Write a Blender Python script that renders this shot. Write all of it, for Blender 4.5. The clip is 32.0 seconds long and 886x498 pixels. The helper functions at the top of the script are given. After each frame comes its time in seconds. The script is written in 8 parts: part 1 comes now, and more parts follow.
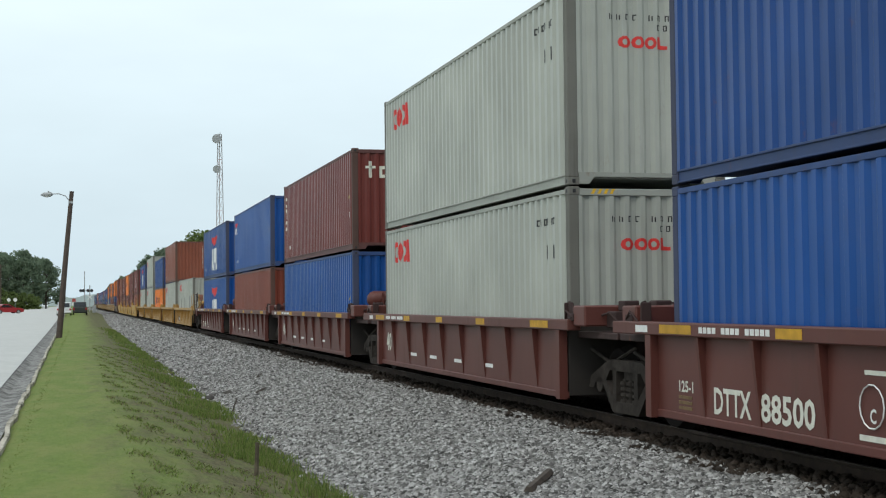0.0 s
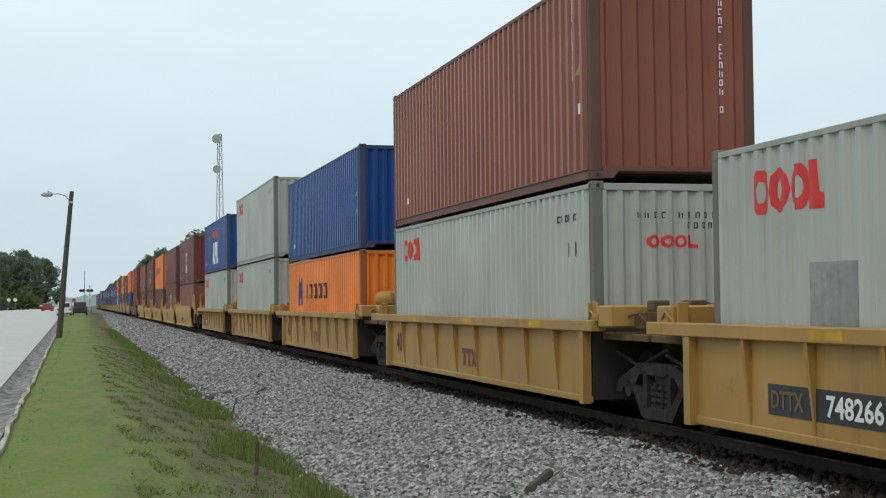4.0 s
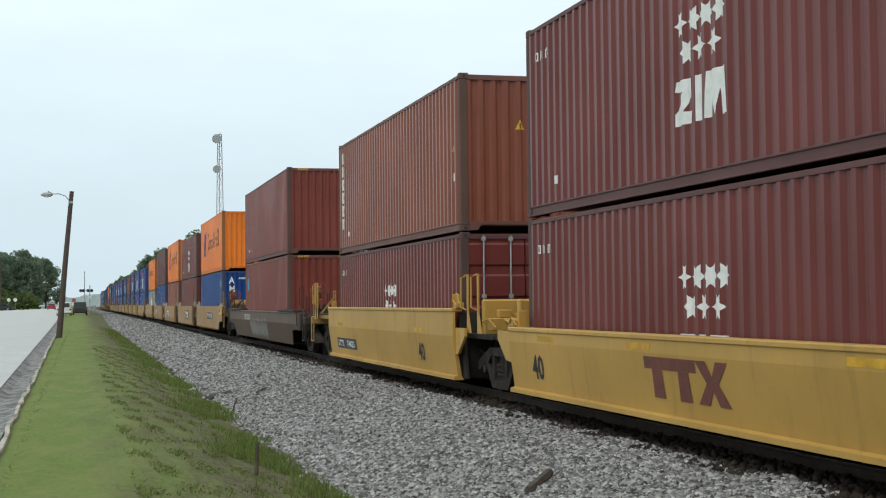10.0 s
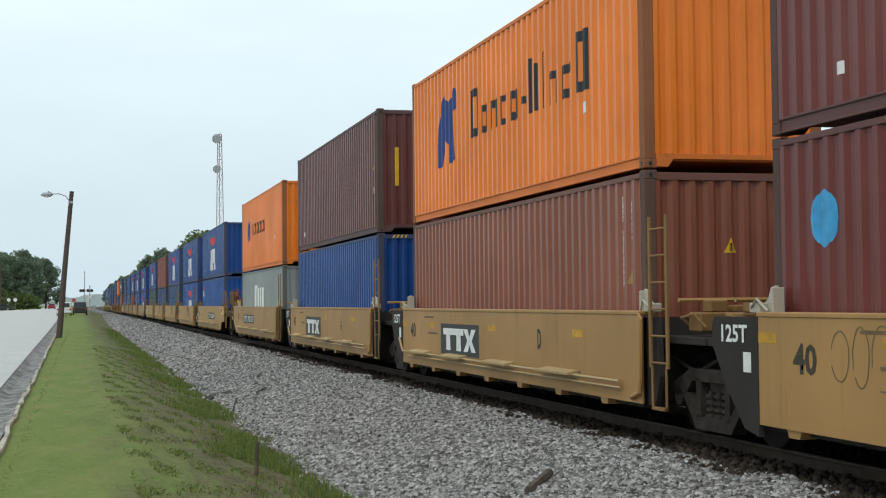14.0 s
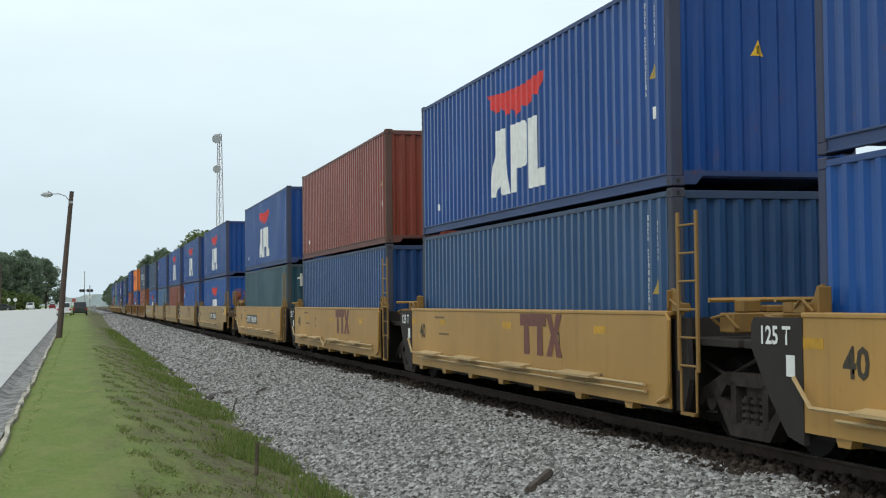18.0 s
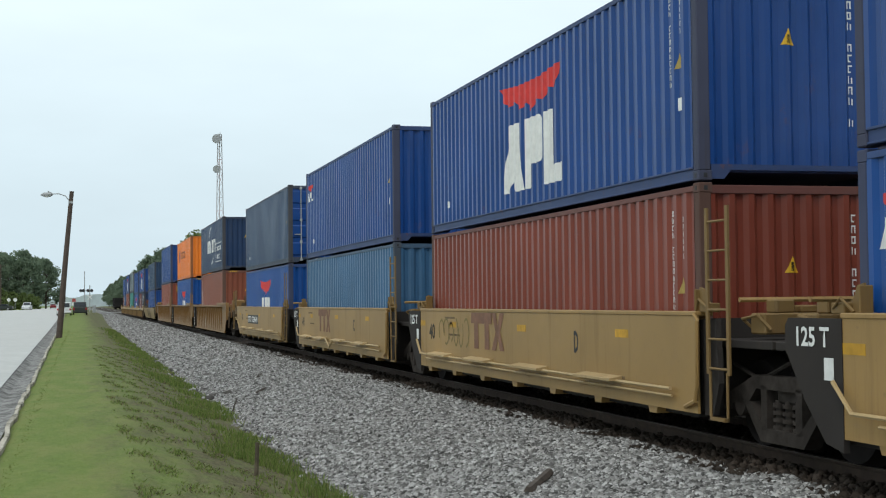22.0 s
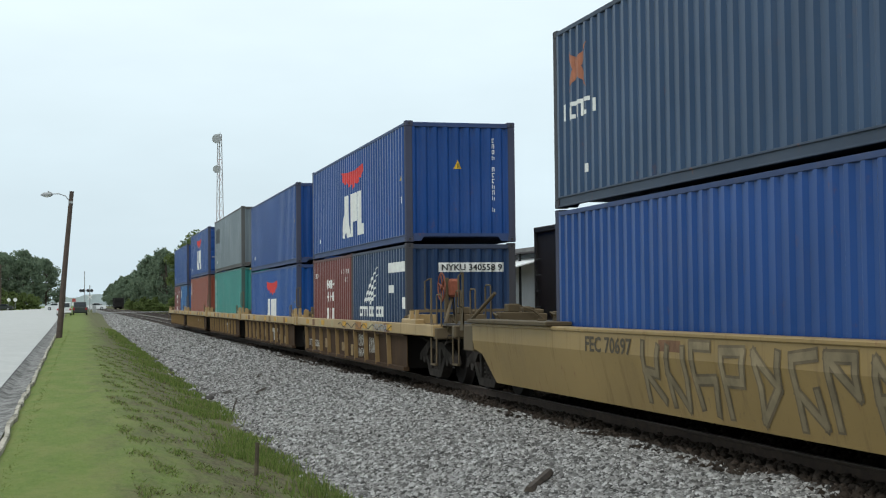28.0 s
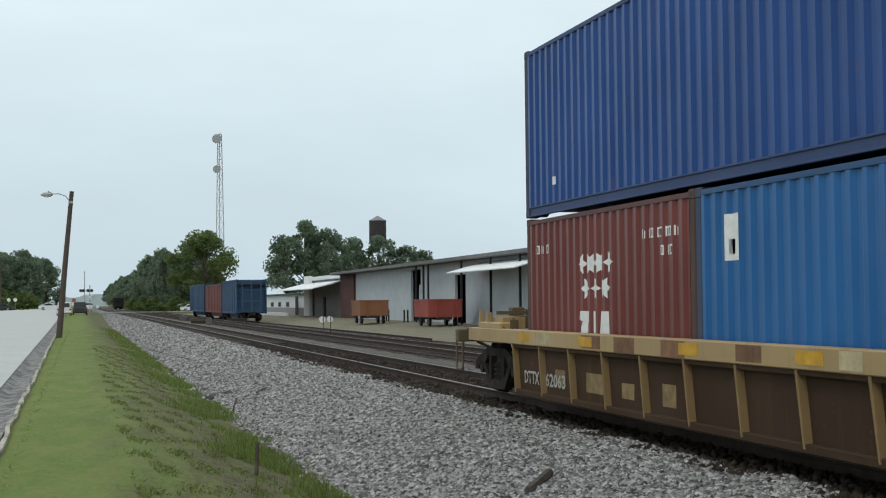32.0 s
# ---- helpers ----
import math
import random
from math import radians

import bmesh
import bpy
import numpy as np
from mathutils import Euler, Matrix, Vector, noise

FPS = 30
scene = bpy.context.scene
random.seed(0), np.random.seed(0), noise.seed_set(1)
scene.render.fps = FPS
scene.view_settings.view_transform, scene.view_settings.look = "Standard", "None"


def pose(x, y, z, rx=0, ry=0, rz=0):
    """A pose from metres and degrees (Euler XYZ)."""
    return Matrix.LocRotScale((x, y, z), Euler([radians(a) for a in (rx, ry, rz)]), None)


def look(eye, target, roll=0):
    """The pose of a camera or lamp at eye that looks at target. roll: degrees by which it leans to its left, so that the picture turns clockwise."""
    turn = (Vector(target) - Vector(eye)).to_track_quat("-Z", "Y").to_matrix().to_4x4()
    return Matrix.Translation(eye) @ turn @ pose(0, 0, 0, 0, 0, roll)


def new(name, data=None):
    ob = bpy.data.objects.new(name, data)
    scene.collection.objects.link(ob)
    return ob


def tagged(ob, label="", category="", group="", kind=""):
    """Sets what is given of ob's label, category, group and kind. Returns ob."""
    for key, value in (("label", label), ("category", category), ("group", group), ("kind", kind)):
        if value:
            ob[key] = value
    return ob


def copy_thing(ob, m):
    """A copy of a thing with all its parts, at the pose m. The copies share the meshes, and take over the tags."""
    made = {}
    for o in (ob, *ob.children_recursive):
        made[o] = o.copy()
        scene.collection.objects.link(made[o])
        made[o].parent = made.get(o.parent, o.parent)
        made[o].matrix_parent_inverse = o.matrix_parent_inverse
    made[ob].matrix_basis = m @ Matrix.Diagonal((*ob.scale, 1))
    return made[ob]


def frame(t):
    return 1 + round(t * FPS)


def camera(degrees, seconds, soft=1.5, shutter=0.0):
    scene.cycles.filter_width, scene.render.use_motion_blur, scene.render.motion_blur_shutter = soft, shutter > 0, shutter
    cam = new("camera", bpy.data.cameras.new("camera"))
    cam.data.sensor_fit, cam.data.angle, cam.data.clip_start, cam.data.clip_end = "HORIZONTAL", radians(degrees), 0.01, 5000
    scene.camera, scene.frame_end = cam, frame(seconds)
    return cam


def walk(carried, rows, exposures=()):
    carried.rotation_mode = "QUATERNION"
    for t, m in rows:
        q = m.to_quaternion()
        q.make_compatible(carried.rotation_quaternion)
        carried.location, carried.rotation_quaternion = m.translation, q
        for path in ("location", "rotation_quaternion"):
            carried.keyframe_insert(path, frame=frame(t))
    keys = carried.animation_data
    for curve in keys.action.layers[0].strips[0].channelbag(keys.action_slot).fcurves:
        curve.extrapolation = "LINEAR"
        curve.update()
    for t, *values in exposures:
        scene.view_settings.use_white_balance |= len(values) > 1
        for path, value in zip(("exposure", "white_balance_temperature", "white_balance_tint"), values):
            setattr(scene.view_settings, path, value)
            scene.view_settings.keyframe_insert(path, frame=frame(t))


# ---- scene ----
# World: x to the right of the track's line, y along the track away from the camera, z = 0 at the rail tops.
EYE_Z = 1.60
cam = camera(35.43, 32.0, soft=1.15)
CAM = Matrix.Translation((0, 0, EYE_Z)) @ pose(0, 0, 0, 90 + 2.147, 0, -14.694) @ pose(0, 0, 0, 0, 0, -0.591)
walk(cam, [(0.0, CAM), (32.0, CAM)], [(0.0, 0.05), (2.2, 0.06), (3.1, -0.08), (6.5, -0.09), (8.2, 0.03), (11.0, 0.06), (16.0, 0.03), (20.0, 0.06), (28.0, 0.05), (30.2, 0.04), (31.2, -0.04), (32.0, -0.13)])

# ---- light ----
world = bpy.data.worlds.new("overcast_sky")
scene.world = world
world.use_nodes = True
wn, wl = world.node_tree.nodes, world.node_tree.links
wn.clear()
w_out = wn.new("ShaderNodeOutputWorld")
w_bg = wn.new("ShaderNodeBackground")
w_sky = wn.new("ShaderNodeTexSky")
w_sky.sky_type = "NISHITA"
w_sky.sun_disc = False
w_sky.sun_elevation = radians(52)
w_sky.sun_rotation = radians(200)
w_sky.air_density, w_sky.dust_density, w_sky.ozone_density = 1.5, 4.0, 1.0
w_scale = wn.new("ShaderNodeVectorMath")
w_scale.operation = "SCALE"
w_scale.inputs["Scale"].default_value = 0.10
w_geo = wn.new("ShaderNodeTexCoord")
w_sep = wn.new("ShaderNodeSeparateXYZ")
w_ramp = wn.new("ShaderNodeValToRGB")
w_ramp.color_ramp.elements[0].position = 0.0
w_ramp.color_ramp.elements[0].color = (0.70, 0.85, 0.93, 1)
w_ramp.color_ramp.elements[1].position = 1.0
w_ramp.color_ramp.elements[1].color = (1.15, 1.27, 1.32, 1)
for pos, col in ((0.10, (0.74, 0.89, 0.97, 1)), (0.22, (0.85, 0.99, 1.05, 1))):
    el = w_ramp.color_ramp.elements.new(pos)
    el.color = col
w_noise = wn.new("ShaderNodeTexNoise")
w_noise.inputs["Scale"].default_value = 2.2
w_noise.inputs["Detail"].default_value = 5.0
w_noise.inputs["Roughness"].default_value = 0.55
w_map = wn.new("ShaderNodeMapping")
w_map.inputs["Scale"].default_value = (1.0, 1.0, 3.2)
w_cl = wn.new("ShaderNodeMapRange")
w_cl.inputs["From Min"].default_value, w_cl.inputs["From Max"].default_value = 0.3, 0.7
w_cl.inputs["To Min"].default_value, w_cl.inputs["To Max"].default_value = 0.92, 1.07
w_mul = wn.new("ShaderNodeVectorMath")
w_mul.operation = "SCALE"
w_mix = wn.new("ShaderNodeMix")
w_mix.data_type = "RGBA"
w_mix.inputs[0].default_value = 0.92
wl.new(w_geo.outputs["Generated"], w_sep.inputs[0])
wl.new(w_geo.outputs["Generated"], w_map.inputs[0])
wl.new(w_map.outputs[0], w_noise.inputs["Vector"])
wl.new(w_noise.outputs[0], w_cl.inputs["Value"])
wl.new(w_sep.outputs[2], w_ramp.inputs[0])
wl.new(w_ramp.outputs[0], w_mul.inputs[0])
wl.new(w_cl.outputs[0], w_mul.inputs["Scale"])
wl.new(w_sky.outputs[0], w_scale.inputs[0])
wl.new(w_scale.outputs[0], w_mix.inputs[6])
wl.new(w_mul.outputs[0], w_mix.inputs[7])
wl.new(w_mix.outputs[2], w_bg.inputs["Color"])
w_bg.inputs["Strength"].default_value = 1.0
wl.new(w_bg.outputs[0], w_out.inputs["Surface"])

sun_data = bpy.data.lights.new("sun", "SUN")
sun_data.energy, sun_data.angle, sun_data.color = 0.75, radians(14), (1.0, 0.96, 0.9)
sun = new("sun", sun_data)
sun.matrix_world = look((0, 0, 0), (0.48, 0.55, -0.92))


# ---- materials ----
def nodes_of(name):
    m = bpy.data.materials.new(name)
    m.use_nodes = True
    nt = m.node_tree
    return m, nt, nt.nodes["Principled BSDF"]


def tex_noise(nt, scale, detail=4.0, rough=0.55, stretch=(1, 1, 1), coord="Object"):
    tc = nt.nodes.new("ShaderNodeTexCoord")
    mp = nt.nodes.new("ShaderNodeMapping")
    mp.inputs["Scale"].default_value = stretch
    nz = nt.nodes.new("ShaderNodeTexNoise")
    nz.inputs["Scale"].default_value, nz.inputs["Detail"].default_value, nz.inputs["Roughness"].default_value = scale, detail, rough
    nt.links.new(tc.outputs[coord], mp.inputs[0])
    nt.links.new(mp.outputs[0], nz.inputs["Vector"])
    return nz.outputs[0]


def remap(nt, sock, a, b, c=0.0, d=1.0):
    mr = nt.nodes.new("ShaderNodeMapRange")
    for key, value in (("From Min", a), ("From Max", b), ("To Min", c), ("To Max", d)):
        mr.inputs[key].default_value = value
    nt.links.new(sock, mr.inputs["Value"])
    return mr.outputs[0]


def mixc(nt, fac, a, b, blend="MIX"):
    mx = nt.nodes.new("ShaderNodeMix")
    mx.data_type, mx.blend_type = "RGBA", blend
    for i, v in ((0, fac), (6, a), (7, b)):
        if isinstance(v, (tuple, list)):
            mx.inputs[i].default_value = (*v[:3], 1)
        elif isinstance(v, (int, float)):
            mx.inputs[i].default_value = v
        else:
            nt.links.new(v, mx.inputs[i])
    return mx.outputs[2]


def bump(nt, bsdf, sock, strength, dist):
    bp = nt.nodes.new("ShaderNodeBump")
    bp.inputs["Strength"].default_value, bp.inputs["Distance"].default_value = strength, dist
    nt.links.new(sock, bp.inputs["Height"])
    nt.links.new(bp.outputs[0], bsdf.inputs["Normal"])


MATS = {}


def paint(name, rgb, rough=0.45, dirt=0.35, dirt_rgb=(0.10, 0.085, 0.07), rust=0.0, spec=0.35):
    """Weathered steel paint: fading, vertical streaks, dull dirt, optional rust spots."""
    if name in MATS:
        return MATS[name]
    m, nt, b = nodes_of(name)
    fade = remap(nt, tex_noise(nt, 0.6, 3.0), 0.3, 0.75, 0.0, 1.0)
    pale = tuple(min(1, c * 1.12 + 0.007) for c in rgb)
    deep = tuple(c * 0.86 for c in rgb)
    col = mixc(nt, fade, deep, pale)
    streak = remap(nt, tex_noise(nt, 2.2, 6.0, 0.65, (2.2, 2.2, 0.16)), 0.56, 0.80, 0.0, dirt * 0.75)
    col = mixc(nt, streak, col, dirt_rgb)
    specks = remap(nt, tex_noise(nt, 9.0, 6.0, 0.7), 0.62, 0.75, 0.0, dirt * 0.7)
    col = mixc(nt, specks, col, dirt_rgb)
    blot = remap(nt, tex_noise(nt, 0.9, 9.0, 0.72, (1, 1, 0.8)), 0.52, 0.70, 0.0, dirt * 0.55)
    col = mixc(nt, blot, col, tuple(0.5 * c + 0.5 * q for c, q in zip(rgb, dirt_rgb)))
    if rust > 0:
        spots = remap(nt, tex_noise(nt, 3.4, 8.0, 0.7, (1, 1, 0.6)), 0.62, 0.70, 0.0, rust)
        col = mixc(nt, spots, col, (0.17, 0.06, 0.028))
    nt.links.new(col, b.inputs["Base Color"])
    nt.links.new(remap(nt, streak, 0, 1, rough, min(0.95, rough + 0.35)), b.inputs["Roughness"])
    b.inputs["Specular IOR Level"].default_value = spec
    bump(nt, b, tex_noise(nt, 5.0, 4.0), 0.12, 0.01)
    MATS[name] = m
    return m


def plain(name, rgb, rough=0.6, metal=0.0, var=0.25, scale=6.0, bmp=0.0, spec=0.4):
    if name in MATS:
        return MATS[name]
    m, nt, b = nodes_of(name)
    n1 = tex_noise(nt, scale, 6.0, 0.6)
    n2 = tex_noise(nt, scale * 0.13, 3.0, 0.5)
    col = mixc(nt, remap(nt, n1, 0.3, 0.7), tuple(c * (1 - var) for c in rgb), tuple(min(1, c * (1 + var)) for c in rgb))
    col = mixc(nt, remap(nt, n2, 0.35, 0.7, 0, 0.5), col, tuple(c * (1 - var * 1.3) for c in rgb))
    nt.links.new(col, b.inputs["Base Color"])
    b.inputs["Roughness"].default_value, b.inputs["Metallic"].default_value = rough, metal
    b.inputs["Specular IOR Level"].default_value = spec
    if bmp:
        bump(nt, b, n1, 0.6, bmp)
    MATS[name] = m
    return m


# ---- mesh helpers ----
def boxm(bm, x0, x1, y0, y1, z0, z1, bev=0.0):
    vs = [bm.verts.new((x, y, z)) for z in (z0, z1) for y in (y0, y1) for x in (x0, x1)]
    fs = [bm.faces.new([vs[i] for i in q]) for q in
          ((0, 2, 3, 1), (4, 5, 7, 6), (0, 1, 5, 4), (2, 6, 7, 3), (0, 4, 6, 2), (1, 3, 7, 5))]
    if bev:
        es = list({e for f in fs for e in f.edges})
        bmesh.ops.bevel(bm, geom=es, offset=bev, segments=1, affect="EDGES")
    return bm


def prism(bm, outline, axis, a, b):
    """Extrudes a closed outline of 2D points along axis from a to b."""
    def put(p, h):
        return {"x": (h, p[0], p[1]), "y": (p[0], h, p[1]), "z": (p[0], p[1], h)}[axis]
    n = len(outline)
    lo, hi = [bm.verts.new(put(p, a)) for p in outline], [bm.verts.new(put(p, b)) for p in outline]
    for i in range(n):
        bm.faces.new((lo[i], lo[(i + 1) % n], hi[(i + 1) % n], hi[i]))
    bm.faces.new(lo[::-1])
    bm.faces.new(hi)
    return bm


def tube(bm, pts, r, seg=8):
    """A round bar along straight pieces from point to point."""
    pts = [Vector(p) for p in pts]
    rings = []
    for i, p in enumerate(pts):
        d = (pts[min(i + 1, len(pts) - 1)] - pts[max(i - 1, 0)]).normalized()
        side = d.cross(Vector((0, 0, 1)) if abs(d.z) < 0.9 else Vector((1, 0, 0))).normalized()
        up = side.cross(d)
        rad = r[i] if isinstance(r, (list, tuple)) else r
        rings.append([bm.verts.new(p + rad * (math.cos(k * math.tau / seg) * side + math.sin(k * math.tau / seg) * up)) for k in range(seg)])
    for a, b in zip(rings, rings[1:]):
        for k in range(seg):
            bm.faces.new((a[k], a[(k + 1) % seg], b[(k + 1) % seg], b[k]))
    bm.faces.new(rings[0][::-1])
    bm.faces.new(rings[-1])
    return bm


def done(bm, smooth=False):
    bmesh.ops.recalc_face_normals(bm, faces=bm.faces)
    if smooth:
        for f in bm.faces:
            f.smooth = True
    return bm


ROUND_PARTS = {"wheel", "air_tank", "axle", "bearing_cap", "brake_wheel", "spring_nest", "grab_rail", "stirrup", "brake_pipe", "air_hose", "side_pipe", "pipe", "hand_rail", "locking_bar"}


def mesh_of(name, bm, material):
    done(bm)
    me = bpy.data.meshes.new(name)
    bm.to_mesh(me)
    bm.free()
    if name in ROUND_PARTS:
        me.polygons.foreach_set("use_smooth", [True] * len(me.polygons))
        me.set_sharp_from_angle(angle=radians(48))
    if material:
        me.materials.append(material)
    return me


def part(name, bm, material, parent=None, label=""):
    ob = new(name, mesh_of(name, bm, material) if isinstance(bm, bmesh.types.BMesh) else bm)
    if parent:
        ob.parent = parent
    if label:
        tagged(ob, label=label)
    return ob


def share(name, me, parent, m):
    ob = new(name, me)
    ob.parent = parent
    ob.matrix_basis = m
    return ob


def grid_mesh(name, xs, ys, height, material):
    verts = [(x, y, height(x, y)) for y in ys for x in xs]
    n = len(xs)
    faces = [(j * n + i, j * n + i + 1, (j + 1) * n + i + 1, (j + 1) * n + i) for j in range(len(ys) - 1) for i in range(n - 1)]
    me = bpy.data.meshes.new(name)
    me.from_pydata(verts, [], faces)
    me.polygons.foreach_set("use_smooth", [True] * len(me.polygons))
    me.materials.append(material)
    return new(name, me)


# ---- ground, road, tracks ----
def smooth(a, b, v):
    t = min(1, max(0, (v - a) / (b - a)))
    return t * t * (3 - 2 * t)


def rise(x, y):
    """The road climbs a little in the distance."""
    return 0.55 * smooth(90, 300, y) * (1 - smooth(2.0, 6.0, x))


def kerb_x(y):
    return -0.74 - 0.0058 * y


def lerp_table(table, v):
    for (a, p), (b, q) in zip(table, table[1:]):
        if v <= b:
            return p + (q - p) * max(0, (v - a)) / (b - a)
    return table[-1][1]


GROUND = ((-400, -0.3), (-14, -0.25), (-1.6, -0.22), (-0.7, -0.09), (0.6, -0.10), (1.4, -0.24), (2.3, -0.52), (3.1, -0.70), (4.5, -0.62), (6.0, -0.42),
          (10.0, -0.42), (14.6, -0.45), (19.0, -0.62), (22.0, -0.40), (27.0, -0.16), (60, 0.0), (400, 0.5))


def ground_z(x, y):
    n = 0.014 * noise.noise((x * 0.9, y * 0.35, 0)) * smooth(-0.9, 0.2, x)
    return lerp_table(GROUND, x) + rise(x, y) + n


def worn_mask(nt):
    """0 on the mown strip by the kerb, 1 on the bare soil toward the ditch, in uneven patches."""
    sx = nt.nodes.new("ShaderNodeSeparateXYZ")
    nt.links.new(nt.nodes.new("ShaderNodeTexCoord").outputs["Object"], sx.inputs[0])
    add = nt.nodes.new("ShaderNodeMath")
    nt.links.new(remap(nt, sx.outputs[0], -0.45, 1.75, -0.27, 0.25), add.inputs[0])
    nt.links.new(tex_noise(nt, 0.9, 6.0, 0.72, (1.5, 0.5, 1)), add.inputs[1])
    return remap(nt, add.outputs[0], 0.36, 0.68, 0.0, 1.0)


def grass_mat():
    m, nt, b = nodes_of("mown_grass_and_soil")
    mid = tex_noise(nt, 1.1, 5.0, 0.65, (1.5, 0.5, 1))
    fine = tex_noise(nt, 14.0, 6.0, 0.7, (1, 0.35, 1))
    green = mixc(nt, remap(nt, fine, 0.3, 0.7), (0.096, 0.138, 0.028), (0.140, 0.186, 0.044))
    green = mixc(nt, remap(nt, mid, 0.42, 0.64, 0, 0.8), green, (0.168, 0.184, 0.058))
    green = mixc(nt, remap(nt, tex_noise(nt, 2.3, 5.0, 0.7, (1.3, 0.45, 1)), 0.54, 0.70, 0, 0.4), green, (0.080, 0.118, 0.028))
    soil = mixc(nt, remap(nt, fine, 0.35, 0.65), (0.048, 0.041, 0.024), (0.138, 0.117, 0.064))
    soil = mixc(nt, remap(nt, tex_noise(nt, 2.6, 6.0, 0.75, (1, 0.5, 1)), 0.49, 0.58, 0, 0.8), soil, (0.112, 0.135, 0.042))
    col = mixc(nt, remap(nt, worn_mask(nt), 0, 1, 0, 0.9), green, soil)
    nt.links.new(col, b.inputs["Base Color"])
    b.inputs["Roughness"].default_value = 0.9
    b.inputs["Specular IOR Level"].default_value = 0.15
    bump(nt, b, fine, 0.5, 0.03)
    return m


def stone_mat(name, light, dark, brown, brown_amount):
    m, nt, b = nodes_of(name)
    tc = nt.nodes.new("ShaderNodeTexCoord")
    vo = nt.nodes.new("ShaderNodeTexVoronoi")
    vo.inputs["Scale"].default_value = 17.0
    nt.links.new(tc.outputs["Object"], vo.inputs["Vector"])
    tone = nt.nodes.new("ShaderNodeSeparateColor")
    nt.links.new(vo.outputs["Color"], tone.inputs[0])
    col = mixc(nt, tone.outputs[0], dark, light)
    big = tex_noise(nt, 0.7, 4.0, 0.6)
    col = mixc(nt, remap(nt, big, 0.45, 0.7, 0, brown_amount), col, brown)
    nt.links.new(col, b.inputs["Base Color"])
    b.inputs["Roughness"].default_value = 0.92
    b.inputs["Specular IOR Level"].default_value = 0.2
    bump(nt, b, vo.outputs["Distance"], 1.0, -0.05)
    return m


GRASS = grass_mat()
BALLAST = stone_mat("crushed_granite_ballast", (0.30, 0.297, 0.287), (0.06, 0.06, 0.058), (0.14, 0.12, 0.10), 0.35)
OLD_BALLAST = stone_mat("rust_stained_ballast", (0.068, 0.049, 0.037), (0.022, 0.016, 0.012), (0.036, 0.025, 0.019), 0.8)
LOT = stone_mat("weedy_gravel_lot", (0.27, 0.24, 0.18), (0.14, 0.125, 0.09), (0.155, 0.16, 0.075), 0.9)
SOILED_BALLAST = stone_mat("soiled_grey_ballast", (0.19, 0.172, 0.152), (0.05, 0.044, 0.038), (0.085, 0.068, 0.054), 0.8)
CONCRETE = plain("pale_road_concrete", (0.42, 0.42, 0.40), 0.85, var=0.10, scale=3.0)


def soiled(name, clean, dirt, lo, hi, scale, stretch):
    """Concrete with long dark drifts of dirt and fine specks."""
    m, nt, bs = nodes_of(name)
    col = mixc(nt, remap(nt, tex_noise(nt, 30.0, 4.0, 0.7), 0.35, 0.7, 0, 0.5), clean, tuple(c * 0.6 for c in clean))
    col = mixc(nt, remap(nt, tex_noise(nt, scale, 7.0, 0.7, stretch), lo, hi, 0, 0.95), col, dirt)
    nt.links.new(col, bs.inputs["Base Color"])
    bs.inputs["Roughness"].default_value = 0.92
    bump(nt, bs, tex_noise(nt, 20.0, 5.0, 0.7), 0.5, 0.02)
    return m


GUTTER = soiled("stained_gutter", (0.25, 0.245, 0.23), (0.045, 0.04, 0.036), 0.42, 0.62, 3.0, (1.3, 0.7, 1))
KERB_PAINT = soiled("worn_white_kerb", (0.46, 0.42, 0.34), (0.10, 0.09, 0.06), 0.44, 0.60, 2.0, (2.0, 0.7, 1))

xs = [-1500, -700, -300, -120, -60, -30, -14, -8, -4, -2, -1.2] + [-0.8 + 0.2 * i for i in range(34)] + [6.4, 8, 10, 12, 14.6, 16, 18, 19, 20, 22, 24, 27, 32, 45, 60, 90, 150, 300, 700, 1500]
ys = [-300, -100, -30, -8, 0, 5] + [8 + 0.5 * i for i in range(100)] + [58 + 3 * i for i in range(30)] + [150, 165, 180, 200, 220, 240, 260, 280, 300, 340, 400, 500, 700, 1000, 1600, 2600]
ground = tagged(grid_mesh("ground", xs, ys, ground_z, GRASS), label="mown green verge with worn brown patches", category="ground", kind="structure")

verts, faces = [], []
road_ys = [-60, -20, 0, 8, 14, 20, 30, 40, 55, 70, 85, 100, 120, 140, 160, 180, 200, 220, 240, 260, 280, 300, 340, 400, 520, 700, 1000]
cols = [-0.62, -2.5, -4.5, -7.0, -9.0, -11.5, -15.0]
for y in road_ys:
    for c in cols:
        c = c * (1 - 0.42 * smooth(292, 330, y))
        verts.append((kerb_x(y) + c, y, -0.075 + 0.10 * (1 - ((c + 7.5) / 7.5) ** 2) + rise(-5, y) + 0.02))
nc = len(cols)
faces = [(j * nc + i, j * nc + i + 1, (j + 1) * nc + i + 1, (j + 1) * nc + i) for j in range(len(road_ys) - 1) for i in range(nc - 1)]
me = bpy.data.meshes.new("road")
me.from_pydata(verts, [], faces)
me.materials.append(CONCRETE)
road = tagged(new("road", me), label="pale concrete two-lane road with faint tyre marks", category="road", kind="structure")


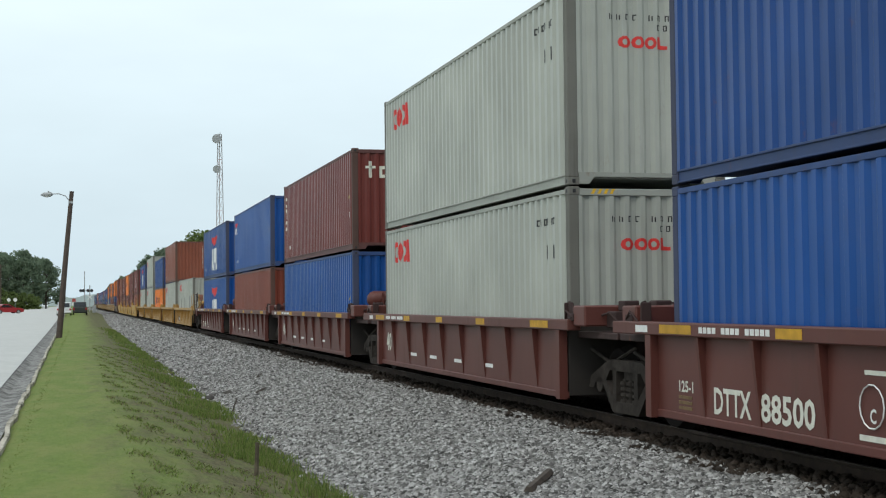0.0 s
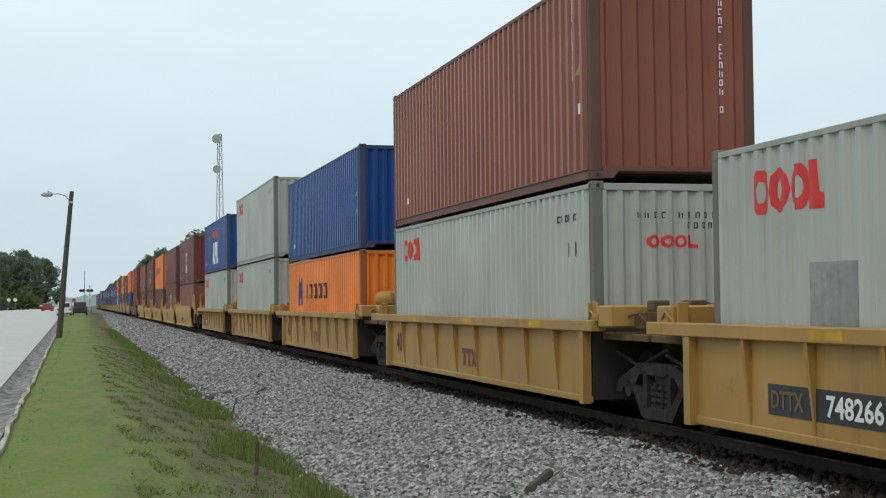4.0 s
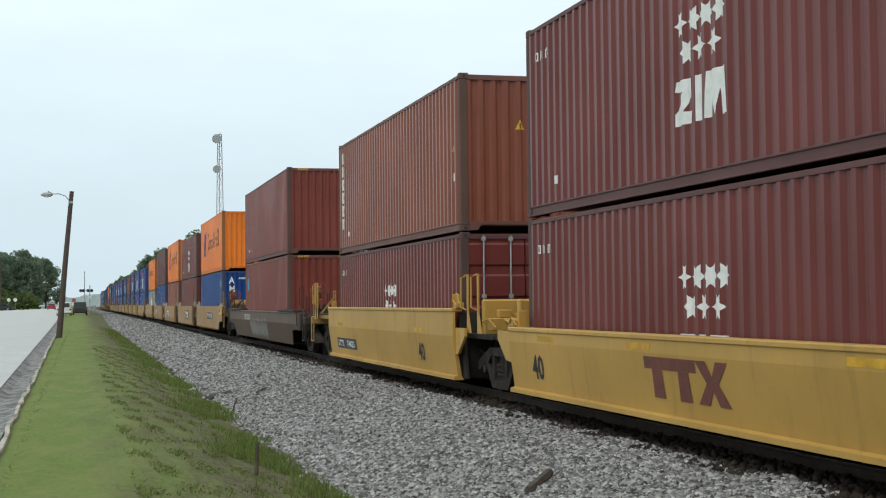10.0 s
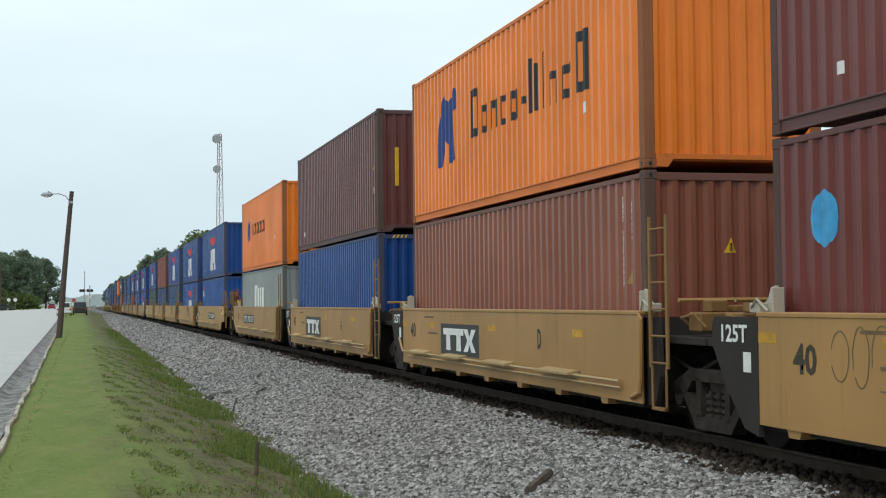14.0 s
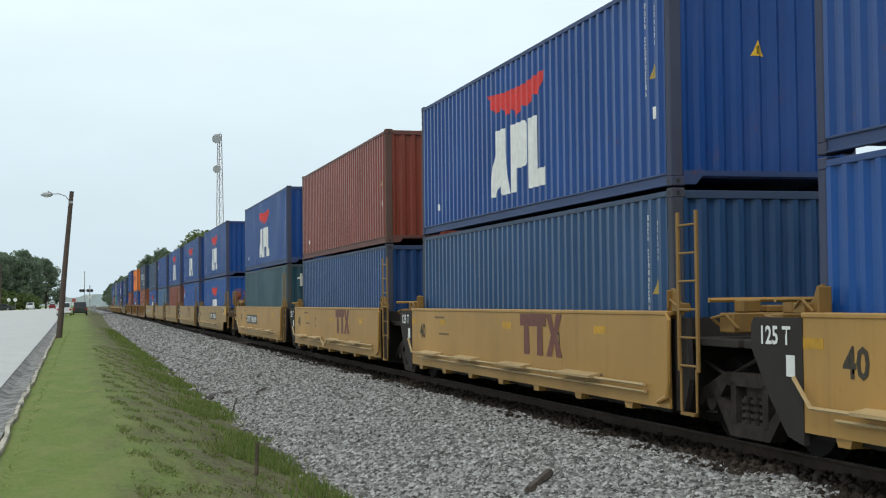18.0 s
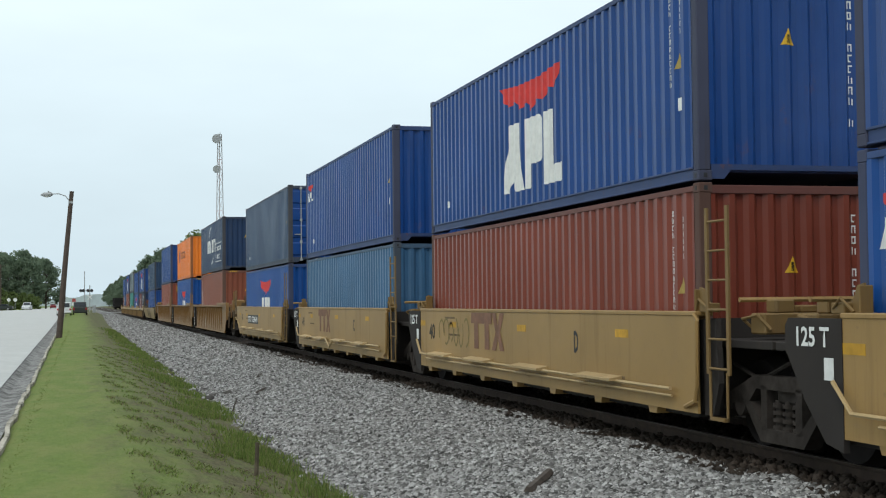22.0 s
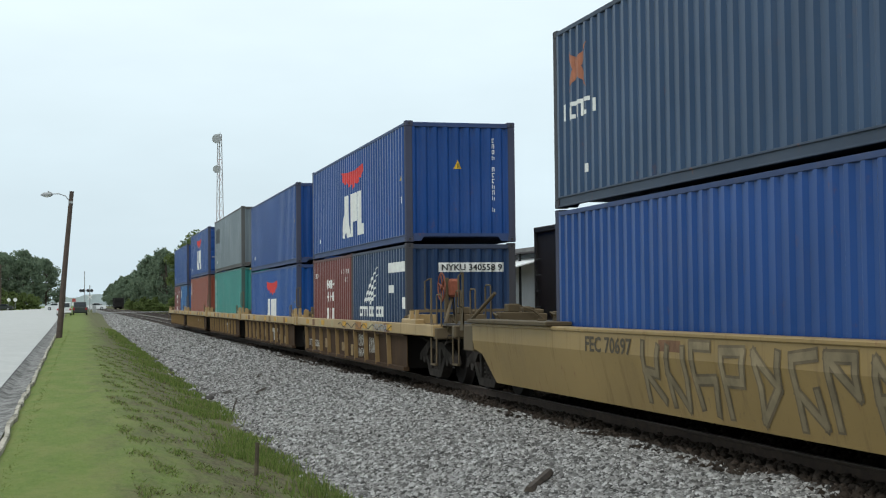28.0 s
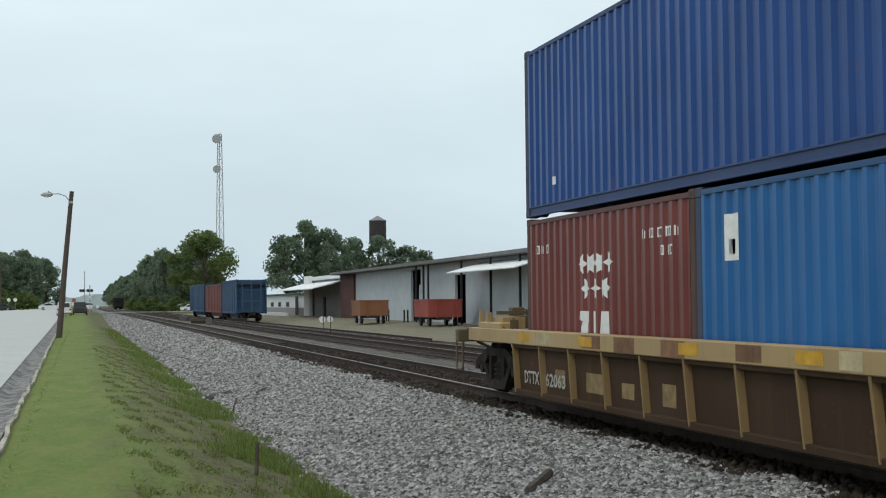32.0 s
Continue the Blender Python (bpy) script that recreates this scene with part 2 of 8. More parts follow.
def strip_along(name, profile, material, y_list, base=-0.10, jit=0.0):
    """A long piece with a cross-section of (offset from the kerb line, height)."""
    bm = bmesh.new()
    rows = [[bm.verts.new((kerb_x(y) + c + jit * noise.noise((c * 5, y * 0.9, 2)), y, base + h + rise(-1, y) + 0.5 * jit * noise.noise((c * 5, y * 1.3, 7)))) for c, h in profile] for y in y_list]
    for a, b in zip(rows, rows[1:]):
        for i in range(len(profile) - 1):
            bm.faces.new((a[i], a[i + 1], b[i + 1], b[i]))
    return new(name, mesh_of(name, bm, material))


kerb_ys = [y for y in road_ys if y <= 8] + [8 + 0.35 * i for i in range(1, 200)] + [y for y in road_ys if 80 < y <= 300]
gutter = tagged(strip_along("gutter", ((-0.13, -0.10), (-0.13, 0.006), (-0.28, -0.03), (-0.45, -0.045), (-0.66, 0.052), (-0.70, -0.1)), GUTTER, kerb_ys), label="grey gutter with dark dirt and sand", category="gutter", kind="structure")
kerb = tagged(strip_along("kerb", ((-0.135, -0.12), (-0.125, 0.036), (-0.112, 0.046), (-0.065, 0.046), (-0.055, 0.040), (-0.055, -0.12)), KERB_PAINT, kerb_ys, jit=0.06), label="worn whitish concrete kerb edge", category="kerb", kind="structure")

RAIL_M = plain("rusty_rail_side", (0.048, 0.031, 0.022), 0.9, 0.0, var=0.4, scale=8.0)
RAIL_TOP = plain("polished_rail_head", (0.20, 0.17, 0.15), 0.45, 0.8, var=0.15, scale=4.0)
TIE_M = plain("creosoted_timber", (0.040, 0.028, 0.021), 0.9, var=0.45, scale=5.0, bmp=0.01)
FAR_Y = 900


def bed(name, profile, y0, y1, material, label, step=2.0, rough=0.05):
    bm = bmesh.new()
    rows = []
    y = y0
    while y <= y1 + 0.01:
        rows.append([bm.verts.new((x, y, z + rough * noise.noise((x * 1.7, y * 0.8, 3)))) for x, z in profile])
        y += step if y < 120 else step * 12
    for a, b in zip(rows, rows[1:]):
        for i in range(len(profile) - 1):
            bm.faces.new((a[i], a[i + 1], b[i + 1], b[i]))
    ob = new(name, mesh_of(name, bm, material))
    for p in ob.data.polygons:
        p.use_smooth = True
    return tagged(ob, label=label, category="ballast", kind="structure")


shoulder = [(2.75, -0.80), (3.0, -0.66), (3.4, -0.58), (4.0, -0.46), (4.6, -0.36), (5.2, -0.27), (5.8, -0.19), (6.2, -0.16), (6.5, -0.15)]
bed("ballast_shoulder", shoulder, -20, FAR_Y, BALLAST, "sloping shoulder of grey crushed stone ballast", 1.0)
bed("track_bed", [(6.30, -0.22), (6.42, -0.145), (7.0, -0.155), (7.9, -0.16), (8.8, -0.155), (9.35, -0.18), (9.6, -0.24)], -20, FAR_Y, OLD_BALLAST, "dark rust-stained stones between the ties", 1.0, 0.02)
bed("ballast_between_tracks", [(9.5, -0.26), (9.7, -0.205), (10.2, -0.22), (10.9, -0.24), (11.2, -0.3)], -20, FAR_Y, SOILED_BALLAST, "soiled grey ballast between two tracks", 1.0)
bed("second_track_bed", [(11.0, -0.30), (11.2, -0.25), (12.6, -0.25), (14.0, -0.25), (14.5, -0.36), (15.2, -0.5)], -20, FAR_Y, OLD_BALLAST, "dark old ballast under the siding", 2.0, 0.03)
bed("third_track_bed", [(15.1, -0.62), (15.4, -0.53), (17.0, -0.52), (18.6, -0.53), (19.0, -0.66)], 60, 320, OLD_BALLAST, "dark old ballast under the stub track", 2.0, 0.03)
bed("gravel_lot", [(18.6, -0.60), (19.2, -0.50), (21.0, -0.35), (24.0, -0.22), (27.8, -0.12), (29.0, -0.10)], 40, 300, LOT, "weedy gravel strip before the warehouse", 2.0, 0.04)


def track(xc, zt, y0, y1, near0, near1, label):
    """Rails and ties; ties between near0 and near1 are single parts."""
    t = tagged(new("railway_track"), label=label, category="track", kind="structure")
    t.location = (xc, 0, zt)
    for s in (-1, 1):
        bm = prism(bmesh.new(), [(s * 0.7175 - 0.068, -0.165), (s * 0.7175 + 0.068, -0.165), (s * 0.7175 + 0.068, -0.15), (s * 0.7175 + 0.012, -0.13),
                                 (s * 0.7175 + 0.012, -0.04), (s * 0.7175 + 0.035, -0.03), (s * 0.7175 + 0.035, -0.004), (s * 0.7175 - 0.035, -0.004),
                                 (s * 0.7175 - 0.035, -0.03), (s * 0.7175 - 0.012, -0.04), (s * 0.7175 - 0.012, -0.13), (s * 0.7175 - 0.068, -0.15)], "y", y0, y1)
        r = part("rail", bm, RAIL_M, t, "rusty steel rail")
        part("rail_head", boxm(bmesh.new(), s * 0.7175 - 0.034, s * 0.7175 + 0.034, y0, y1, -0.004, 0.0), RAIL_TOP, r, "worn shiny rail top")
    tie = mesh_of("tie", boxm(bmesh.new(), -1.3, 1.3, -0.115, 0.115, -0.19, -0.0, 0.015), TIE_M)
    rnd = random.Random(int(xc * 10))
    y, rest = y0, bmesh.new()
    while y < y1:
        a, dx = rnd.uniform(-0.025, 0.025), rnd.uniform(-0.06, 0.06)
        if near0 <= y <= near1:
            share("tie", tie, t, Matrix.Translation((dx, y, -0.165 - rnd.uniform(0, 0.012))) @ Matrix.Rotation(a, 4, "Z"))
        elif y < 260:
            boxm(rest, -1.3 + dx, 1.3 + dx, y - 0.115, y + 0.115, -0.36, -0.168)
        y += 0.53
    if rest.verts:
        tagged(part("tie_row", rest, TIE_M, t), kind="stuff")
    return t


track(7.92, 0.0, -20, FAR_Y, 8, 140, "main line with worn shiny rails on dark ties")
track(12.65, -0.03, -20, 420, 30, 75, "rusty siding track beside the main line")
track(17.0, -0.33, 70, 300, 400, 401, "rusty stub track in old ballast")


# loose stones over the near shoulder, and grass blades
def scatter_stones(name, count, x_of, y_of, z_of, size, material, label, seed):
    r = np.random.default_rng(seed)
    base = np.array([(x, y, z) for z in (-1, 1) for y in (-1, 1) for x in (-1, 1)], float)
    quad = np.array([(0, 2, 3, 1), (4, 5, 7, 6), (0, 1, 5, 4), (2, 6, 7, 3), (0, 4, 6, 2), (1, 3, 7, 5)])
    y = y_of(r, count)
    x = x_of(r, count)
    z = np.array([z_of(a, b) for a, b in zip(x, y)])
    s = size * r.uniform(0.55, 1.35, (count, 1, 1)) * r.uniform(0.6, 1.1, (count, 1, 3))
    v = base[None] * s * r.uniform(0.55, 1.1, (count, 8, 3))
    q = r.normal(size=(count, 4))
    q /= np.linalg.norm(q, axis=1, keepdims=True)
    w, a, b, c = q.T
    rot = np.stack([np.stack([1 - 2 * (b * b + c * c), 2 * (a * b - c * w), 2 * (a * c + b * w)], -1),
                    np.stack([2 * (a * b + c * w), 1 - 2 * (a * a + c * c), 2 * (b * c - a * w)], -1),
                    np.stack([2 * (a * c - b * w), 2 * (b * c + a * w), 1 - 2 * (a * a + b * b)], -1)], 1)
    v = np.einsum("nij,nkj->nki", rot, v) + np.stack([x, y, z], -1)[:, None]
    f = (quad[None] + (np.arange(count) * 8)[:, None, None]).reshape(-1, 4)
    me = bpy.data.meshes.new(name)
    me.vertices.add(count * 8)
    me.vertices.foreach_set("co", v.astype(np.float32).ravel())
    me.loops.add(len(f) * 4)
    me.loops.foreach_set("vertex_index", f.astype(np.int32).ravel())
    me.polygons.add(len(f))
    me.polygons.foreach_set("loop_start", np.arange(len(f), dtype=np.int32) * 4)
    me.update(calc_edges=True)
    me.materials.append(material)
    return tagged(new(name, me), label=label, category="stones", kind="stuff")


def island_mat(name, stops, rough=0.9, spec=0.2):
    m, nt, b = nodes_of(name)
    g = nt.nodes.new("ShaderNodeNewGeometry")
    rp = nt.nodes.new("ShaderNodeValToRGB")
    rp.color_ramp.elements[0].color, rp.color_ramp.elements[1].color = (*stops[0], 1), (*stops[-1], 1)
    for i, c in enumerate(stops[1:-1]):
        e = rp.color_ramp.elements.new((i + 1) / (len(stops) - 1))
        e.color = (*c, 1)
    nt.links.new(g.outputs["Random Per Island"], rp.inputs[0])
    col = mixc(nt, remap(nt, tex_noise(nt, 25.0, 3.0), 0.3, 0.7, 0, 0.35), rp.outputs[0], tuple(c * 0.6 for c in stops[0]))
    nt.links.new(col, b.inputs["Base Color"])
    b.inputs["Roughness"].default_value = rough
    b.inputs["Specular IOR Level"].default_value = spec
    return m


STONES = island_mat("ballast_stones", [(0.042, 0.040, 0.037), (0.135, 0.131, 0.124), (0.25, 0.243, 0.23), (0.355, 0.347, 0.33), (0.56, 0.55, 0.53)])


def leafy(m, amount=0.4):
    """Lets part of the light pass through the leaves."""
    nt = m.node_tree
    bs = nt.nodes["Principled BSDF"]
    tr = nt.nodes.new("ShaderNodeBsdfTranslucent")
    nt.links.new(bs.inputs["Base Color"].links[0].from_socket, tr.inputs["Color"])
    mx = nt.nodes.new("ShaderNodeMixShader")
    mx.inputs[0].default_value = amount
    nt.links.new(bs.outputs[0], mx.inputs[1])
    nt.links.new(tr.outputs[0], mx.inputs[2])
    nt.links.new(mx.outputs[0], nt.nodes["Material Output"].inputs["Surface"])
    return m


def shoulder_z(x, y):
    return lerp_table(shoulder, x) + 0.05 * noise.noise((x * 1.7, y * 0.8, 3))


def ys_near(lo, hi):
    return lambda r, n: lo * (hi / lo) ** r.uniform(0, 1, n)


scatter_stones("loose_ballast", 98000, lambda r, n: 2.95 + 3.5 * r.uniform(0, 1, n) + r.normal(0, 0.06, n), ys_near(11, 46), shoulder_z, 0.0285, STONES, "grey angular crushed ballast stones", 3)
scatter_stones("loose_ballast", 27000, lambda r, n: 2.95 + 3.5 * r.uniform(0, 1, n) + r.normal(0, 0.08, n), ys_near(46, 110), shoulder_z, 0.045, STONES, "grey angular crushed ballast stones further along the slope", 4)
scatter_stones("loose_ballast", 12000, lambda r, n: 2.9 + 3.5 * r.uniform(0, 1, n), ys_near(110, 260), shoulder_z, 0.085, STONES, "grey crushed stones far along the slope", 8)
scatter_stones("edge_rocks", 60, lambda r, n: 2.95 + 0.35 * r.normal(0, 1, n) ** 2 * 0.4, ys_near(30, 130), shoulder_z, 0.09,
               island_mat("edge_rocks", [(0.06, 0.055, 0.05), (0.16, 0.15, 0.14), (0.30, 0.30, 0.29)]), "larger dark and pale rocks along the foot of the slope", 9)
scatter_stones("spilled_stones", 900, lambda r, n: 2.6 + 0.5 * r.uniform(0, 1, n) ** 0.5, ys_near(11, 60), ground_z, 0.035, STONES, "single stones rolled into the grass edge", 5)
scatter_stones("dirty_stones", 9000, lambda r, n: 6.25 + 3.1 * r.uniform(0, 1, n), ys_near(9, 60), lambda x, y: -0.15, 0.038,
               island_mat("stained_stones", [(0.019, 0.014, 0.010), (0.034, 0.025, 0.018), (0.066, 0.050, 0.039)]), "rust-stained stones between the ties", 6)


def scatter_blades(name, count, place, height, material, label, seed, lean=0.5):
    r = np.random.default_rng(seed)
    x, y = place(r, count)
    count = len(x)
    z = np.array([ground_z(a, b) for a, b in zip(x, y)])
    h = height * r.uniform(0.5, 1.3, count)
    a = r.uniform(0, math.tau, count)
    w = 0.006 + 0.00035 * y
    dx, dy = np.cos(a) * w, np.sin(a) * w
    lx, ly = r.normal(0, lean, count) * h, r.normal(0, lean, count) * h
    v = np.stack([np.stack([x - dx, y - dy, z - 0.01], -1), np.stack([x + dx, y + dy, z - 0.01], -1), np.stack([x + lx, y + ly, z + h], -1)], 1)
    me = bpy.data.meshes.new(name)
    me.from_pydata(v.reshape(-1, 3).tolist(), [], np.arange(count * 3).reshape(-1, 3).tolist())
    me.materials.append(material)
    return tagged(new(name, me), label=label, category="grass", kind="stuff")


WEEDS = leafy(island_mat("weed_blades", [(0.10, 0.145, 0.036), (0.16, 0.225, 0.055), (0.225, 0.295, 0.078), (0.25, 0.23, 0.12)], 0.8, 0.1), 0.5)


def verge_mat(name, stops):
    m = island_mat(name, stops, 0.85, 0.1)
    nt = m.node_tree
    bs = nt.nodes["Principled BSDF"]
    old = bs.inputs["Base Color"].links[0].from_socket
    old = mixc(nt, remap(nt, tex_noise(nt, 1.1, 5.0, 0.65, (1.5, 0.5, 1)), 0.42, 0.64, 0, 0.75), old, (0.172, 0.188, 0.060))
    old = mixc(nt, remap(nt, tex_noise(nt, 2.3, 5.0, 0.7, (1.3, 0.45, 1)), 0.54, 0.70, 0, 0.4), old, (0.085, 0.124, 0.030))
    nt.links.new(mixc(nt, remap(nt, worn_mask(nt), 0, 1, 0, 0.7), old, (0.125, 0.115, 0.058)), bs.inputs["Base Color"])
    return leafy(m, 0.5)


def verge(r, n):
    y = 11 * (95 / 11) ** r.uniform(0, 1, n)
    x = kerb_x(y) - 0.06 + 0.05 * np.sin(y * 3.1) + 0.04 * np.sin(y * 7.7) + 0.03 * np.sin(y * 1.13) + r.uniform(0, 1, n) * (3.0 - kerb_x(y))
    thin = np.clip((x - 0.3) / 1.6, 0, 0.85) * (y < 70)
    keep = r.uniform(0, 1, n) > thin
    return x[keep], y[keep]


def verge_edge(r, n):
    y = 11 * (120 / 11) ** r.uniform(0, 1, n)
    x = 2.54 + r.normal(0, 0.30, n) + 0.20 * np.sin(y * 0.9) + 0.16 * np.sin(y * 2.3) + 0.07 * np.sin(y * 6.1)
    clump = np.sin(y * 1.7 + 0.5) + np.sin(y * 0.63 + 2) + np.sin(x * 5 + y * 0.4) * 0.6 + r.normal(0, 0.35, n) > 0.0
    return x[clump], y[clump]


BLADES = verge_mat("grass_blades", [(0.122, 0.166, 0.038), (0.136, 0.180, 0.042), (0.146, 0.190, 0.047), (0.158, 0.184, 0.056)])
scatter_blades("grass", 22000, verge, 0.006, BLADES, "short mown grass on the verge", 11, 4.5)
scatter_blades("weeds", 30000, verge_edge, 0.10, WEEDS, "taller weeds along the foot of the ballast", 12, 0.35)


def bare_patches(r, n):
    y = 11 * (60 / 11) ** r.uniform(0, 1, n)
    x = 0.5 + 1.9 * r.uniform(0, 1, n)
    clump = np.sin(y * 2.1 + 9 * x) + np.sin(y * 3.7 - 5 * x + 1) + np.sin(x * 13 + 0.9 * y + 2) * 0.8 + r.normal(0, 0.6, n) > 0.9
    return x[clump], y[clump]


scatter_blades("weeds", 24000, bare_patches, 0.035, WEEDS, "small tufts of weeds on the bare soil", 14, 0.9)
scatter_blades("dry_litter", 16000, lambda r, n: bare_patches(r, n), 0.02, leafy(island_mat("dry_leaf_litter", [(0.05, 0.038, 0.026), (0.10, 0.075, 0.045), (0.19, 0.15, 0.09)], 0.9, 0.1), 0.3), "dry brown leaf litter in the shallow ditch", 19, 2.0)


# ---- the train: parts and kinds ----
TRACK_X = 7.92
TRAIN = []      # (thing, rear position at 0 s, offset)


def text_mesh(s, height, material):
    key = ("text", s, height, material.name)
    if key not in MATS:
        cu = bpy.data.curves.new("writing", "FONT")
        cu.body, cu.size, cu.align_x, cu.resolution_u = s, height / 0.70, "LEFT", 2
        cu.offset = height * 0.035
        ob = new("writing", cu)
        bpy.context.view_layer.update()
        me = bpy.data.meshes.new_from_object(ob.evaluated_get(bpy.context.evaluated_depsgraph_get()))
        bpy.data.objects.remove(ob)
        me.materials.clear()
        me.materials.append(material)
        MATS[key] = me
    return MATS[key]


def fit_text(name, s, width, height, material, parent, m):
    """Writing of a given width and height in the plane of m's x and y."""
    me = text_mesh(s, height, material)
    w = max(v.co.x for v in me.vertices)
    ob = new(name, me)
    ob.parent = parent
    ob.matrix_basis = m @ Matrix.Diagonal((width / w, 1, 1, 1))
    return ob


ON_SIDE = Matrix(((0, 0, -1, 0), (-1, 0, 0, 0), (0, 1, 0, 0), (0, 0, 0, 1)))   # reads along -y, up z, faces -x
ON_END = Matrix(((1, 0, 0, 0), (0, 0, -1, 0), (0, 1, 0, 0), (0, 0, 0, 1)))     # reads along +x, faces -y

WHITE = plain("white_lettering", (0.74, 0.74, 0.71), 0.6, var=0.12, scale=9)
CREAM = plain("cream_lettering", (0.66, 0.65, 0.56), 0.6, var=0.15, scale=9)
RED = plain("red_lettering", (0.62, 0.035, 0.03), 0.55, var=0.15, scale=9)
BLACK = plain("black_marking", (0.02, 0.02, 0.022), 0.6, var=0.2, scale=9)
GREY_PANEL = plain("black_number_panel", (0.035, 0.035, 0.036), 0.6)
HL_BLUE = plain("deep_blue_marking", (0.02, 0.045, 0.20), 0.55, var=0.15, scale=9)
YELLOW = plain("yellow_marking", (0.72, 0.42, 0.02), 0.55, var=0.15, scale=9)
GALV = plain("galvanised_bar", (0.42, 0.43, 0.42), 0.5, 0.5, var=0.2, scale=9)
DULL_MARK = plain("dull_yellow_marking", (0.36, 0.26, 0.07), 0.6, var=0.2, scale=9)
DULL_LABEL = plain("dull_yellow_label", (0.55, 0.34, 0.03), 0.6, var=0.2, scale=9)
SKY_STICKER = plain("sky_blue_sticker", (0.05, 0.33, 0.62), 0.5)
ORANGE_MARK = plain("faded_orange_marking", (0.36, 0.13, 0.07), 0.6)

COLOURS = {  # base colour, dirt, rust
    "blue": ((0.007, 0.068, 0.27), 0.28, 0.15), "deep_blue": ((0.007, 0.052, 0.212), 0.32, 0.28), "navy": ((0.014, 0.036, 0.092), 0.30, 0.05),
    "sea_blue": ((0.012, 0.108, 0.30), 0.30, 0.25), "steel_blue": ((0.048, 0.128, 0.24), 0.35, 0.15), "slate_blue": ((0.020, 0.062, 0.150), 0.35, 0.15),
    "pale_grey": ((0.39, 0.40, 0.355), 0.22, 0.12), "mid_grey": ((0.150, 0.182, 0.202), 0.45, 0.3), "warm_grey": ((0.26, 0.29, 0.28), 0.4, 0.2),
    "maroon": ((0.150, 0.033, 0.027), 0.26, 0.1), "dark_maroon": ((0.115, 0.036, 0.032), 0.45, 0.1), "brown": ((0.225, 0.067, 0.038), 0.30, 0.1),
    "rose_brown": ((0.24, 0.080, 0.048), 0.35, 0.1), "brick": ((0.24, 0.063, 0.037), 0.3, 0.1), "red": ((0.19, 0.041, 0.023), 0.3, 0.08),
    "orange": ((0.78, 0.20, 0.022), 0.16, 0.05), "teal": ((0.03, 0.215, 0.19), 0.3, 0.15), "dark_green": ((0.022, 0.066, 0.090), 0.35, 0.1)}
WORDS = {"blue": "blue", "deep_blue": "deep blue", "navy": "navy", "sea_blue": "bright sea-blue", "steel_blue": "pale steel-blue", "slate_blue": "slate blue", "pale_grey": "pale grey",
         "mid_grey": "mid-grey", "warm_grey": "weathered grey", "maroon": "maroon", "dark_maroon": "soiled dark maroon", "brown": "rust-brown", "rose_brown": "faded rose-brown",
         "brick": "brick-red", "red": "red-brown", "orange": "bright orange", "teal": "teal green", "dark_green": "dark teal-blue"}


def waves(length, period):
    """Break points (place along the wall, depth) of a trapezoid corrugation."""
    n = max(1, round(length / period))
    p = length / n
    out = []
    for i in range(n):
        out += [(p * (i + 0.0), 0.0), (p * (i + 0.28), 0.0), (p * (i + 0.5), 1.0), (p * (i + 0.78), 1.0)]
    return out + [(length, 0.0)]


def depth_at(w, u):
    for (a, p), (b, q) in zip(w, w[1:]):
        if a <= u <= b:
            return p + (q - p) * (u - a) / (b - a)
    return 0.0


def corrugated(length, z0, z1, w, deep):
    bm = bmesh.new()
    a = [(bm.verts.new((d * deep, u, z0)), bm.verts.new((d * deep, u, z1))) for u, d in w]
    for (p, q), (r, s) in zip(a, a[1:]):
        bm.faces.new((p, r, s, q))
    lo = [(bm.verts.new((deep + 0.012, u, z0)), bm.verts.new((deep + 0.012, u, z1))) for u in (w[0][0], w[-1][0])]
    bm.faces.new((lo[0][0], lo[1][0], lo[1][1], lo[0][1]))
    return bm


W2 = 1.219
L40, L20 = 12.192, 6.058
BOX_KEEP, DECAL_KEEP = {}, {}
SIDE_IN, END_IN = 0.006, 0.02


def side_wave(length):
    return waves(length - 0.30, 0.278)


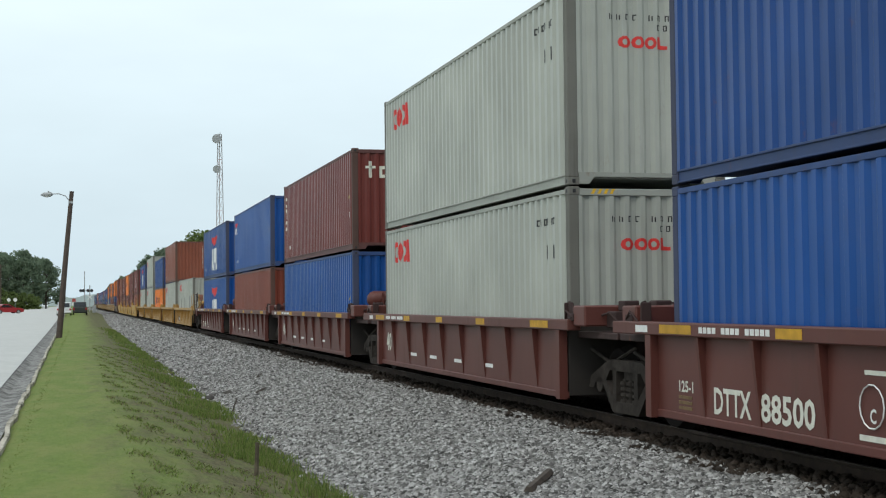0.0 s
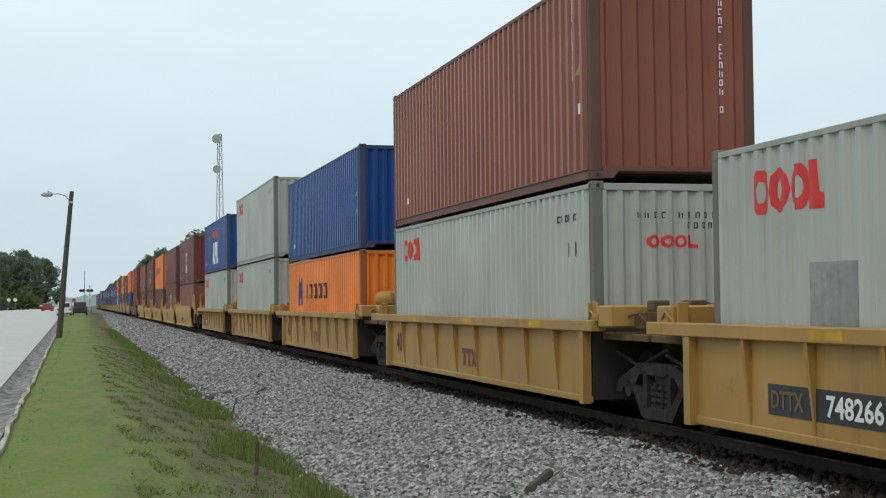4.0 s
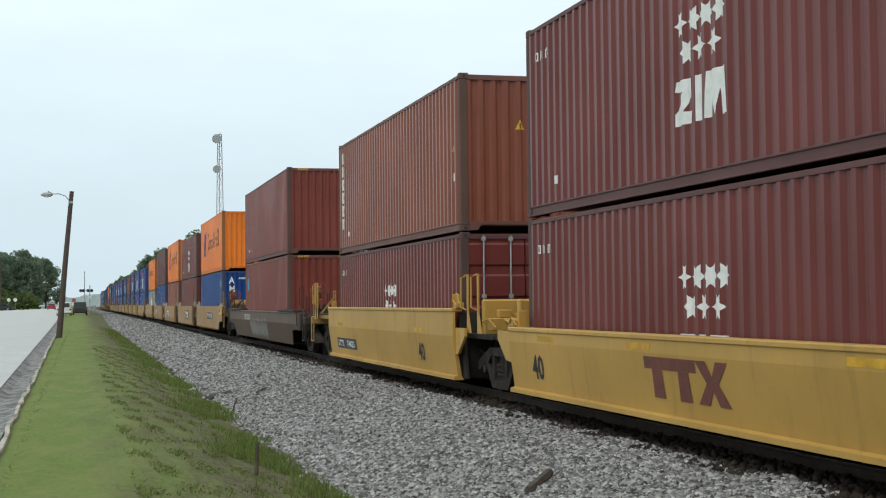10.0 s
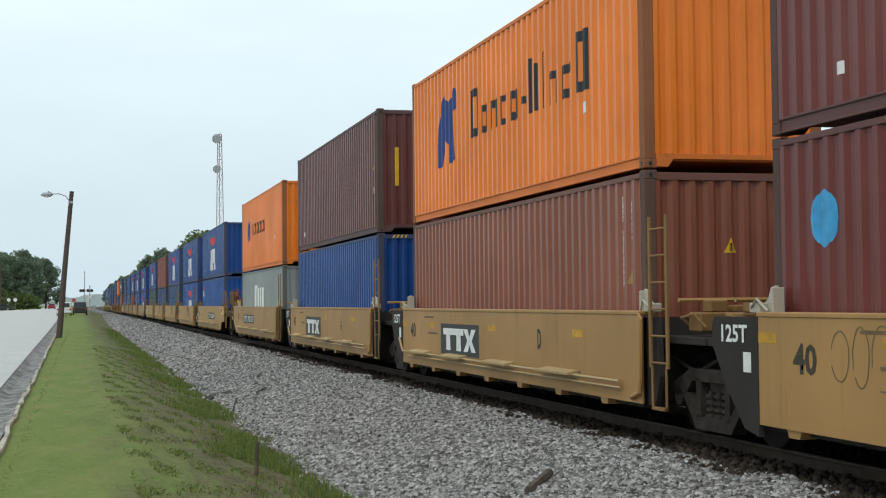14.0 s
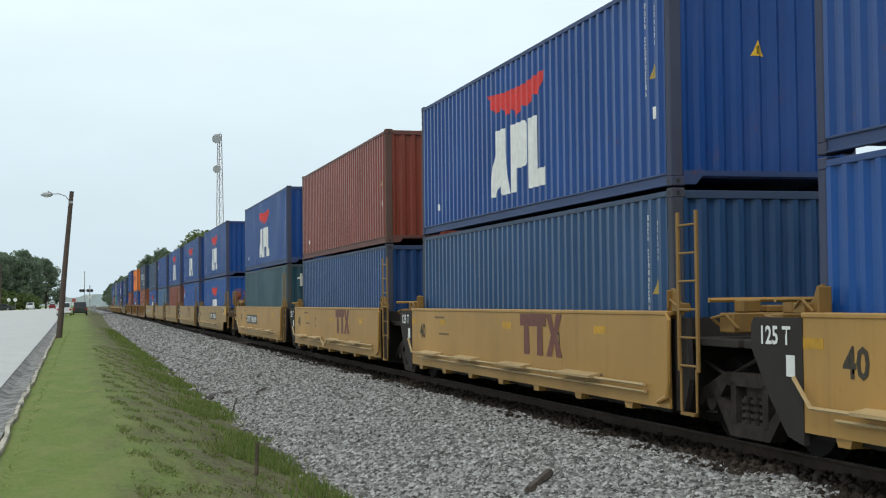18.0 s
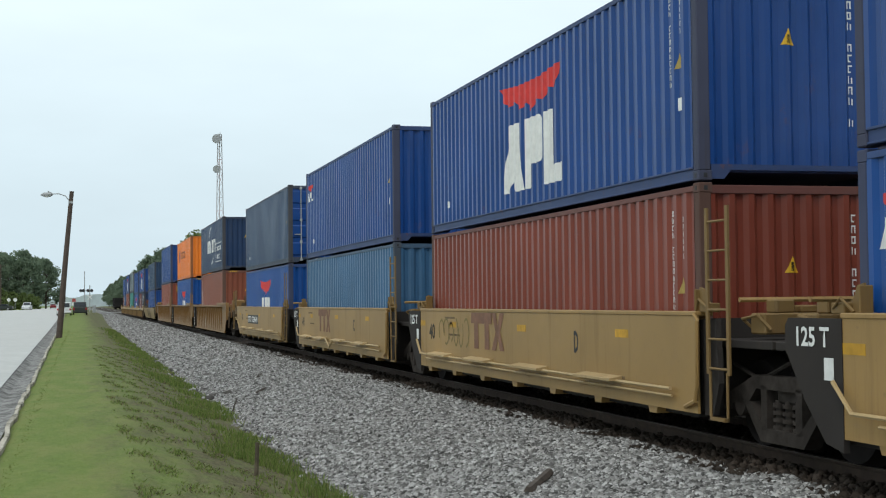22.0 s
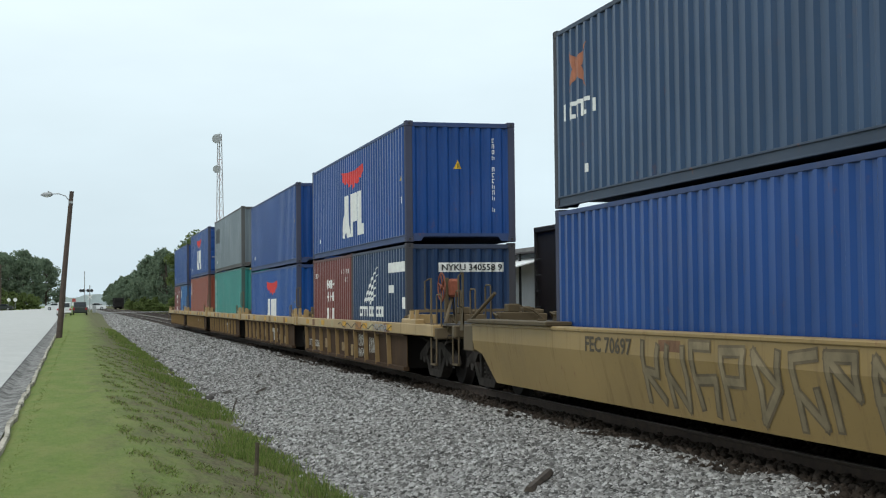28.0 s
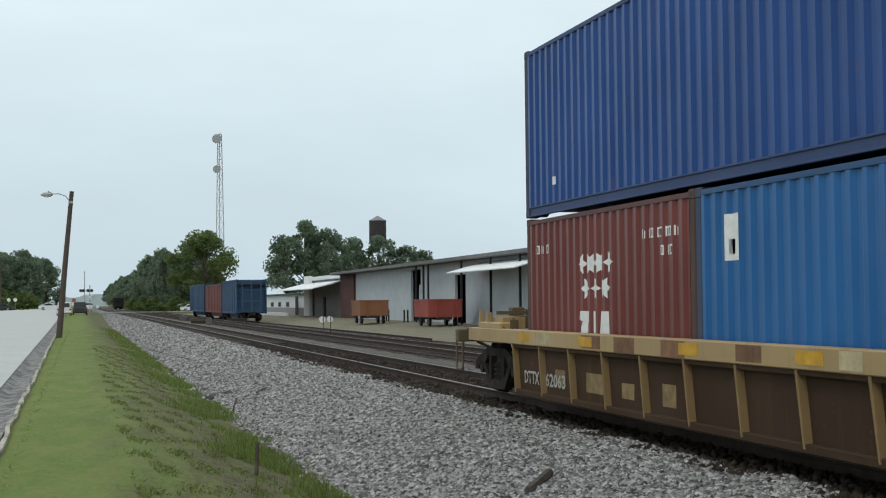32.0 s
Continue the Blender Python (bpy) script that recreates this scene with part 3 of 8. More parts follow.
def container_base(length, height, colour, doors):
    """An empty steel box with frame, walls, roof and an end toward -y with or without doors."""
    key = (length, height, colour, doors)
    rgb, dirt, rust = COLOURS[colour]
    skin = paint(colour + "_container_paint", rgb, 0.31, dirt, rust=rust, spec=0.27)
    frame_rgb = tuple(c * 0.55 + 0.02 for c in rgb)
    edge = paint(colour + "_container_frame", frame_rgb if colour not in ("orange", "pale_grey") else tuple(c * 0.8 for c in rgb), 0.6, min(0.7, dirt + 0.3), rust=min(0.8, rust + 0.35))
    if colour == "mid_grey":
        edge = paint("rusted_container_frame", (0.085, 0.082, 0.08), 0.7, 0.6, rust=0.75)
    grimy = paint(colour + "_grimy_post", tuple(0.5 * c + 0.5 * q for c, q in zip(frame_rgb, (0.085, 0.070, 0.055))), 0.7, 0.8, (0.055, 0.043, 0.034), rust=min(0.8, rust + 0.45), spec=0.2)
    h2 = length / 2
    root = new("shipping_container")
    meshes = []

    def add(name, bm, mat, label=""):
        o = part(name, bm, mat, root, label)
        meshes.append(o)
        return o

    w = side_wave(length)
    side = mesh_of("side_wall", corrugated(length - 0.30, 0.15, height - 0.09, w, 0.036), skin)
    share("side_wall", side, root, Matrix.Translation((-W2 + SIDE_IN, h2 - 0.15, 0)) @ Matrix.Diagonal((1, -1, 1, 1)))
    share("side_wall", side, root, Matrix.Translation((W2 - SIDE_IN, h2 - 0.15, 0)) @ Matrix.Diagonal((-1, -1, 1, 1)))
    ew = waves(2 * W2 - 0.28, 0.245)
    endm = mesh_of("end_wall", corrugated(2 * W2 - 0.28, 0.18, height - 0.12, ew, 0.045), skin)
    turn = Matrix(((0, 1, 0, 0), (1, 0, 0, 0), (0, 0, 1, 0), (0, 0, 0, 1)))
    share("end_wall", endm, root, Matrix.Translation((-W2 + 0.14, h2 - END_IN, 0)) @ Matrix.Diagonal((1, -1, 1, 1)) @ turn)
    if not doors:
        share("end_wall", endm, root, Matrix.Translation((-W2 + 0.14, -h2 + END_IN, 0)) @ turn)
    else:
        for s in (-1, 1):
            bm = bmesh.new()
            x0, x1 = (-W2 + 0.13, -0.012) if s < 0 else (0.012, W2 - 0.13)
            zz = [0.17 + (height - 0.29) * k / 4 for k in range(5)]
            face = [(-h2 + 0.04, 0.17)]
            for a, b in zip(zz, zz[1:]):
                face += [(-h2 + 0.04, a + 0.07), (-h2 + 0.012, a + 0.11), (-h2 + 0.012, b - 0.11), (-h2 + 0.04, b - 0.07)]
            prism(bm, face + [(-h2 + 0.04, height - 0.12), (-h2 + 0.085, height - 0.12), (-h2 + 0.085, 0.17)], "x", x0, x1)
            d = add("door", bm, skin if colour != "slate_deep" else paint("deep_blue_container_paint", COLOURS["deep_blue"][0], 0.31, 0.3, rust=0.12, spec=0.30))
            for fx in (0.27, 0.75):
                xb = x0 + (x1 - x0) * fx
                bar = bmesh.new()
                tube(bar, [(xb, -h2 - 0.012, 0.06), (xb, -h2 - 0.012, height - 0.06)], 0.017)
                for zc in (0.10, 0.7, height * 0.55, height - 0.12):
                    boxm(bar, xb - 0.04, xb + 0.04, -h2 - 0.03, -h2 + 0.03, zc - 0.035, zc + 0.035)
                part("locking_bar", bar, GALV, d, "galvanised locking bar")
                hd = boxm(bmesh.new(), xb - 0.22, xb + 0.02, -h2 - 0.03, -h2 - 0.005, 0.92, 0.955, 0.004)
                part("door_handle", hd, GALV, d, "galvanised handle")
    add("roof", boxm(bmesh.new(), -W2 + 0.05, W2 - 0.05, -h2 + 0.06, h2 - 0.06, height - 0.052, height - 0.034), skin)
    add("floor", boxm(bmesh.new(), -W2 + 0.05, W2 - 0.05, -h2 + 0.06, h2 - 0.06, 0.10, 0.145), edge)
    rail = mesh_of("top_rail", boxm(bmesh.new(), -0.03, 0.03, -h2 + 0.16, h2 - 0.16, height - 0.095, height - 0.030, 0.006), edge)
    sill_bm = bmesh.new()
    boxm(sill_bm, -0.012, 0.012, -h2 + 0.16, h2 - 0.16, 0.03, 0.15)
    boxm(sill_bm, -0.03, 0.03, -h2 + 0.16, h2 - 0.16, 0.012, 0.034, 0.005)
    boxm(sill_bm, -0.03, 0.03, -h2 + 0.16, h2 - 0.16, 0.138, 0.165, 0.005)
    sill = mesh_of("bottom_rail", sill_bm, edge)
    post = mesh_of("corner_post", boxm(bmesh.new(), -0.075, 0.075, -0.07, 0.07, 0.11, height - 0.11, 0.012), grimy)
    cast = bmesh.new()
    boxm(cast, -0.085, 0.085, -0.081, 0.081, 0, 0.118, 0.012)
    cast = mesh_of("corner_casting", cast, grimy)
    # Solid black plugs: the shade inside the holes is their colour.
    hole = mesh_of("casting_hole", boxm(bmesh.new(), -0.086, 0.05, -0.03, 0.03, 0.025, 0.09, 0.01), BLACK)
    holee = mesh_of("casting_hole", boxm(bmesh.new(), -0.03, 0.03, -0.083, 0.03, 0.025, 0.09, 0.01), BLACK)
    for s in (-1, 1):
        share("top_rail", rail, root, Matrix.Translation((s * (W2 - 0.031), 0, 0)))
        share("bottom_rail", sill, root, Matrix.Translation((s * (W2 - 0.034), 0, 0)))
        for e in (-1, 1):
            share("corner_post", post, root, Matrix.Translation((s * (W2 - 0.077), e * (h2 - 0.072), 0)))
            for z in (0, height - 0.118):
                c = share("corner_casting", cast, root, Matrix.Translation((s * (W2 - 0.085), e * (h2 - 0.081), z)))
                if e < 0 and s < 0:
                    share("casting_hole", hole, c, Matrix.Translation((-0.002, 0, 0)))
                if e < 0:
                    share("casting_hole", holee, c, Matrix.Translation((0, -0.002, 0)))
    for e in (-1, 1):
        a, b = sorted((e * (h2 - 0.09), e * (h2 - 0.012)))
        add("header", boxm(bmesh.new(), -W2 + 0.16, W2 - 0.16, a, b, height - 0.125, height - 0.028, 0.006), edge)
        sb = bmesh.new()
        prism(sb, [(-W2 + 0.16, 0.02), (-W2 + 0.32, 0.02), (-W2 + 0.40, 0.12), (W2 - 0.40, 0.12), (W2 - 0.32, 0.02), (W2 - 0.16, 0.02), (W2 - 0.16, 0.185), (-W2 + 0.16, 0.185)], "y", a, b)
        add("end_sill", sb, edge)
    BOX_KEEP[key] = root, list(root.children_recursive)
    return None


def decal(parent, name, polys, material, length, height, face="side", label=""):
    """Paint that follows the corrugation. polys: outlines of (from the wall's left edge, up)."""
    key = (name, str(polys), material.name, length, face)
    if key not in DECAL_KEEP:
        bm = bmesh.new()
        for p in polys:
            bm.faces.new([bm.verts.new((u, 0, v)) for u, v in p])
        off = 0.15 if face == "side" else 0.14
        w = side_wave(length) if face == "side" else waves(2 * W2 - 0.28, 0.245)
        lo, hi = min(v.co.x for v in bm.verts), max(v.co.x for v in bm.verts)
        for u, d in w:
            if lo < u + off < hi:
                bmesh.ops.bisect_plane(bm, geom=bm.verts[:] + bm.edges[:] + bm.faces[:], plane_co=(u + off, 0, 0), plane_no=(1, 0, 0), dist=1e-5)
        for v in bm.verts:
            u, z = v.co.x, v.co.z
            if face == "side":
                v.co = (-W2 + SIDE_IN + 0.036 * depth_at(w, u - off) - 0.004, length / 2 - u, z)
            else:
                v.co = (-W2 + u, -length / 2 + END_IN + 0.045 * depth_at(w, u - off) - 0.004, z)
        me = bpy.data.meshes.new(name)
        bm.to_mesh(me)
        bm.free()
        me.materials.append(material)
        DECAL_KEEP[key] = me
    ob = new(name, DECAL_KEEP[key])
    ob.parent = parent
    if len(polys) > 4:
        tagged(ob, kind="stuff")
    if label:
        tagged(ob, label=label)
    return ob


def rect(u0, u1, v0, v1):
    return [(u0, v0), (u1, v0), (u1, v1), (u0, v1)]


def star(u, v, r):
    return [(u + (r if k % 2 else r * 0.55) * math.cos(math.pi * (k / 6 + 0.5)), v + (r if k % 2 else r * 0.55) * math.sin(math.pi * (k / 6 + 0.5))) for k in range(12)]


# big painted marks, drawn as plain shapes
def mark_eagle(c, ln, h):
    decal(c, "emblem", [[(4.65, 2.14), (4.85, 1.90), (5.15, 1.78), (5.45, 1.84), (5.7, 1.68), (6.05, 1.74), (6.25, 1.58), (6.5, 1.74), (6.85, 1.68), (7.05, 1.84), (7.35, 1.78), (7.6, 2.14), (6.6, 2.06), (5.6, 2.07)]], RED, ln, h, label="red winged emblem shape")
    decal(c, "block_lettering", [[(4.75, 0.4), (5.1, 0.4), (5.28, 0.568), (5.46, 0.4), (5.82, 0.4), (5.62, 1.49), (5.14, 1.49)],
                                 [(5.92, 0.4), (6.26, 0.4), (6.26, 0.769), (6.62, 0.769), (6.74, 0.878), (6.74, 1.381), (6.62, 1.49), (5.92, 1.49)],
                                 [(6.86, 0.4), (7.66, 0.4), (7.66, 0.668), (7.2, 0.668), (7.2, 1.49), (6.86, 1.49)]], WHITE, ln, h, label="tall white block shapes")


def mark_eagle_small(c, ln, h):
    decal(c, "emblem", [[(0.35, 2.10), (0.75, 1.99), (1.15, 2.10), (1.15, 2.18), (0.35, 2.18)]], RED, ln, h)
    decal(c, "block_lettering", [[(0.28, 1.7), (0.56, 1.7), (0.50, 1.97), (0.40, 1.97)], [(0.64, 1.7), (0.72, 1.7), (0.72, 1.795), (0.84, 1.811), (0.86, 1.938), (0.80, 1.97), (0.64, 1.97)], [(0.94, 1.7), (1.16, 1.7), (1.16, 1.764), (1.02, 1.764), (1.02, 1.97), (0.94, 1.97)]], WHITE, ln, h)


def mark_stars(c, ln, h, u=5.5):
    s = 0.85 if ln < 8 else 1.0
    v = h - (2.17 if ln > 8 else 1.92)
    decal(c, "star_mark", [star(u + 0.16 + 0.34 * i, v + 1.17, 0.16) for i in range(4)] + [star(u + 0.33 + 0.34 * i, v + 0.83, 0.16) for i in range(3)], WHITE, ln, h, label="seven white star shapes")
    decal(c, "block_lettering", [[(u, v), (u + 0.46, v), (u + 0.48, v + 0.13), (u + 0.24, v + 0.15), (u + 0.46, v + 0.38), (u + 0.46, v + 0.52), (u + 0.02, v + 0.52), (u, v + 0.40), (u + 0.22, v + 0.38), (u, v + 0.14)],
                                 rect(u + 0.55, u + 0.71, v, v + 0.52),
                                 [(u + 0.79, v), (u + 0.92, v), (u + 0.94, v + 0.3), (u + 1.06 * s, v), (u + 1.14 * s, v + 0.3), (u + 1.18 * s, v), (u + 1.34 * s, v), (u + 1.30 * s, v + 0.52), (u + 0.83, v + 0.52)]], WHITE, ln, h, label="white block shapes")
    decal(c, "small_lettering", letter_bits([(0.35 + 0.12 * i, h - 0.55) for i in range(6)], 0.07, 0.13, 9), WHITE, ln, h)


def letter_bits(places, w, h, seed):
    """Letter-sized marks of two or three thin strokes each, that spell nothing."""
    r = random.Random(seed)
    out = []
    t = w * 0.30
    for u, v in places:
        out.append(rect(u, u + t, v, v + h))
        kind = r.random()
        if kind < 0.75:
            out.append(rect(u + t, u + w, v + h - t, v + h))
        if kind > 0.3:
            out.append(rect(u + w - t, u + w, v, v + h - t))
        if kind < 0.5:
            out.append(rect(u + t, u + w - t, v, v + t))
    return out


def mark_red_rings(c, ln, h):
    def ring(u, wd, v0, v1):
        cx, cy, rx, ry = u + wd / 2, (v0 + v1) / 2, wd / 2, (v1 - v0) / 2
        o = [(cx + rx * math.cos(k * math.tau / 10), cy + ry * math.sin(k * math.tau / 10)) for k in range(11)]
        n = [(cx + rx * 0.42 * math.cos(k * math.tau / 10), cy + ry * 0.5 * math.sin(k * math.tau / 10)) for k in range(11)]
        return [[o[k], o[k + 1], n[k + 1], n[k]] for k in range(10)]
    v0, v1 = h - 0.77, h - 0.30
    decal(c, "block_lettering", ring(0.90, 0.38, v0, v1) + ring(1.29, 0.38, v0, v1) + ring(1.68, 0.36, v0, v1)
          + [[(2.06, v0), (2.34, v0), (2.34, v0 + 0.14), (2.22, v0 + 0.16), (2.20, v1), (2.06, v1)]], RED, ln, h, label="red ring and bar shapes")
    e0, e1 = h - 0.91, h - 0.73
    decal(c, "end_lettering", ring(0.80, 0.20, e0, e1) + ring(1.01, 0.20, e0, e1) + ring(1.22, 0.17, e0, e1) + [[(1.40, e0), (1.56, e0), (1.56, e0 + 0.05), (1.46, e0 + 0.06), (1.45, e1), (1.40, e1)]], RED, ln, h, "end", "small red block shapes")
    decal(c, "small_lettering", letter_bits([(0.66 + 0.125 * i, h - 0.50) for i in range(12) if i != 4] + [(1.40 + 0.11 * i, h - 0.64) for i in range(4)], 0.05, 0.085, 2), BLACK, ln, h, "end")


def mark_shipping_blue(c, ln, h, big=True):
    if big:
        decal(c, "emblem", [[(2.0, 0.95), (2.45, 0.95), (2.55, 1.5), (2.85, 1.3), (2.85, 0.95), (3.3, 1.0), (3.2, 1.9), (3.5, 2.0), (3.3, 2.35), (2.9, 2.1), (2.5, 2.3), (2.2, 1.9)]], HL_BLUE, ln, h, label="deep blue angular emblem shape")
        us = [(4.4, 4.95, 2.12), (5.05, 5.5, 1.75), (5.6, 6.1, 1.75), (6.2, 6.6, 1.75), (6.7, 7.2, 1.75), (7.35, 7.55, 1.58), (7.7, 8.15, 2.12), (8.3, 8.45, 2.12), (8.6, 9.05, 1.75), (9.15, 9.65, 1.75), (9.75, 10.3, 2.12)]
        decal(c, "block_lettering", [q for i, (a, b, t) in enumerate(us) for q in (letter_bits([(a, 1.27)], b - a - 0.06, t - 1.27, 40 + i) if i != 5 else [rect(a, b - 0.06, 1.46, 1.58)])], BLACK, ln, h, label="row of dark letter-sized shapes")
    else:
        decal(c, "emblem", [[(2.05, 1.2), (2.4, 1.2), (2.5, 1.6), (2.7, 1.2), (3.0, 1.25), (2.85, 2.1), (2.5, 1.9), (2.2, 2.05)]], HL_BLUE, ln, h, label="small blue emblem shape")
        decal(c, "block_lettering", letter_bits([(3.75 + 0.42 * i, 1.40) for i in range(9)], 0.31, 0.44, 52), BLACK, ln, h, label="row of dark letter-sized shapes")


def mark_vertical(c, ln, h, u=0.3, n=3, mat=None, size=0.3, v=None):
    v = h - 0.4 if v is None else v
    decal(c, "side_lettering", letter_bits([(u, v - (i + 0.85) * size * 1.15) for i in range(n)], size, size * 0.95, n), mat or WHITE, ln, h)


def mark_codes(c, ln, h, code=True):
    """Small codes by the near corner, and a warning triangle."""
    decal(c, "code_column", letter_bits([(ln - 0.82, h - 0.34 - 0.084 * i) for i in range(14) if i != 4], 0.045, 0.064, int(ln * 10 + h * 100)) + letter_bits([(ln - 0.52, h - 0.42 - 0.084 * i) for i in range(6)], 0.04, 0.06, 5), WHITE, ln, h)
    decal(c, "warning_triangle", [[(ln - 0.62, h * 0.52), (ln - 0.44, h * 0.52), (ln - 0.53, h * 0.52 + 0.19)]], DULL_MARK, ln, h, label="small yellow warning triangle")
    decal(c, "small_label", [rect(ln - 0.58, ln - 0.48, h * 0.33, h * 0.33 + 0.15)], WHITE, ln, h)
    decal(c, "small_label", [rect(1.25, 1.36, 0.42, 0.54)], WHITE, ln, h)


def mark_end_codes(c, ln, h, tri=True, col=True):
    if col:
        decal(c, "end_code_column", letter_bits([(1.93, h - 0.44 - 0.125 * i) for i in range(13) if i not in (4, 11)], 0.06, 0.09, int(h * 100)), WHITE, ln, h, "end")
    if tri:
        decal(c, "warning_triangle", [[(1.065, h - 1.02), (1.245, h - 1.02), (1.155, h - 0.83)]], YELLOW, ln, h, "end", "yellow warning triangle")
        decal(c, "triangle_mark", [rect(1.135, 1.175, h - 1.0, h - 0.90)], BLACK, ln, h, "end")


def mark_hazard(c, ln, h):
    for k, (a, b) in enumerate(((0.34, 0.72), (1.72, 2.1))):
        y = -ln / 2 - 0.003
        bm = bmesh.new()
        for i in range(4):
            u = -W2 + a + i * 0.095
            bm.faces.new([bm.verts.new(p) for p in ((u, y + 0.013, h - 0.10), (u + 0.045, y + 0.013, h - 0.10), (u + 0.085, y + 0.013, h - 0.03), (u + 0.04, y + 0.013, h - 0.03))])
        part("hazard_stripe", bm, YELLOW, c, "yellow and black hazard stripes")


def copy_clean(root, objs):
    """A copy of a thing with the given parts alone."""
    made = {}
    for o in (root, *objs):
        made[o] = o.copy()
        scene.collection.objects.link(made[o])
        if o.parent:
            made[o].parent = made[o.parent]
    return made[root]


def make_container(length, height, colour, doors, label):
    key = (length, height, colour, doors)
    if key in BOX_KEEP:
        c = copy_clean(*BOX_KEEP[key])
    else:
        container_base(length, height, colour, doors)
        c = BOX_KEEP[key][0]
    return tagged(c, label=label, category="shipping container", group="containers on the train")


# ---- well cars ----
STEEL_DARK = plain("oily_truck_steel", (0.046, 0.039, 0.034), 0.95, 0.0, var=0.4, scale=6.0, spec=0.08)
WHEEL_M = plain("worn_wheel_steel", (0.019, 0.016, 0.015), 0.85, 0.0, var=0.3, scale=5.0, spec=0.1)
CAR_PAINT = {"maroon": ((0.108, 0.031, 0.023), 0.45, 0.15), "yellow": ((0.36, 0.20, 0.05), 0.6, 0.3), "golden": ((0.475, 0.275, 0.058), 0.5, 0.15), "tan": ((0.36, 0.195, 0.06), 0.45, 0.15), "khaki": ((0.385, 0.212, 0.052), 0.45, 0.15), "dusty": ((0.31, 0.187, 0.06), 0.6, 0.2), "ochre": ((0.215, 0.113, 0.033), 0.75, 0.4),
             "umber": ((0.096, 0.050, 0.030), 0.3, 0.3), "mustard": ((0.27, 0.178, 0.062), 0.95, 0.6), "straw": ((0.37, 0.25, 0.11), 0.8, 0.9), "near_black": ((0.036, 0.031, 0.028), 0.5, 0.0)}
CAR_KEEP = {}


def wheel_mesh():
    prof = [(0.02, 0.0), (0.10, 0.10), (0.10, 0.16), (0.05, 0.20), (0.045, 0.36), (0.075, 0.40), (0.075, 0.455), (-0.045, 0.475), (-0.075, 0.515), (-0.075, 0.36), (-0.03, 0.34), (-0.03, 0.0)]
    bm = bmesh.new()
    seg = 32
    rings = [[bm.verts.new((-a, r * math.cos(k * math.tau / seg), r * math.sin(k * math.tau / seg))) for k in range(seg)] for a, r in prof if r > 0]
    for p, q in zip(rings, rings[1:] + rings[:1]):
        for k in range(seg):
            bm.faces.new((p[k], p[(k + 1) % seg], q[(k + 1) % seg], q[k]))
    return bm


def truck(car, yc):
    """A two-axle truck under car at yc: cast side frames, bolster, springs, axles and wheels."""
    if "truck" not in CAR_KEEP:
        sf = bmesh.new()
        prism(sf, [(-1.30, 0.40), (-1.22, 0.56), (-0.55, 0.80), (0.55, 0.80), (1.22, 0.56), (1.30, 0.40), (1.12, 0.40), (1.05, 0.48), (0.70, 0.50), (0.52, 0.66), (-0.52, 0.66), (-0.70, 0.50), (-1.05, 0.48), (-1.12, 0.40)], "x", -0.10, 0.08)
        prism(sf, [(-0.80, 0.50), (-0.66, 0.52), (-0.36, 0.26), (0.36, 0.26), (0.66, 0.52), (0.80, 0.50), (0.44, 0.12), (-0.44, 0.12)], "x", -0.10, 0.08)
        for s in (-1, 1):
            boxm(sf, -0.10, 0.08, s * 0.36 - 0.06, s * 0.36 + 0.06, 0.24, 0.70)
        sp = bmesh.new()
        for yy in (-0.20, 0, 0.20):
            for zz in range(4):
                tube(sp, [(0.0, yy, 0.26 + zz * 0.075), (0.0, yy, 0.30 + zz * 0.075)], 0.075, 10)
            tube(sp, [(0, yy, 0.26), (0, yy, 0.56)], 0.05, 8)
        ax = tube(bmesh.new(), [(-1.05, 0, 0), (1.05, 0, 0)], 0.085, 10)
        cap = tube(bmesh.new(), [(-0.10, 0, 0), (0.05, 0, 0)], 0.11, 12)
        bo = boxm(bmesh.new(), -1.05, 1.05, -0.22, 0.22, 0.52, 0.72, 0.03)
        wh = wheel_mesh()
        CAR_KEEP["truck"] = [mesh_of(n, b, m) for n, b, m in (("side_frame", sf, STEEL_DARK), ("spring_nest", sp, STEEL_DARK), ("axle", ax, WHEEL_M), ("bearing_cap", cap, STEEL_DARK), ("bolster", bo, STEEL_DARK), ("wheel", wh, WHEEL_M))]
    sf, sp, ax, cap, bo, wh = CAR_KEEP["truck"]
    T = Matrix.Translation
    for s in (-1, 1):
        f = share("side_frame", sf, car, T((s * 1.02, yc, 0)))
        if s < 0:
            share("spring_nest", sp, f, Matrix())
        for a in (-0.90, 0.90):
            if s < 0:
                share("bearing_cap", cap, f, T((0 if s < 0 else 0.05, a, 0.46)))
            w = share("wheel", wh, car, T((s * 0.77, yc + a, 0.476)) @ Matrix.Diagonal((-s if s > 0 else 1, 1, 1, 1)))
    share("bolster", bo, car, T((0, yc, 0)))
    for a in (-0.90, 0.90):
        share("axle", ax, car, T((0, yc + a, 0.476)))


def sheet_side(car, name, outline, s, x_out, thick, mat, label=""):
    """A plate on side s (-1 near the road) from outline of (y, z)."""
    a, b = sorted((s * x_out, s * (x_out - thick)))
    return part(name, prism(bmesh.new(), outline, "x", a, b), mat, car, label)


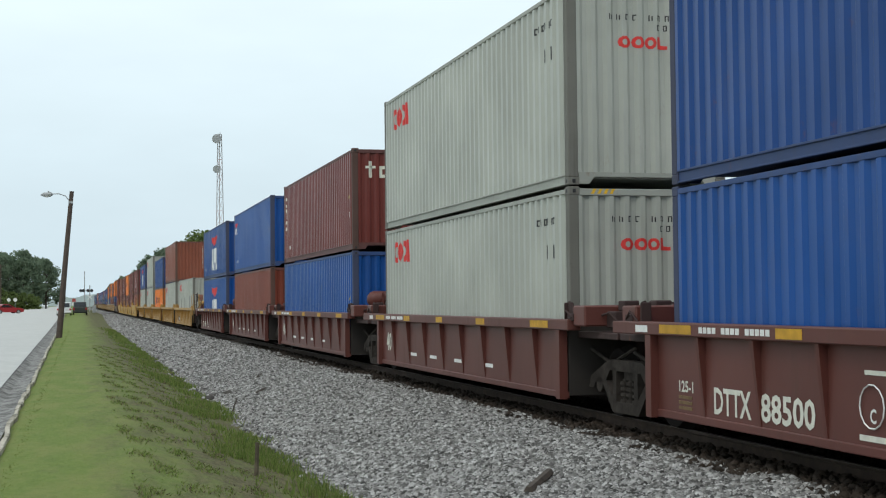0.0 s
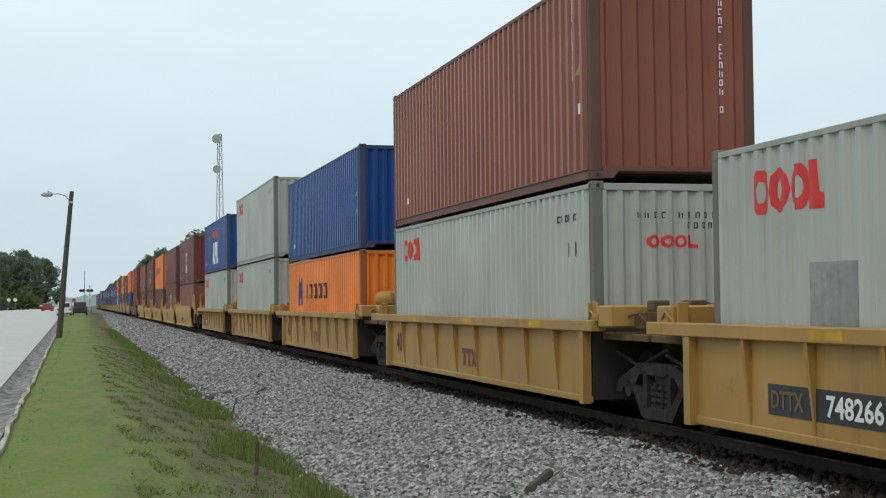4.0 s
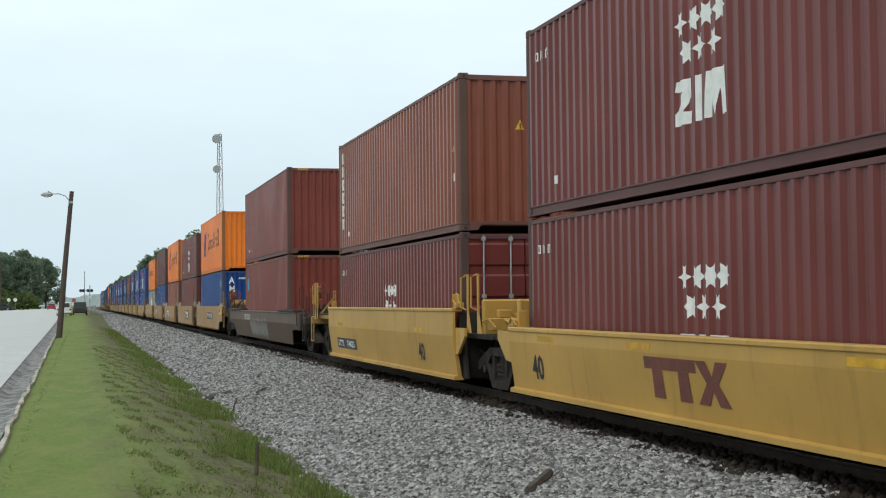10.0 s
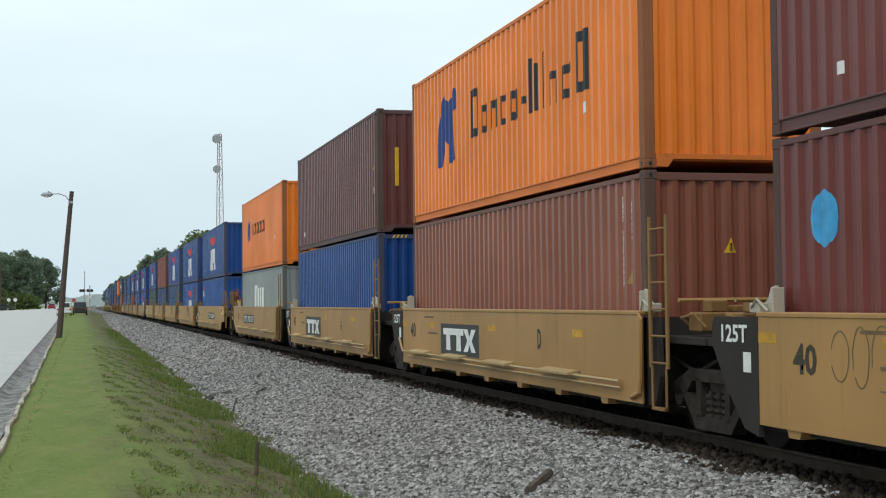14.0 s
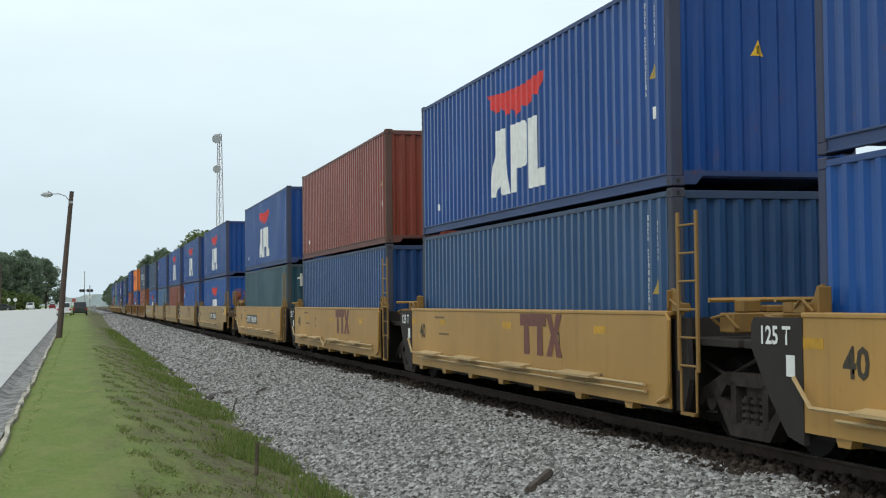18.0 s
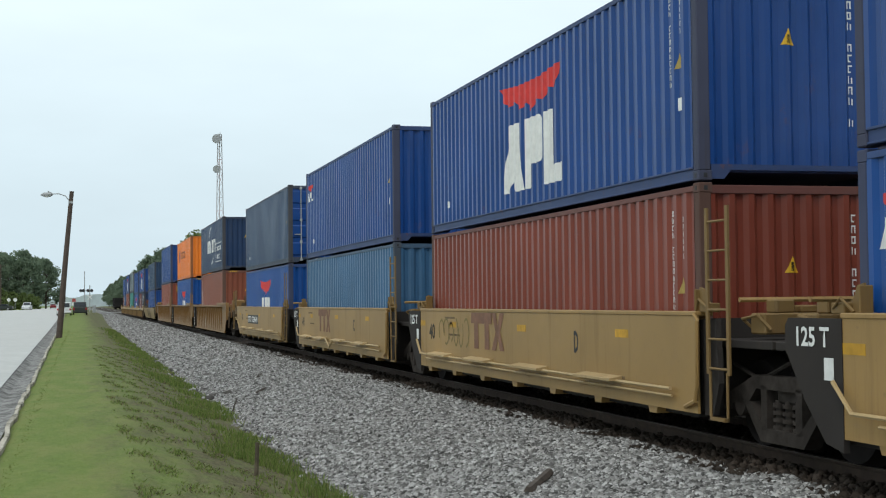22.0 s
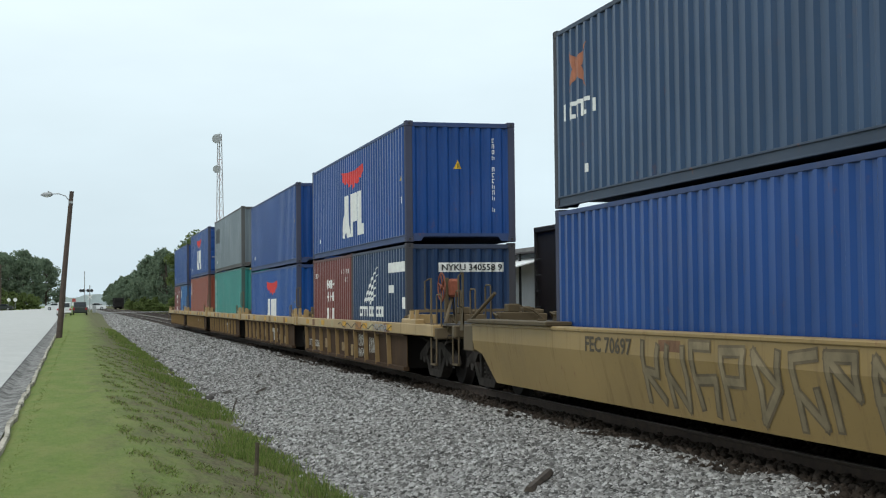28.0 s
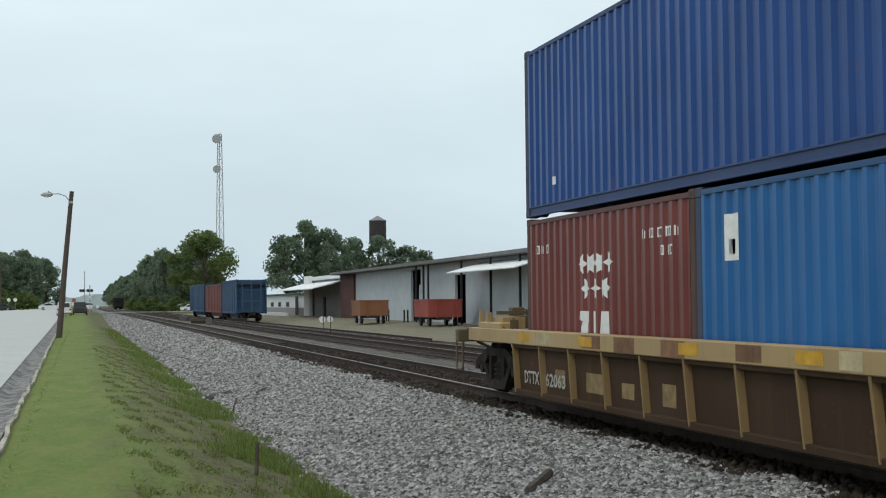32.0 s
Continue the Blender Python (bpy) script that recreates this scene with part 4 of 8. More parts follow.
def end_kit(mat):
    """Shared small fittings of a car's ends in one paint."""
    key = ("kit", mat.name)
    if key not in CAR_KEEP:
        k = {}
        g = bmesh.new()
        prism(g, [(0, 0), (0.40, 0), (0.16, 0.14), (0.10, 0.25), (0, 0.27)], "x", -0.015, 0.015)
        boxm(g, -0.07, 0.07, -0.025, 0.0, -0.08, 0.25, 0.01)
        boxm(g, -0.10, 0.04, 0.18, 0.40, 0.0, 0.10, 0.01)
        tube(g, [(-0.08, 0.05, 0.02), (-0.12, 0.2, 0.14), (-0.10, 0.36, 0.05)], 0.014, 6)
        k["guide_post"] = mesh_of("guide_post", g, mat)
        g = boxm(bmesh.new(), -0.012, 0.012, 0.0, 0.075, -0.1, 0.92)
        prism(g, [(0.0, -0.1), (0.22, -0.1), (0.075, 0.22), (0.0, 0.22)], "x", -0.012, 0.012)
        tube(g, [(-0.02, 0.01, 0.30), (-0.10, -0.05, 0.34), (-0.10, -0.05, 0.86), (-0.02, 0.03, 0.91)], 0.017, 6)
        k["rail_post"] = mesh_of("rail_post", g, mat)
        g = tube(bmesh.new(), [(0, -0.20, 0.5), (0, -0.20, 0.03), (0, -0.17, 0), (0, 0.17, 0), (0, 0.20, 0.03), (0, 0.20, 0.5)], 0.017, 6)
        boxm(g, -0.03, 0.03, -0.17, 0.17, -0.012, 0.02)
        k["stirrup"] = mesh_of("stirrup", g, mat)
        g = tube(bmesh.new(), [(0, -0.17, 0), (0, -0.17, 0.56), (0, -0.13, 0.60), (0, 0.13, 0.60), (0, 0.17, 0.56), (0, 0.17, 0)], 0.016, 6)
        k["grab_rail"] = mesh_of("grab_rail", g, mat)
        g = bmesh.new()
        for q in (-0.24, 0.24):
            boxm(g, -0.012, 0.012, q - 0.03, q + 0.03, 0, 1.76)
        k["ladder"] = mesh_of("ladder", g, mat)
        k["rung"] = mesh_of("rung", tube(bmesh.new(), [(0, -0.24, 0), (0, 0.24, 0)], 0.014, 6), mat)
        g = boxm(bmesh.new(), -0.35, 0.35, -0.16, 0.16, 0, 0.22, 0.015)
        boxm(g, -0.20, 0.02, -0.10, 0.12, 0.22, 0.36, 0.015)
        boxm(g, 0.10, 0.30, -0.08, 0.10, 0.22, 0.30, 0.015)
        tube(g, [(-0.30, -0.18, 0.05), (-0.42, -0.20, 0.16), (-0.40, 0.1, 0.20), (-0.30, 0.2, 0.05)], 0.018, 6)
        tube(g, [(0.0, -0.12, 0.33), (0.2, -0.24, 0.25), (0.5, -0.22, 0.02)], 0.014, 6)
        k["valve_box"] = mesh_of("valve_box", g, mat)
        CAR_KEEP[key] = k
    return CAR_KEEP[key]


def platform(car, mat, y0, y1, z, half=1.36):
    """Centre sill with cross members and a thin deck."""
    ob = part("centre_sill", boxm(bmesh.new(), -0.36, 0.36, y0, y1, z - 0.62, z - 0.06, 0.02), mat, car)
    part("end_platform", boxm(bmesh.new(), -half, half, y0, y1, z - 0.09, z, 0.01), mat, car)
    hose = tube(bmesh.new(), [(-half + 0.25, y0, z - 0.2), (-half + 0.15, y0 * 0.6 + y1 * 0.4, z - 0.42), (-half + 0.2, y1, z - 0.25)], 0.025, 6)
    part("brake_pipe", hose, STEEL_DARK, car)
    return ob


def air_tank(car, mat, y, z, k=1.0):
    bm = tube(bmesh.new(), [(-0.98, y, z), (-0.96, y, z), (-0.90, y, z), (-0.82, y, z), (0.30, y, z), (0.38, y, z), (0.44, y, z)], [k * r for r in (0.03, 0.09, 0.15, 0.175, 0.175, 0.15, 0.06)], 20)
    t = part("air_tank", bm, mat, car)
    for q in (-0.62, 0.12):
        sd = boxm(bmesh.new(), q - 0.03, q + 0.03, y - 0.23, y - 0.19, z - 0.34, z + 0.16)
        boxm(sd, q - 0.03, q + 0.03, y + 0.19, y + 0.23, z - 0.34, z + 0.10)
        boxm(sd, q - 0.04, q + 0.04, y - 0.23, y + 0.23, z - 0.34, z - 0.16)
        part("tank_saddle", sd, mat, t)


def brake_stand(car, mat, y, z, style):
    """Hand brake: a post with its gear housing and a spoked wheel."""
    RUSTY = plain("rusty_brake_gear", (0.24, 0.072, 0.04), 0.85, var=0.4, scale=7.0)
    p = part("brake_stand", boxm(bmesh.new(), -1.06, -0.98, y - 0.05, y + 0.05, z - 0.15, z + 0.80, 0.01), mat, car)
    part("brake_housing", boxm(bmesh.new(), -1.00, -0.78, y - 0.13, y + 0.13, z + 0.42, z + 0.78, 0.05), RUSTY if style != "rib" else plain("faded_red_housing", (0.27, 0.12, 0.09), 0.8), p, "rusty gear housing")
    bm = bmesh.new()
    n = 20
    side = style in ("rib", "low")

    def at(a, b, c):
        return (-1.12 + c, y + a, z + 0.62 + b) if side else (-0.90 + a, y - 0.2 - c, z + 0.62 + b)
    R = 0.27
    tube(bm, [at(R * math.cos(k * math.tau / n), R * math.sin(k * math.tau / n), 0) for k in range(n + 1)], 0.017, 6)
    for k in range(6):
        a = k * math.tau / 6 + 0.3
        tube(bm, [at(0, 0, 0.02), at(R * math.cos(a), R * math.sin(a), 0)], 0.013, 6)
    tube(bm, [at(0, 0, -0.03), at(0, 0, 0.12)], 0.05, 8)
    part("brake_wheel", bm, BLACK if style == "rib" else RUSTY, p, "round hand brake wheel")
    ch = tube(bmesh.new(), [(-0.9, y, z + 0.42), (-0.86, y + 0.05, z + 0.1), (-0.7, y + 0.1, z - 0.3)], 0.022, 6)
    part("brake_chain", ch, STEEL_DARK, p)


def coupler(car, y, e, reach=1.1):
    bm = bmesh.new()
    boxm(bm, -0.13, 0.13, *sorted((y, y + e * (reach - 0.25))), 0.72, 0.98, 0.02)
    prism(bm, [(-0.2, y + e * (reach - 0.3)), (0.2, y + e * (reach - 0.3)), (0.26, y + e * reach), (0.05, y + e * (reach + 0.05)), (-0.02, y + e * (reach - 0.1)), (-0.2, y + e * (reach - 0.05))], "z", 0.68, 1.02)
    part("coupler", bm, STEEL_DARK, car)
    lever = tube(bmesh.new(), [(-1.3, y + e * 0.06, 0.78), (-1.25, y + e * 0.10, 0.95), (-0.5, y + e * 0.12, 0.98), (-0.15, y + e * 0.35, 1.05)], 0.016, 6)
    part("uncoupling_lever", lever, STEEL_DARK, car)
    h = tube(bmesh.new(), [(-0.35, y, 0.75), (-0.36, y + e * 0.2, 0.5), (-0.3, y + e * 0.45, 0.36), (-0.22, y + e * reach, 0.42)], 0.03, 6)
    part("air_hose", h, plain("black_rubber", (0.015, 0.015, 0.016), 0.7), car)


def folded_side(car, name, hi, lo, s, XO, fold, slope, mat):
    """A side of two flat pieces: the lower one leans in below the fold."""
    bm = bmesh.new()
    for o in (hi, lo):
        prism(bm, o, "x", *sorted((s * XO, s * (XO - 0.03))))
    for v in bm.verts:
        if v.co.z < fold:
            v.co.x -= s * slope * (fold - v.co.z)
    return part(name, bm, mat, car)


# how far past the container the side sheet and the top chord go: (front sheet, front chord, rear sheet, rear chord), inside a set and at its ends
REACH = {"rib": ((0.25, 0.62, 0.25, 1.25), (0.88, 2.62, -0.24, 2.0)), "low": ((0.45, 1.16, -0.1, 1.17), (0.67, 3.3, 0.05, 2.4)), "tall": ((2.87, 2.9, 2.14, 2.7), (4.13, 4.15, 3.9, 3.95)),
         "maxi": ((0.35, 0.35, 0.2, 0.2), (0.5, 0.6, 0.2, 0.3)), "smooth": ((0.46, 0.46, -0.16, -0.14), (2.42, 2.42, 0.95, 0.95)), "deep": ((3.5, 3.5, 3.5, 3.5), (3.5, 3.5, 3.5, 3.5))}
END_AT = {"rib": (2.0, 3.35, 0.68), "low": (2.0, 3.4, 0.6), "maxi": (2.0, 3.35, 0.68), "smooth": (2.05, 3.15, 0.65), "tall": (3.7, 5.2, 0.8), "deep": (3.95, 5.0, 0.7)}


def well_car(kind, colour, first, last, pitch):
    """One platform of a well car, centred on its container; first / last: it is an end of its set. Toward -y is its front."""
    rgb, dirt, rust = CAR_PAINT[colour]
    mat = paint(colour + "_car_paint", rgb, 0.5, dirt, (0.12, 0.078, 0.042) if colour not in ("umber", "maroon") else (0.085, 0.062, 0.046), rust=rust)
    # Ends: darkened copy of the car paint, gap shade and grime in one colour.
    ends = paint(colour + "_shaded_soiled_ends", tuple((0.28 if kind != "maxi" else 0.75) * c + 0.016 for c in rgb), 0.8, 0.8 if kind != "maxi" else 0.4, (0.032, 0.025, 0.02), rust=0.6)
    # Near-black paint for well floor, bulkheads, joint platforms, skirts and stencil panels.
    near_black = paint("near_black_car_paint", CAR_PAINT["near_black"][0], 0.85, 0.5, (0.07, 0.055, 0.043), spec=0.12)
    car = new("well_car")
    C = 6.096
    T = Matrix.Translation
    half = pitch / 2
    top, ch, bot, nrib = {"rib": (1.33, 0.15, 0.27, 11), "low": (1.15, 0.22, 0.20, 10), "tall": (1.50, 0.07, 0.25, 15), "maxi": (1.19, 0.07, 0.22, 0), "smooth": (1.46, 0.05, 0.36, 0), "deep": (1.25, 0.06, 0.26, 0)}[kind]
    if kind == "maxi" and (first or last):
        top = 1.47
    if colour == "mustard":
        top = 1.17
    sf, cf, sr, cr = [REACH[kind][f][i] for i, f in enumerate((first, first, last, last))]
    inset = kind == "rib" and not first and not last
    rear, front, crear, cfront = C + sr - (0.50 if inset else 0.0), -C - sf, C + cr, -C - cf
    XO = 1.49
    STAIN = paint("brown_stained_sheet", (0.058, 0.036, 0.023), 0.92, 0.8, (0.12, 0.07, 0.03), rust=0.6, spec=0.06)
    for s in (-1, 1):
        if kind in ("rib", "low", "tall"):
            f0, r0 = front, rear
            o = [(f0, bot), (r0, bot), (r0, top - ch), (f0, top - ch)]
            if kind == "tall" and first:
                o = [(f0 + 1.65, bot)] + o[1:3] + [(f0, top - ch), (f0, 0.86), (f0 + 0.9, 0.82), (f0 + 1.15, 0.74), (f0 + 1.35, 0.55)]
            if kind == "tall" and last:
                o = o[:1] + [(r0 - 1.65, bot), (r0 - 1.35, 0.55), (r0 - 1.15, 0.74), (r0 - 0.9, 0.82), (r0, 0.86), (r0, top - ch)] + o[3:] if not first else [(f0 + 1.65, bot), (r0, bot), (r0, top - ch), (f0, top - ch), (f0, 0.86)]
            sheet_side(car, "side_sheet", o, s, XO - 0.11, 0.02, STAIN if kind == "low" else mat)
            part("top_chord", boxm(bmesh.new(), *sorted((s * XO, s * (XO - 0.20))), cfront, crear, top - ch, top, 0.012), mat, car)
            b0, b1 = (front + 1.65 if kind == "tall" and first else front), (rear - 1.65 if kind == "tall" and last else rear)
            part("bottom_sill", boxm(bmesh.new(), *sorted((s * (XO - (0.03 if kind == "low" else 0.085)), s * (XO - 0.16))), b0, b1, bot - 0.04, bot + 0.05, 0.01), STAIN if kind == "low" else mat, car)
            rib = bmesh.new()
            if kind == "low":
                prism(rib, [(-0.045, bot), (-0.015, bot), (0.125, top - ch), (0.075, top - ch)], "x", *sorted((s * (XO - 0.02), s * (XO - 0.11))))
            else:
                lo_w, hi_w = (0.018, 0.034) if kind == "rib" else (0.028, 0.045)
                prism(rib, [(-lo_w, bot + 0.04), (lo_w, bot + 0.04), (hi_w, top - ch), (-hi_w, top - ch)], "x", *sorted((s * (XO - 0.015), s * (XO - 0.115))))
                for v in rib.verts:  # gussets run out towards the sill
                    if v.co.z < 0.6 and abs(v.co.x) > XO - 0.06:
                        v.co.x = s * (XO - 0.102)
            rib = mesh_of("side_rib", rib, mat if kind != "low" else paint("soiled_straw_rib", (0.25, 0.165, 0.075), 0.8, 0.9, (0.07, 0.045, 0.025), rust=0.8, spec=0.15))
            for k in range(nrib):
                yy = C - 0.29 - 1.362 * k if inset else C + 0.12 - 1.265 * k if kind == "rib" else C - 1.36 - 1.25 * (k - 1) if kind == "low" else C + 1.2 - 1.04 * k
                if front < yy < rear + 0.1 and not (kind == "tall" and not last and yy > C + 1.1):
                    share("side_rib", rib, car, T((0, yy, 0)))
            if kind == "low":
                part("ledge", boxm(bmesh.new(), *sorted((s * (XO - 0.03), s * (XO - 0.13))), front, rear, top - ch - 0.05, top - ch + 0.004), STAIN, car)
            if kind == "tall":
                for dz in (0.10, 0.16):
                    part("pipe", tube(bmesh.new(), [(s * (XO - 0.10), front + 0.2, top - ch - dz), (s * (XO - 0.10), rear - 0.2, top - ch - dz)], 0.018, 6), mat, car)
                for y0, y1, up in ((cfront + 0.05, -C - 0.0 + 0.28, 0.13), (C - 0.1, crear - 0.05, 0.05)):
                    part("raised_chord", boxm(bmesh.new(), *sorted((s * (XO + 0.01), s * (XO - 0.16))), y0, y1, top, top + up, 0.02), mat if up > 0.1 else ends, car)
                if not last and s < 0:
                    part("stencil_panel", boxm(bmesh.new(), -XO + 0.008, -XO + 0.10, C + 1.28, C + 2.13, bot + 0.02, top - ch - 0.02), near_black, car, "black stencil panel")
        elif kind == "maxi":
            o = [(XO - 0.05, top - 0.07), (XO, top - 0.07), (XO, 0.97), (XO - 0.09, bot + 0.05), (XO - 0.02, bot + 0.03), (XO - 0.02, bot - 0.03), (XO - 0.20, bot - 0.03), (XO - 0.16, bot + 0.05), (XO - 0.05, 0.97)]
            part("side_sheet", prism(bmesh.new(), [(s * a, b) for a, b in o], "y", front, rear), mat, car)
            part("top_chord", boxm(bmesh.new(), *sorted((s * (XO + 0.02), s * (XO - 0.18))), front, rear, top - 0.07, top, 0.015), mat, car)
        elif kind == "smooth":
            o = []
            o += [(front, 0.75), (front + 1.2, 0.73), (front + 1.6, bot)] if first else [(front, bot)]
            o += [(rear - 0.87, bot), (rear - 0.45, 0.73), (rear, 0.75)] if last else [(rear, bot)]
            sheet_side(car, "side_sheet", o + [(rear, top - ch), (front, top - ch)], s, XO, 0.03, mat)
            part("top_chord", boxm(bmesh.new(), *sorted((s * (XO + 0.012), s * (XO - 0.2))), cfront, crear, top - ch, top, 0.01), mat, car)
            tab = mesh_of("drain_tab", prism(bmesh.new(), [(-0.14, bot + 0.01), (0.14, bot + 0.01), (0.10, bot - 0.08), (-0.10, bot - 0.08)], "x", *sorted((s * (XO - 0.02), s * (XO - 0.25)))), mat)
            for k in range(7):
                share("drain_tab", tab, car, T((0, -C + 0.8 + (2 * C - 1.6) * k / 6, 0)))
        else:
            lo = 1.92 if colour == "umber" else 2.6
            folded_side(car, "side_sheet", [(front, 0.93), (rear, 0.93), (rear, top), (front, top)],
                        [(-C - lo, bot), (C + lo, bot), (C + lo + 0.5, 0.72), (rear, 0.78), (rear, 0.93), (front, 0.93), (front, 0.78), (-C - lo - 0.5, 0.72)], s, XO, 0.93, 0.22, mat)
            part("top_chord", boxm(bmesh.new(), *sorted((s * (XO + 0.02), s * (XO - 0.2))), front, rear, top, top + 0.06, 0.015), mat, car)
            for y0, y1 in ((front, -C + 0.05), (C - 0.6, rear)):
                part("end_ledge", boxm(bmesh.new(), *sorted((s * (XO + 0.10), s * (XO - 0.3))), y0, y1, top + 0.06, top + 0.12, 0.01), ends, car)
    # well floor and ends
    part("well_floor", boxm(bmesh.new(), *((-1.36, 1.36) if kind not in ("maxi", "deep") else (-1.22, 1.22)), -C - 0.2, C + 0.2, bot + 0.01, 0.30), near_black, car)
    for e in (-1, 1):
        a, b = sorted((e * (C + 0.20), e * (C + 0.26)))
        part("bulkhead", boxm(bmesh.new(), -1.34, 1.34, a, b, bot, top - 0.08), near_black, car)
    kit, dk, cream = end_kit(mat), end_kit(ends), end_kit(paint("cream_guide_paint", (0.46, 0.42, 0.34), 0.6, 0.5, rust=0.4)) if colour == "tan" else None
    if kind == "smooth":
        kit = end_kit(paint(colour + "_grimy_fittings", tuple(0.62 * c for c in rgb), 0.65, 0.7, rust=0.4))
    for e, ending in ((-1, first), (1, last)):
        at_truck, at_edge, reach = END_AT[kind] if kind != "smooth" or e < 0 else (1.65, 2.85, 0.85)
        yj = e * half
        F = Matrix.Diagonal((1, e, 1, 1))

        def put(name, d, x, z, dark=False, near=True):
            """A fitting d past the container on the near side, and on the far side unless near."""
            for s in (-1,) if near else (-1, 1):
                ob = share(name, (cream if name == "guide_post" and colour == "tan" else dk if dark else kit)[name], car, T((s * x, e * (C + d), z)) @ F @ Matrix.Diagonal((-s, 1, 1, 1)))
                if name == "ladder":
                    for n in range(6):
                        share("rung", (dk if dark else kit)["rung"], ob, T((0, 0, 0.06 + 0.31 * n)))
        if ending:
            end_y = e * (C + at_edge)
            y0, y1 = sorted((e * (C + 0.26), end_y))
            zp = {"rib": 1.22, "low": 1.12, "maxi": 1.22, "smooth": 1.22, "tall": 1.22, "deep": 1.18}[kind]
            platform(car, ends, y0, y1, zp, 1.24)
            truck(car, e * (C + at_truck))
            coupler(car, end_y, e, reach)
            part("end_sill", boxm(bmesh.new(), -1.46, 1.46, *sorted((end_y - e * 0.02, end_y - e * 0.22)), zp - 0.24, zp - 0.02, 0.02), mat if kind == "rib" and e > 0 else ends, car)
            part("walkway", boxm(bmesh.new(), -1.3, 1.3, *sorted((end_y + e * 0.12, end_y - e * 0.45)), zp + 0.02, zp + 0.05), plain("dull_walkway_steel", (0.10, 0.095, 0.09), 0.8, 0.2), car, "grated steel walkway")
            put("stirrup", at_edge - 0.24, 1.44, zp - 0.72, kind != "smooth", False)
            bare = kind == "low" and e > 0
            if not bare:
                put("rail_post", at_edge - 0.62, 1.40, zp, kind == "rib" and e > 0 or kind in ("deep", "low"), False) if kind != "tall" else put("grab_rail", 4.75, 1.44, 0.98, False, False)
            if not bare:
                put("grab_rail", at_edge - 0.15, 1.36, zp if kind != "tall" else 0.95, kind != "tall", False)
            if not bare:
                put("grab_rail", at_edge + 0.05, 0.75, zp + 0.1, True)
            put("valve_box", at_edge - 1.05, 0.55, zp, True)
            put("valve_box", at_edge - 0.75, -0.6, zp, True)
            put("guide_post", 0.42, 1.30, top - 0.10, kind in ("deep", "low", "smooth"), False) if kind != "tall" else None
            if kind in ("smooth", "maxi"):
                put("rail_post", at_edge - 0.95, 1.40, zp)
            if e < 0 and kind != "tall" and colour != "mustard":
                brake_stand(car, mat if kind in ("rib", "maxi") else ends, e * (C + (at_edge - 0.85 if kind != "rib" else 2.1)), zp + 0.13, kind)
            if kind in ("smooth", "tall") or kind == "rib" and (e < 0 or colour == "yellow"):
                air_tank(car, mat, e * (C + (4.35 if kind == "tall" else 1.85 if e > 0 else 1.35)), zp + (0.36 if kind != "tall" else 0.22))
            strut = tube(bmesh.new(), [(-1.2, e * (C + at_edge - 0.3), zp + 0.05), (-0.9, e * (C + at_edge - 0.9), zp + 0.55)], 0.03, 6)
            if not bare:
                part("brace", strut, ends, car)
            if kind == "rib" and e > 0:
                side_plate = boxm(bmesh.new(), -XO + 0.01, -XO + 0.06, C + 1.6, C + 2.0, 0.91, top - ch)
                part("end_plate", side_plate, mat, car)
            if kind == "rib" and e < 0:
                part("end_plate", boxm(bmesh.new(), -XO + 0.01, -XO + 0.12, -C - 2.1, -C - 1.68, 0.90, top - ch), mat, car)
            if kind == "smooth" and e < 0:
                sp = part("side_square", boxm(bmesh.new(), -XO - 0.012, -XO + 0.004, *sorted((e * (C + 1.88), e * (C + 2.36))), 1.08, 1.40), YELLOW, car, "yellow reflective square")
                sb = boxm(bmesh.new(), -XO - 0.006, -XO + 0.004, *sorted((e * (C + 1.22), e * (C + 1.58))), 1.09, 1.38)
                ph = part("placard", sb, WHITE, car, "white framed placard")
                part("placard_print", boxm(bmesh.new(), -XO - 0.010, -XO - 0.004, *sorted((e * (C + 1.26), e * (C + 1.54))), 1.15, 1.35), GREY_PANEL, ph)
            if kind == "low":
                hood = boxm(bmesh.new(), -XO + 0.01, -XO + 0.20, *sorted((e * (C + 0.6), e * (C + 1.84))), top - 0.23, top + 0.10, 0.02)
                boxm(hood, -XO + 0.02, -XO + 0.09, *sorted((e * (C + 1.3), e * (C + 1.38))), top, top + 0.26)
                boxm(hood, -XO + 0.02, -XO + 0.09, *sorted((e * (C + 1.74), e * (C + 1.82))), top, top + 0.28)
                boxm(hood, -XO + 0.12, -XO + 0.5, *sorted((e * (C + 0.8), e * (C + 1.7))), top, top + 0.18)
                part("end_casting", hood, mat, car)
                part("cross_rail", boxm(bmesh.new(), -XO + 0.1, XO - 0.1, *sorted((e * (C + 1.0), e * (C + 1.08))), top + 0.22, top + 0.28), ends, car)
            if kind == "tall":
                post = boxm(bmesh.new(), -XO - 0.005, -XO + 0.14, *sorted((e * (C + sf - 0.12) if e < 0 else C + sr - 0.12, e * (C + sf + 0.06) if e < 0 else C + sr + 0.06)), 0.84, top + 0.02, 0.02)
                part("end_post", post, mat, car)
                part("end_casting", boxm(bmesh.new(), -1.3, 1.3, *sorted((e * (C + 4.9), e * (C + 5.1))), 1.2, 1.74, 0.04), mat, car)
            if kind == "deep":
                part("side_hood", boxm(bmesh.new(), -XO + 0.02, XO - 0.02, *sorted((e * (C + 3.55), e * (C + 4.15))), 0.74, top + 0.02, 0.02), ends, car)
        else:
            zp = {"rib": 1.24, "low": 1.12, "maxi": 1.10, "smooth": 1.24, "tall": 1.24, "deep": 1.2}[kind]
            y0, y1 = sorted((e * (C + 0.26), yj - e * 0.06))
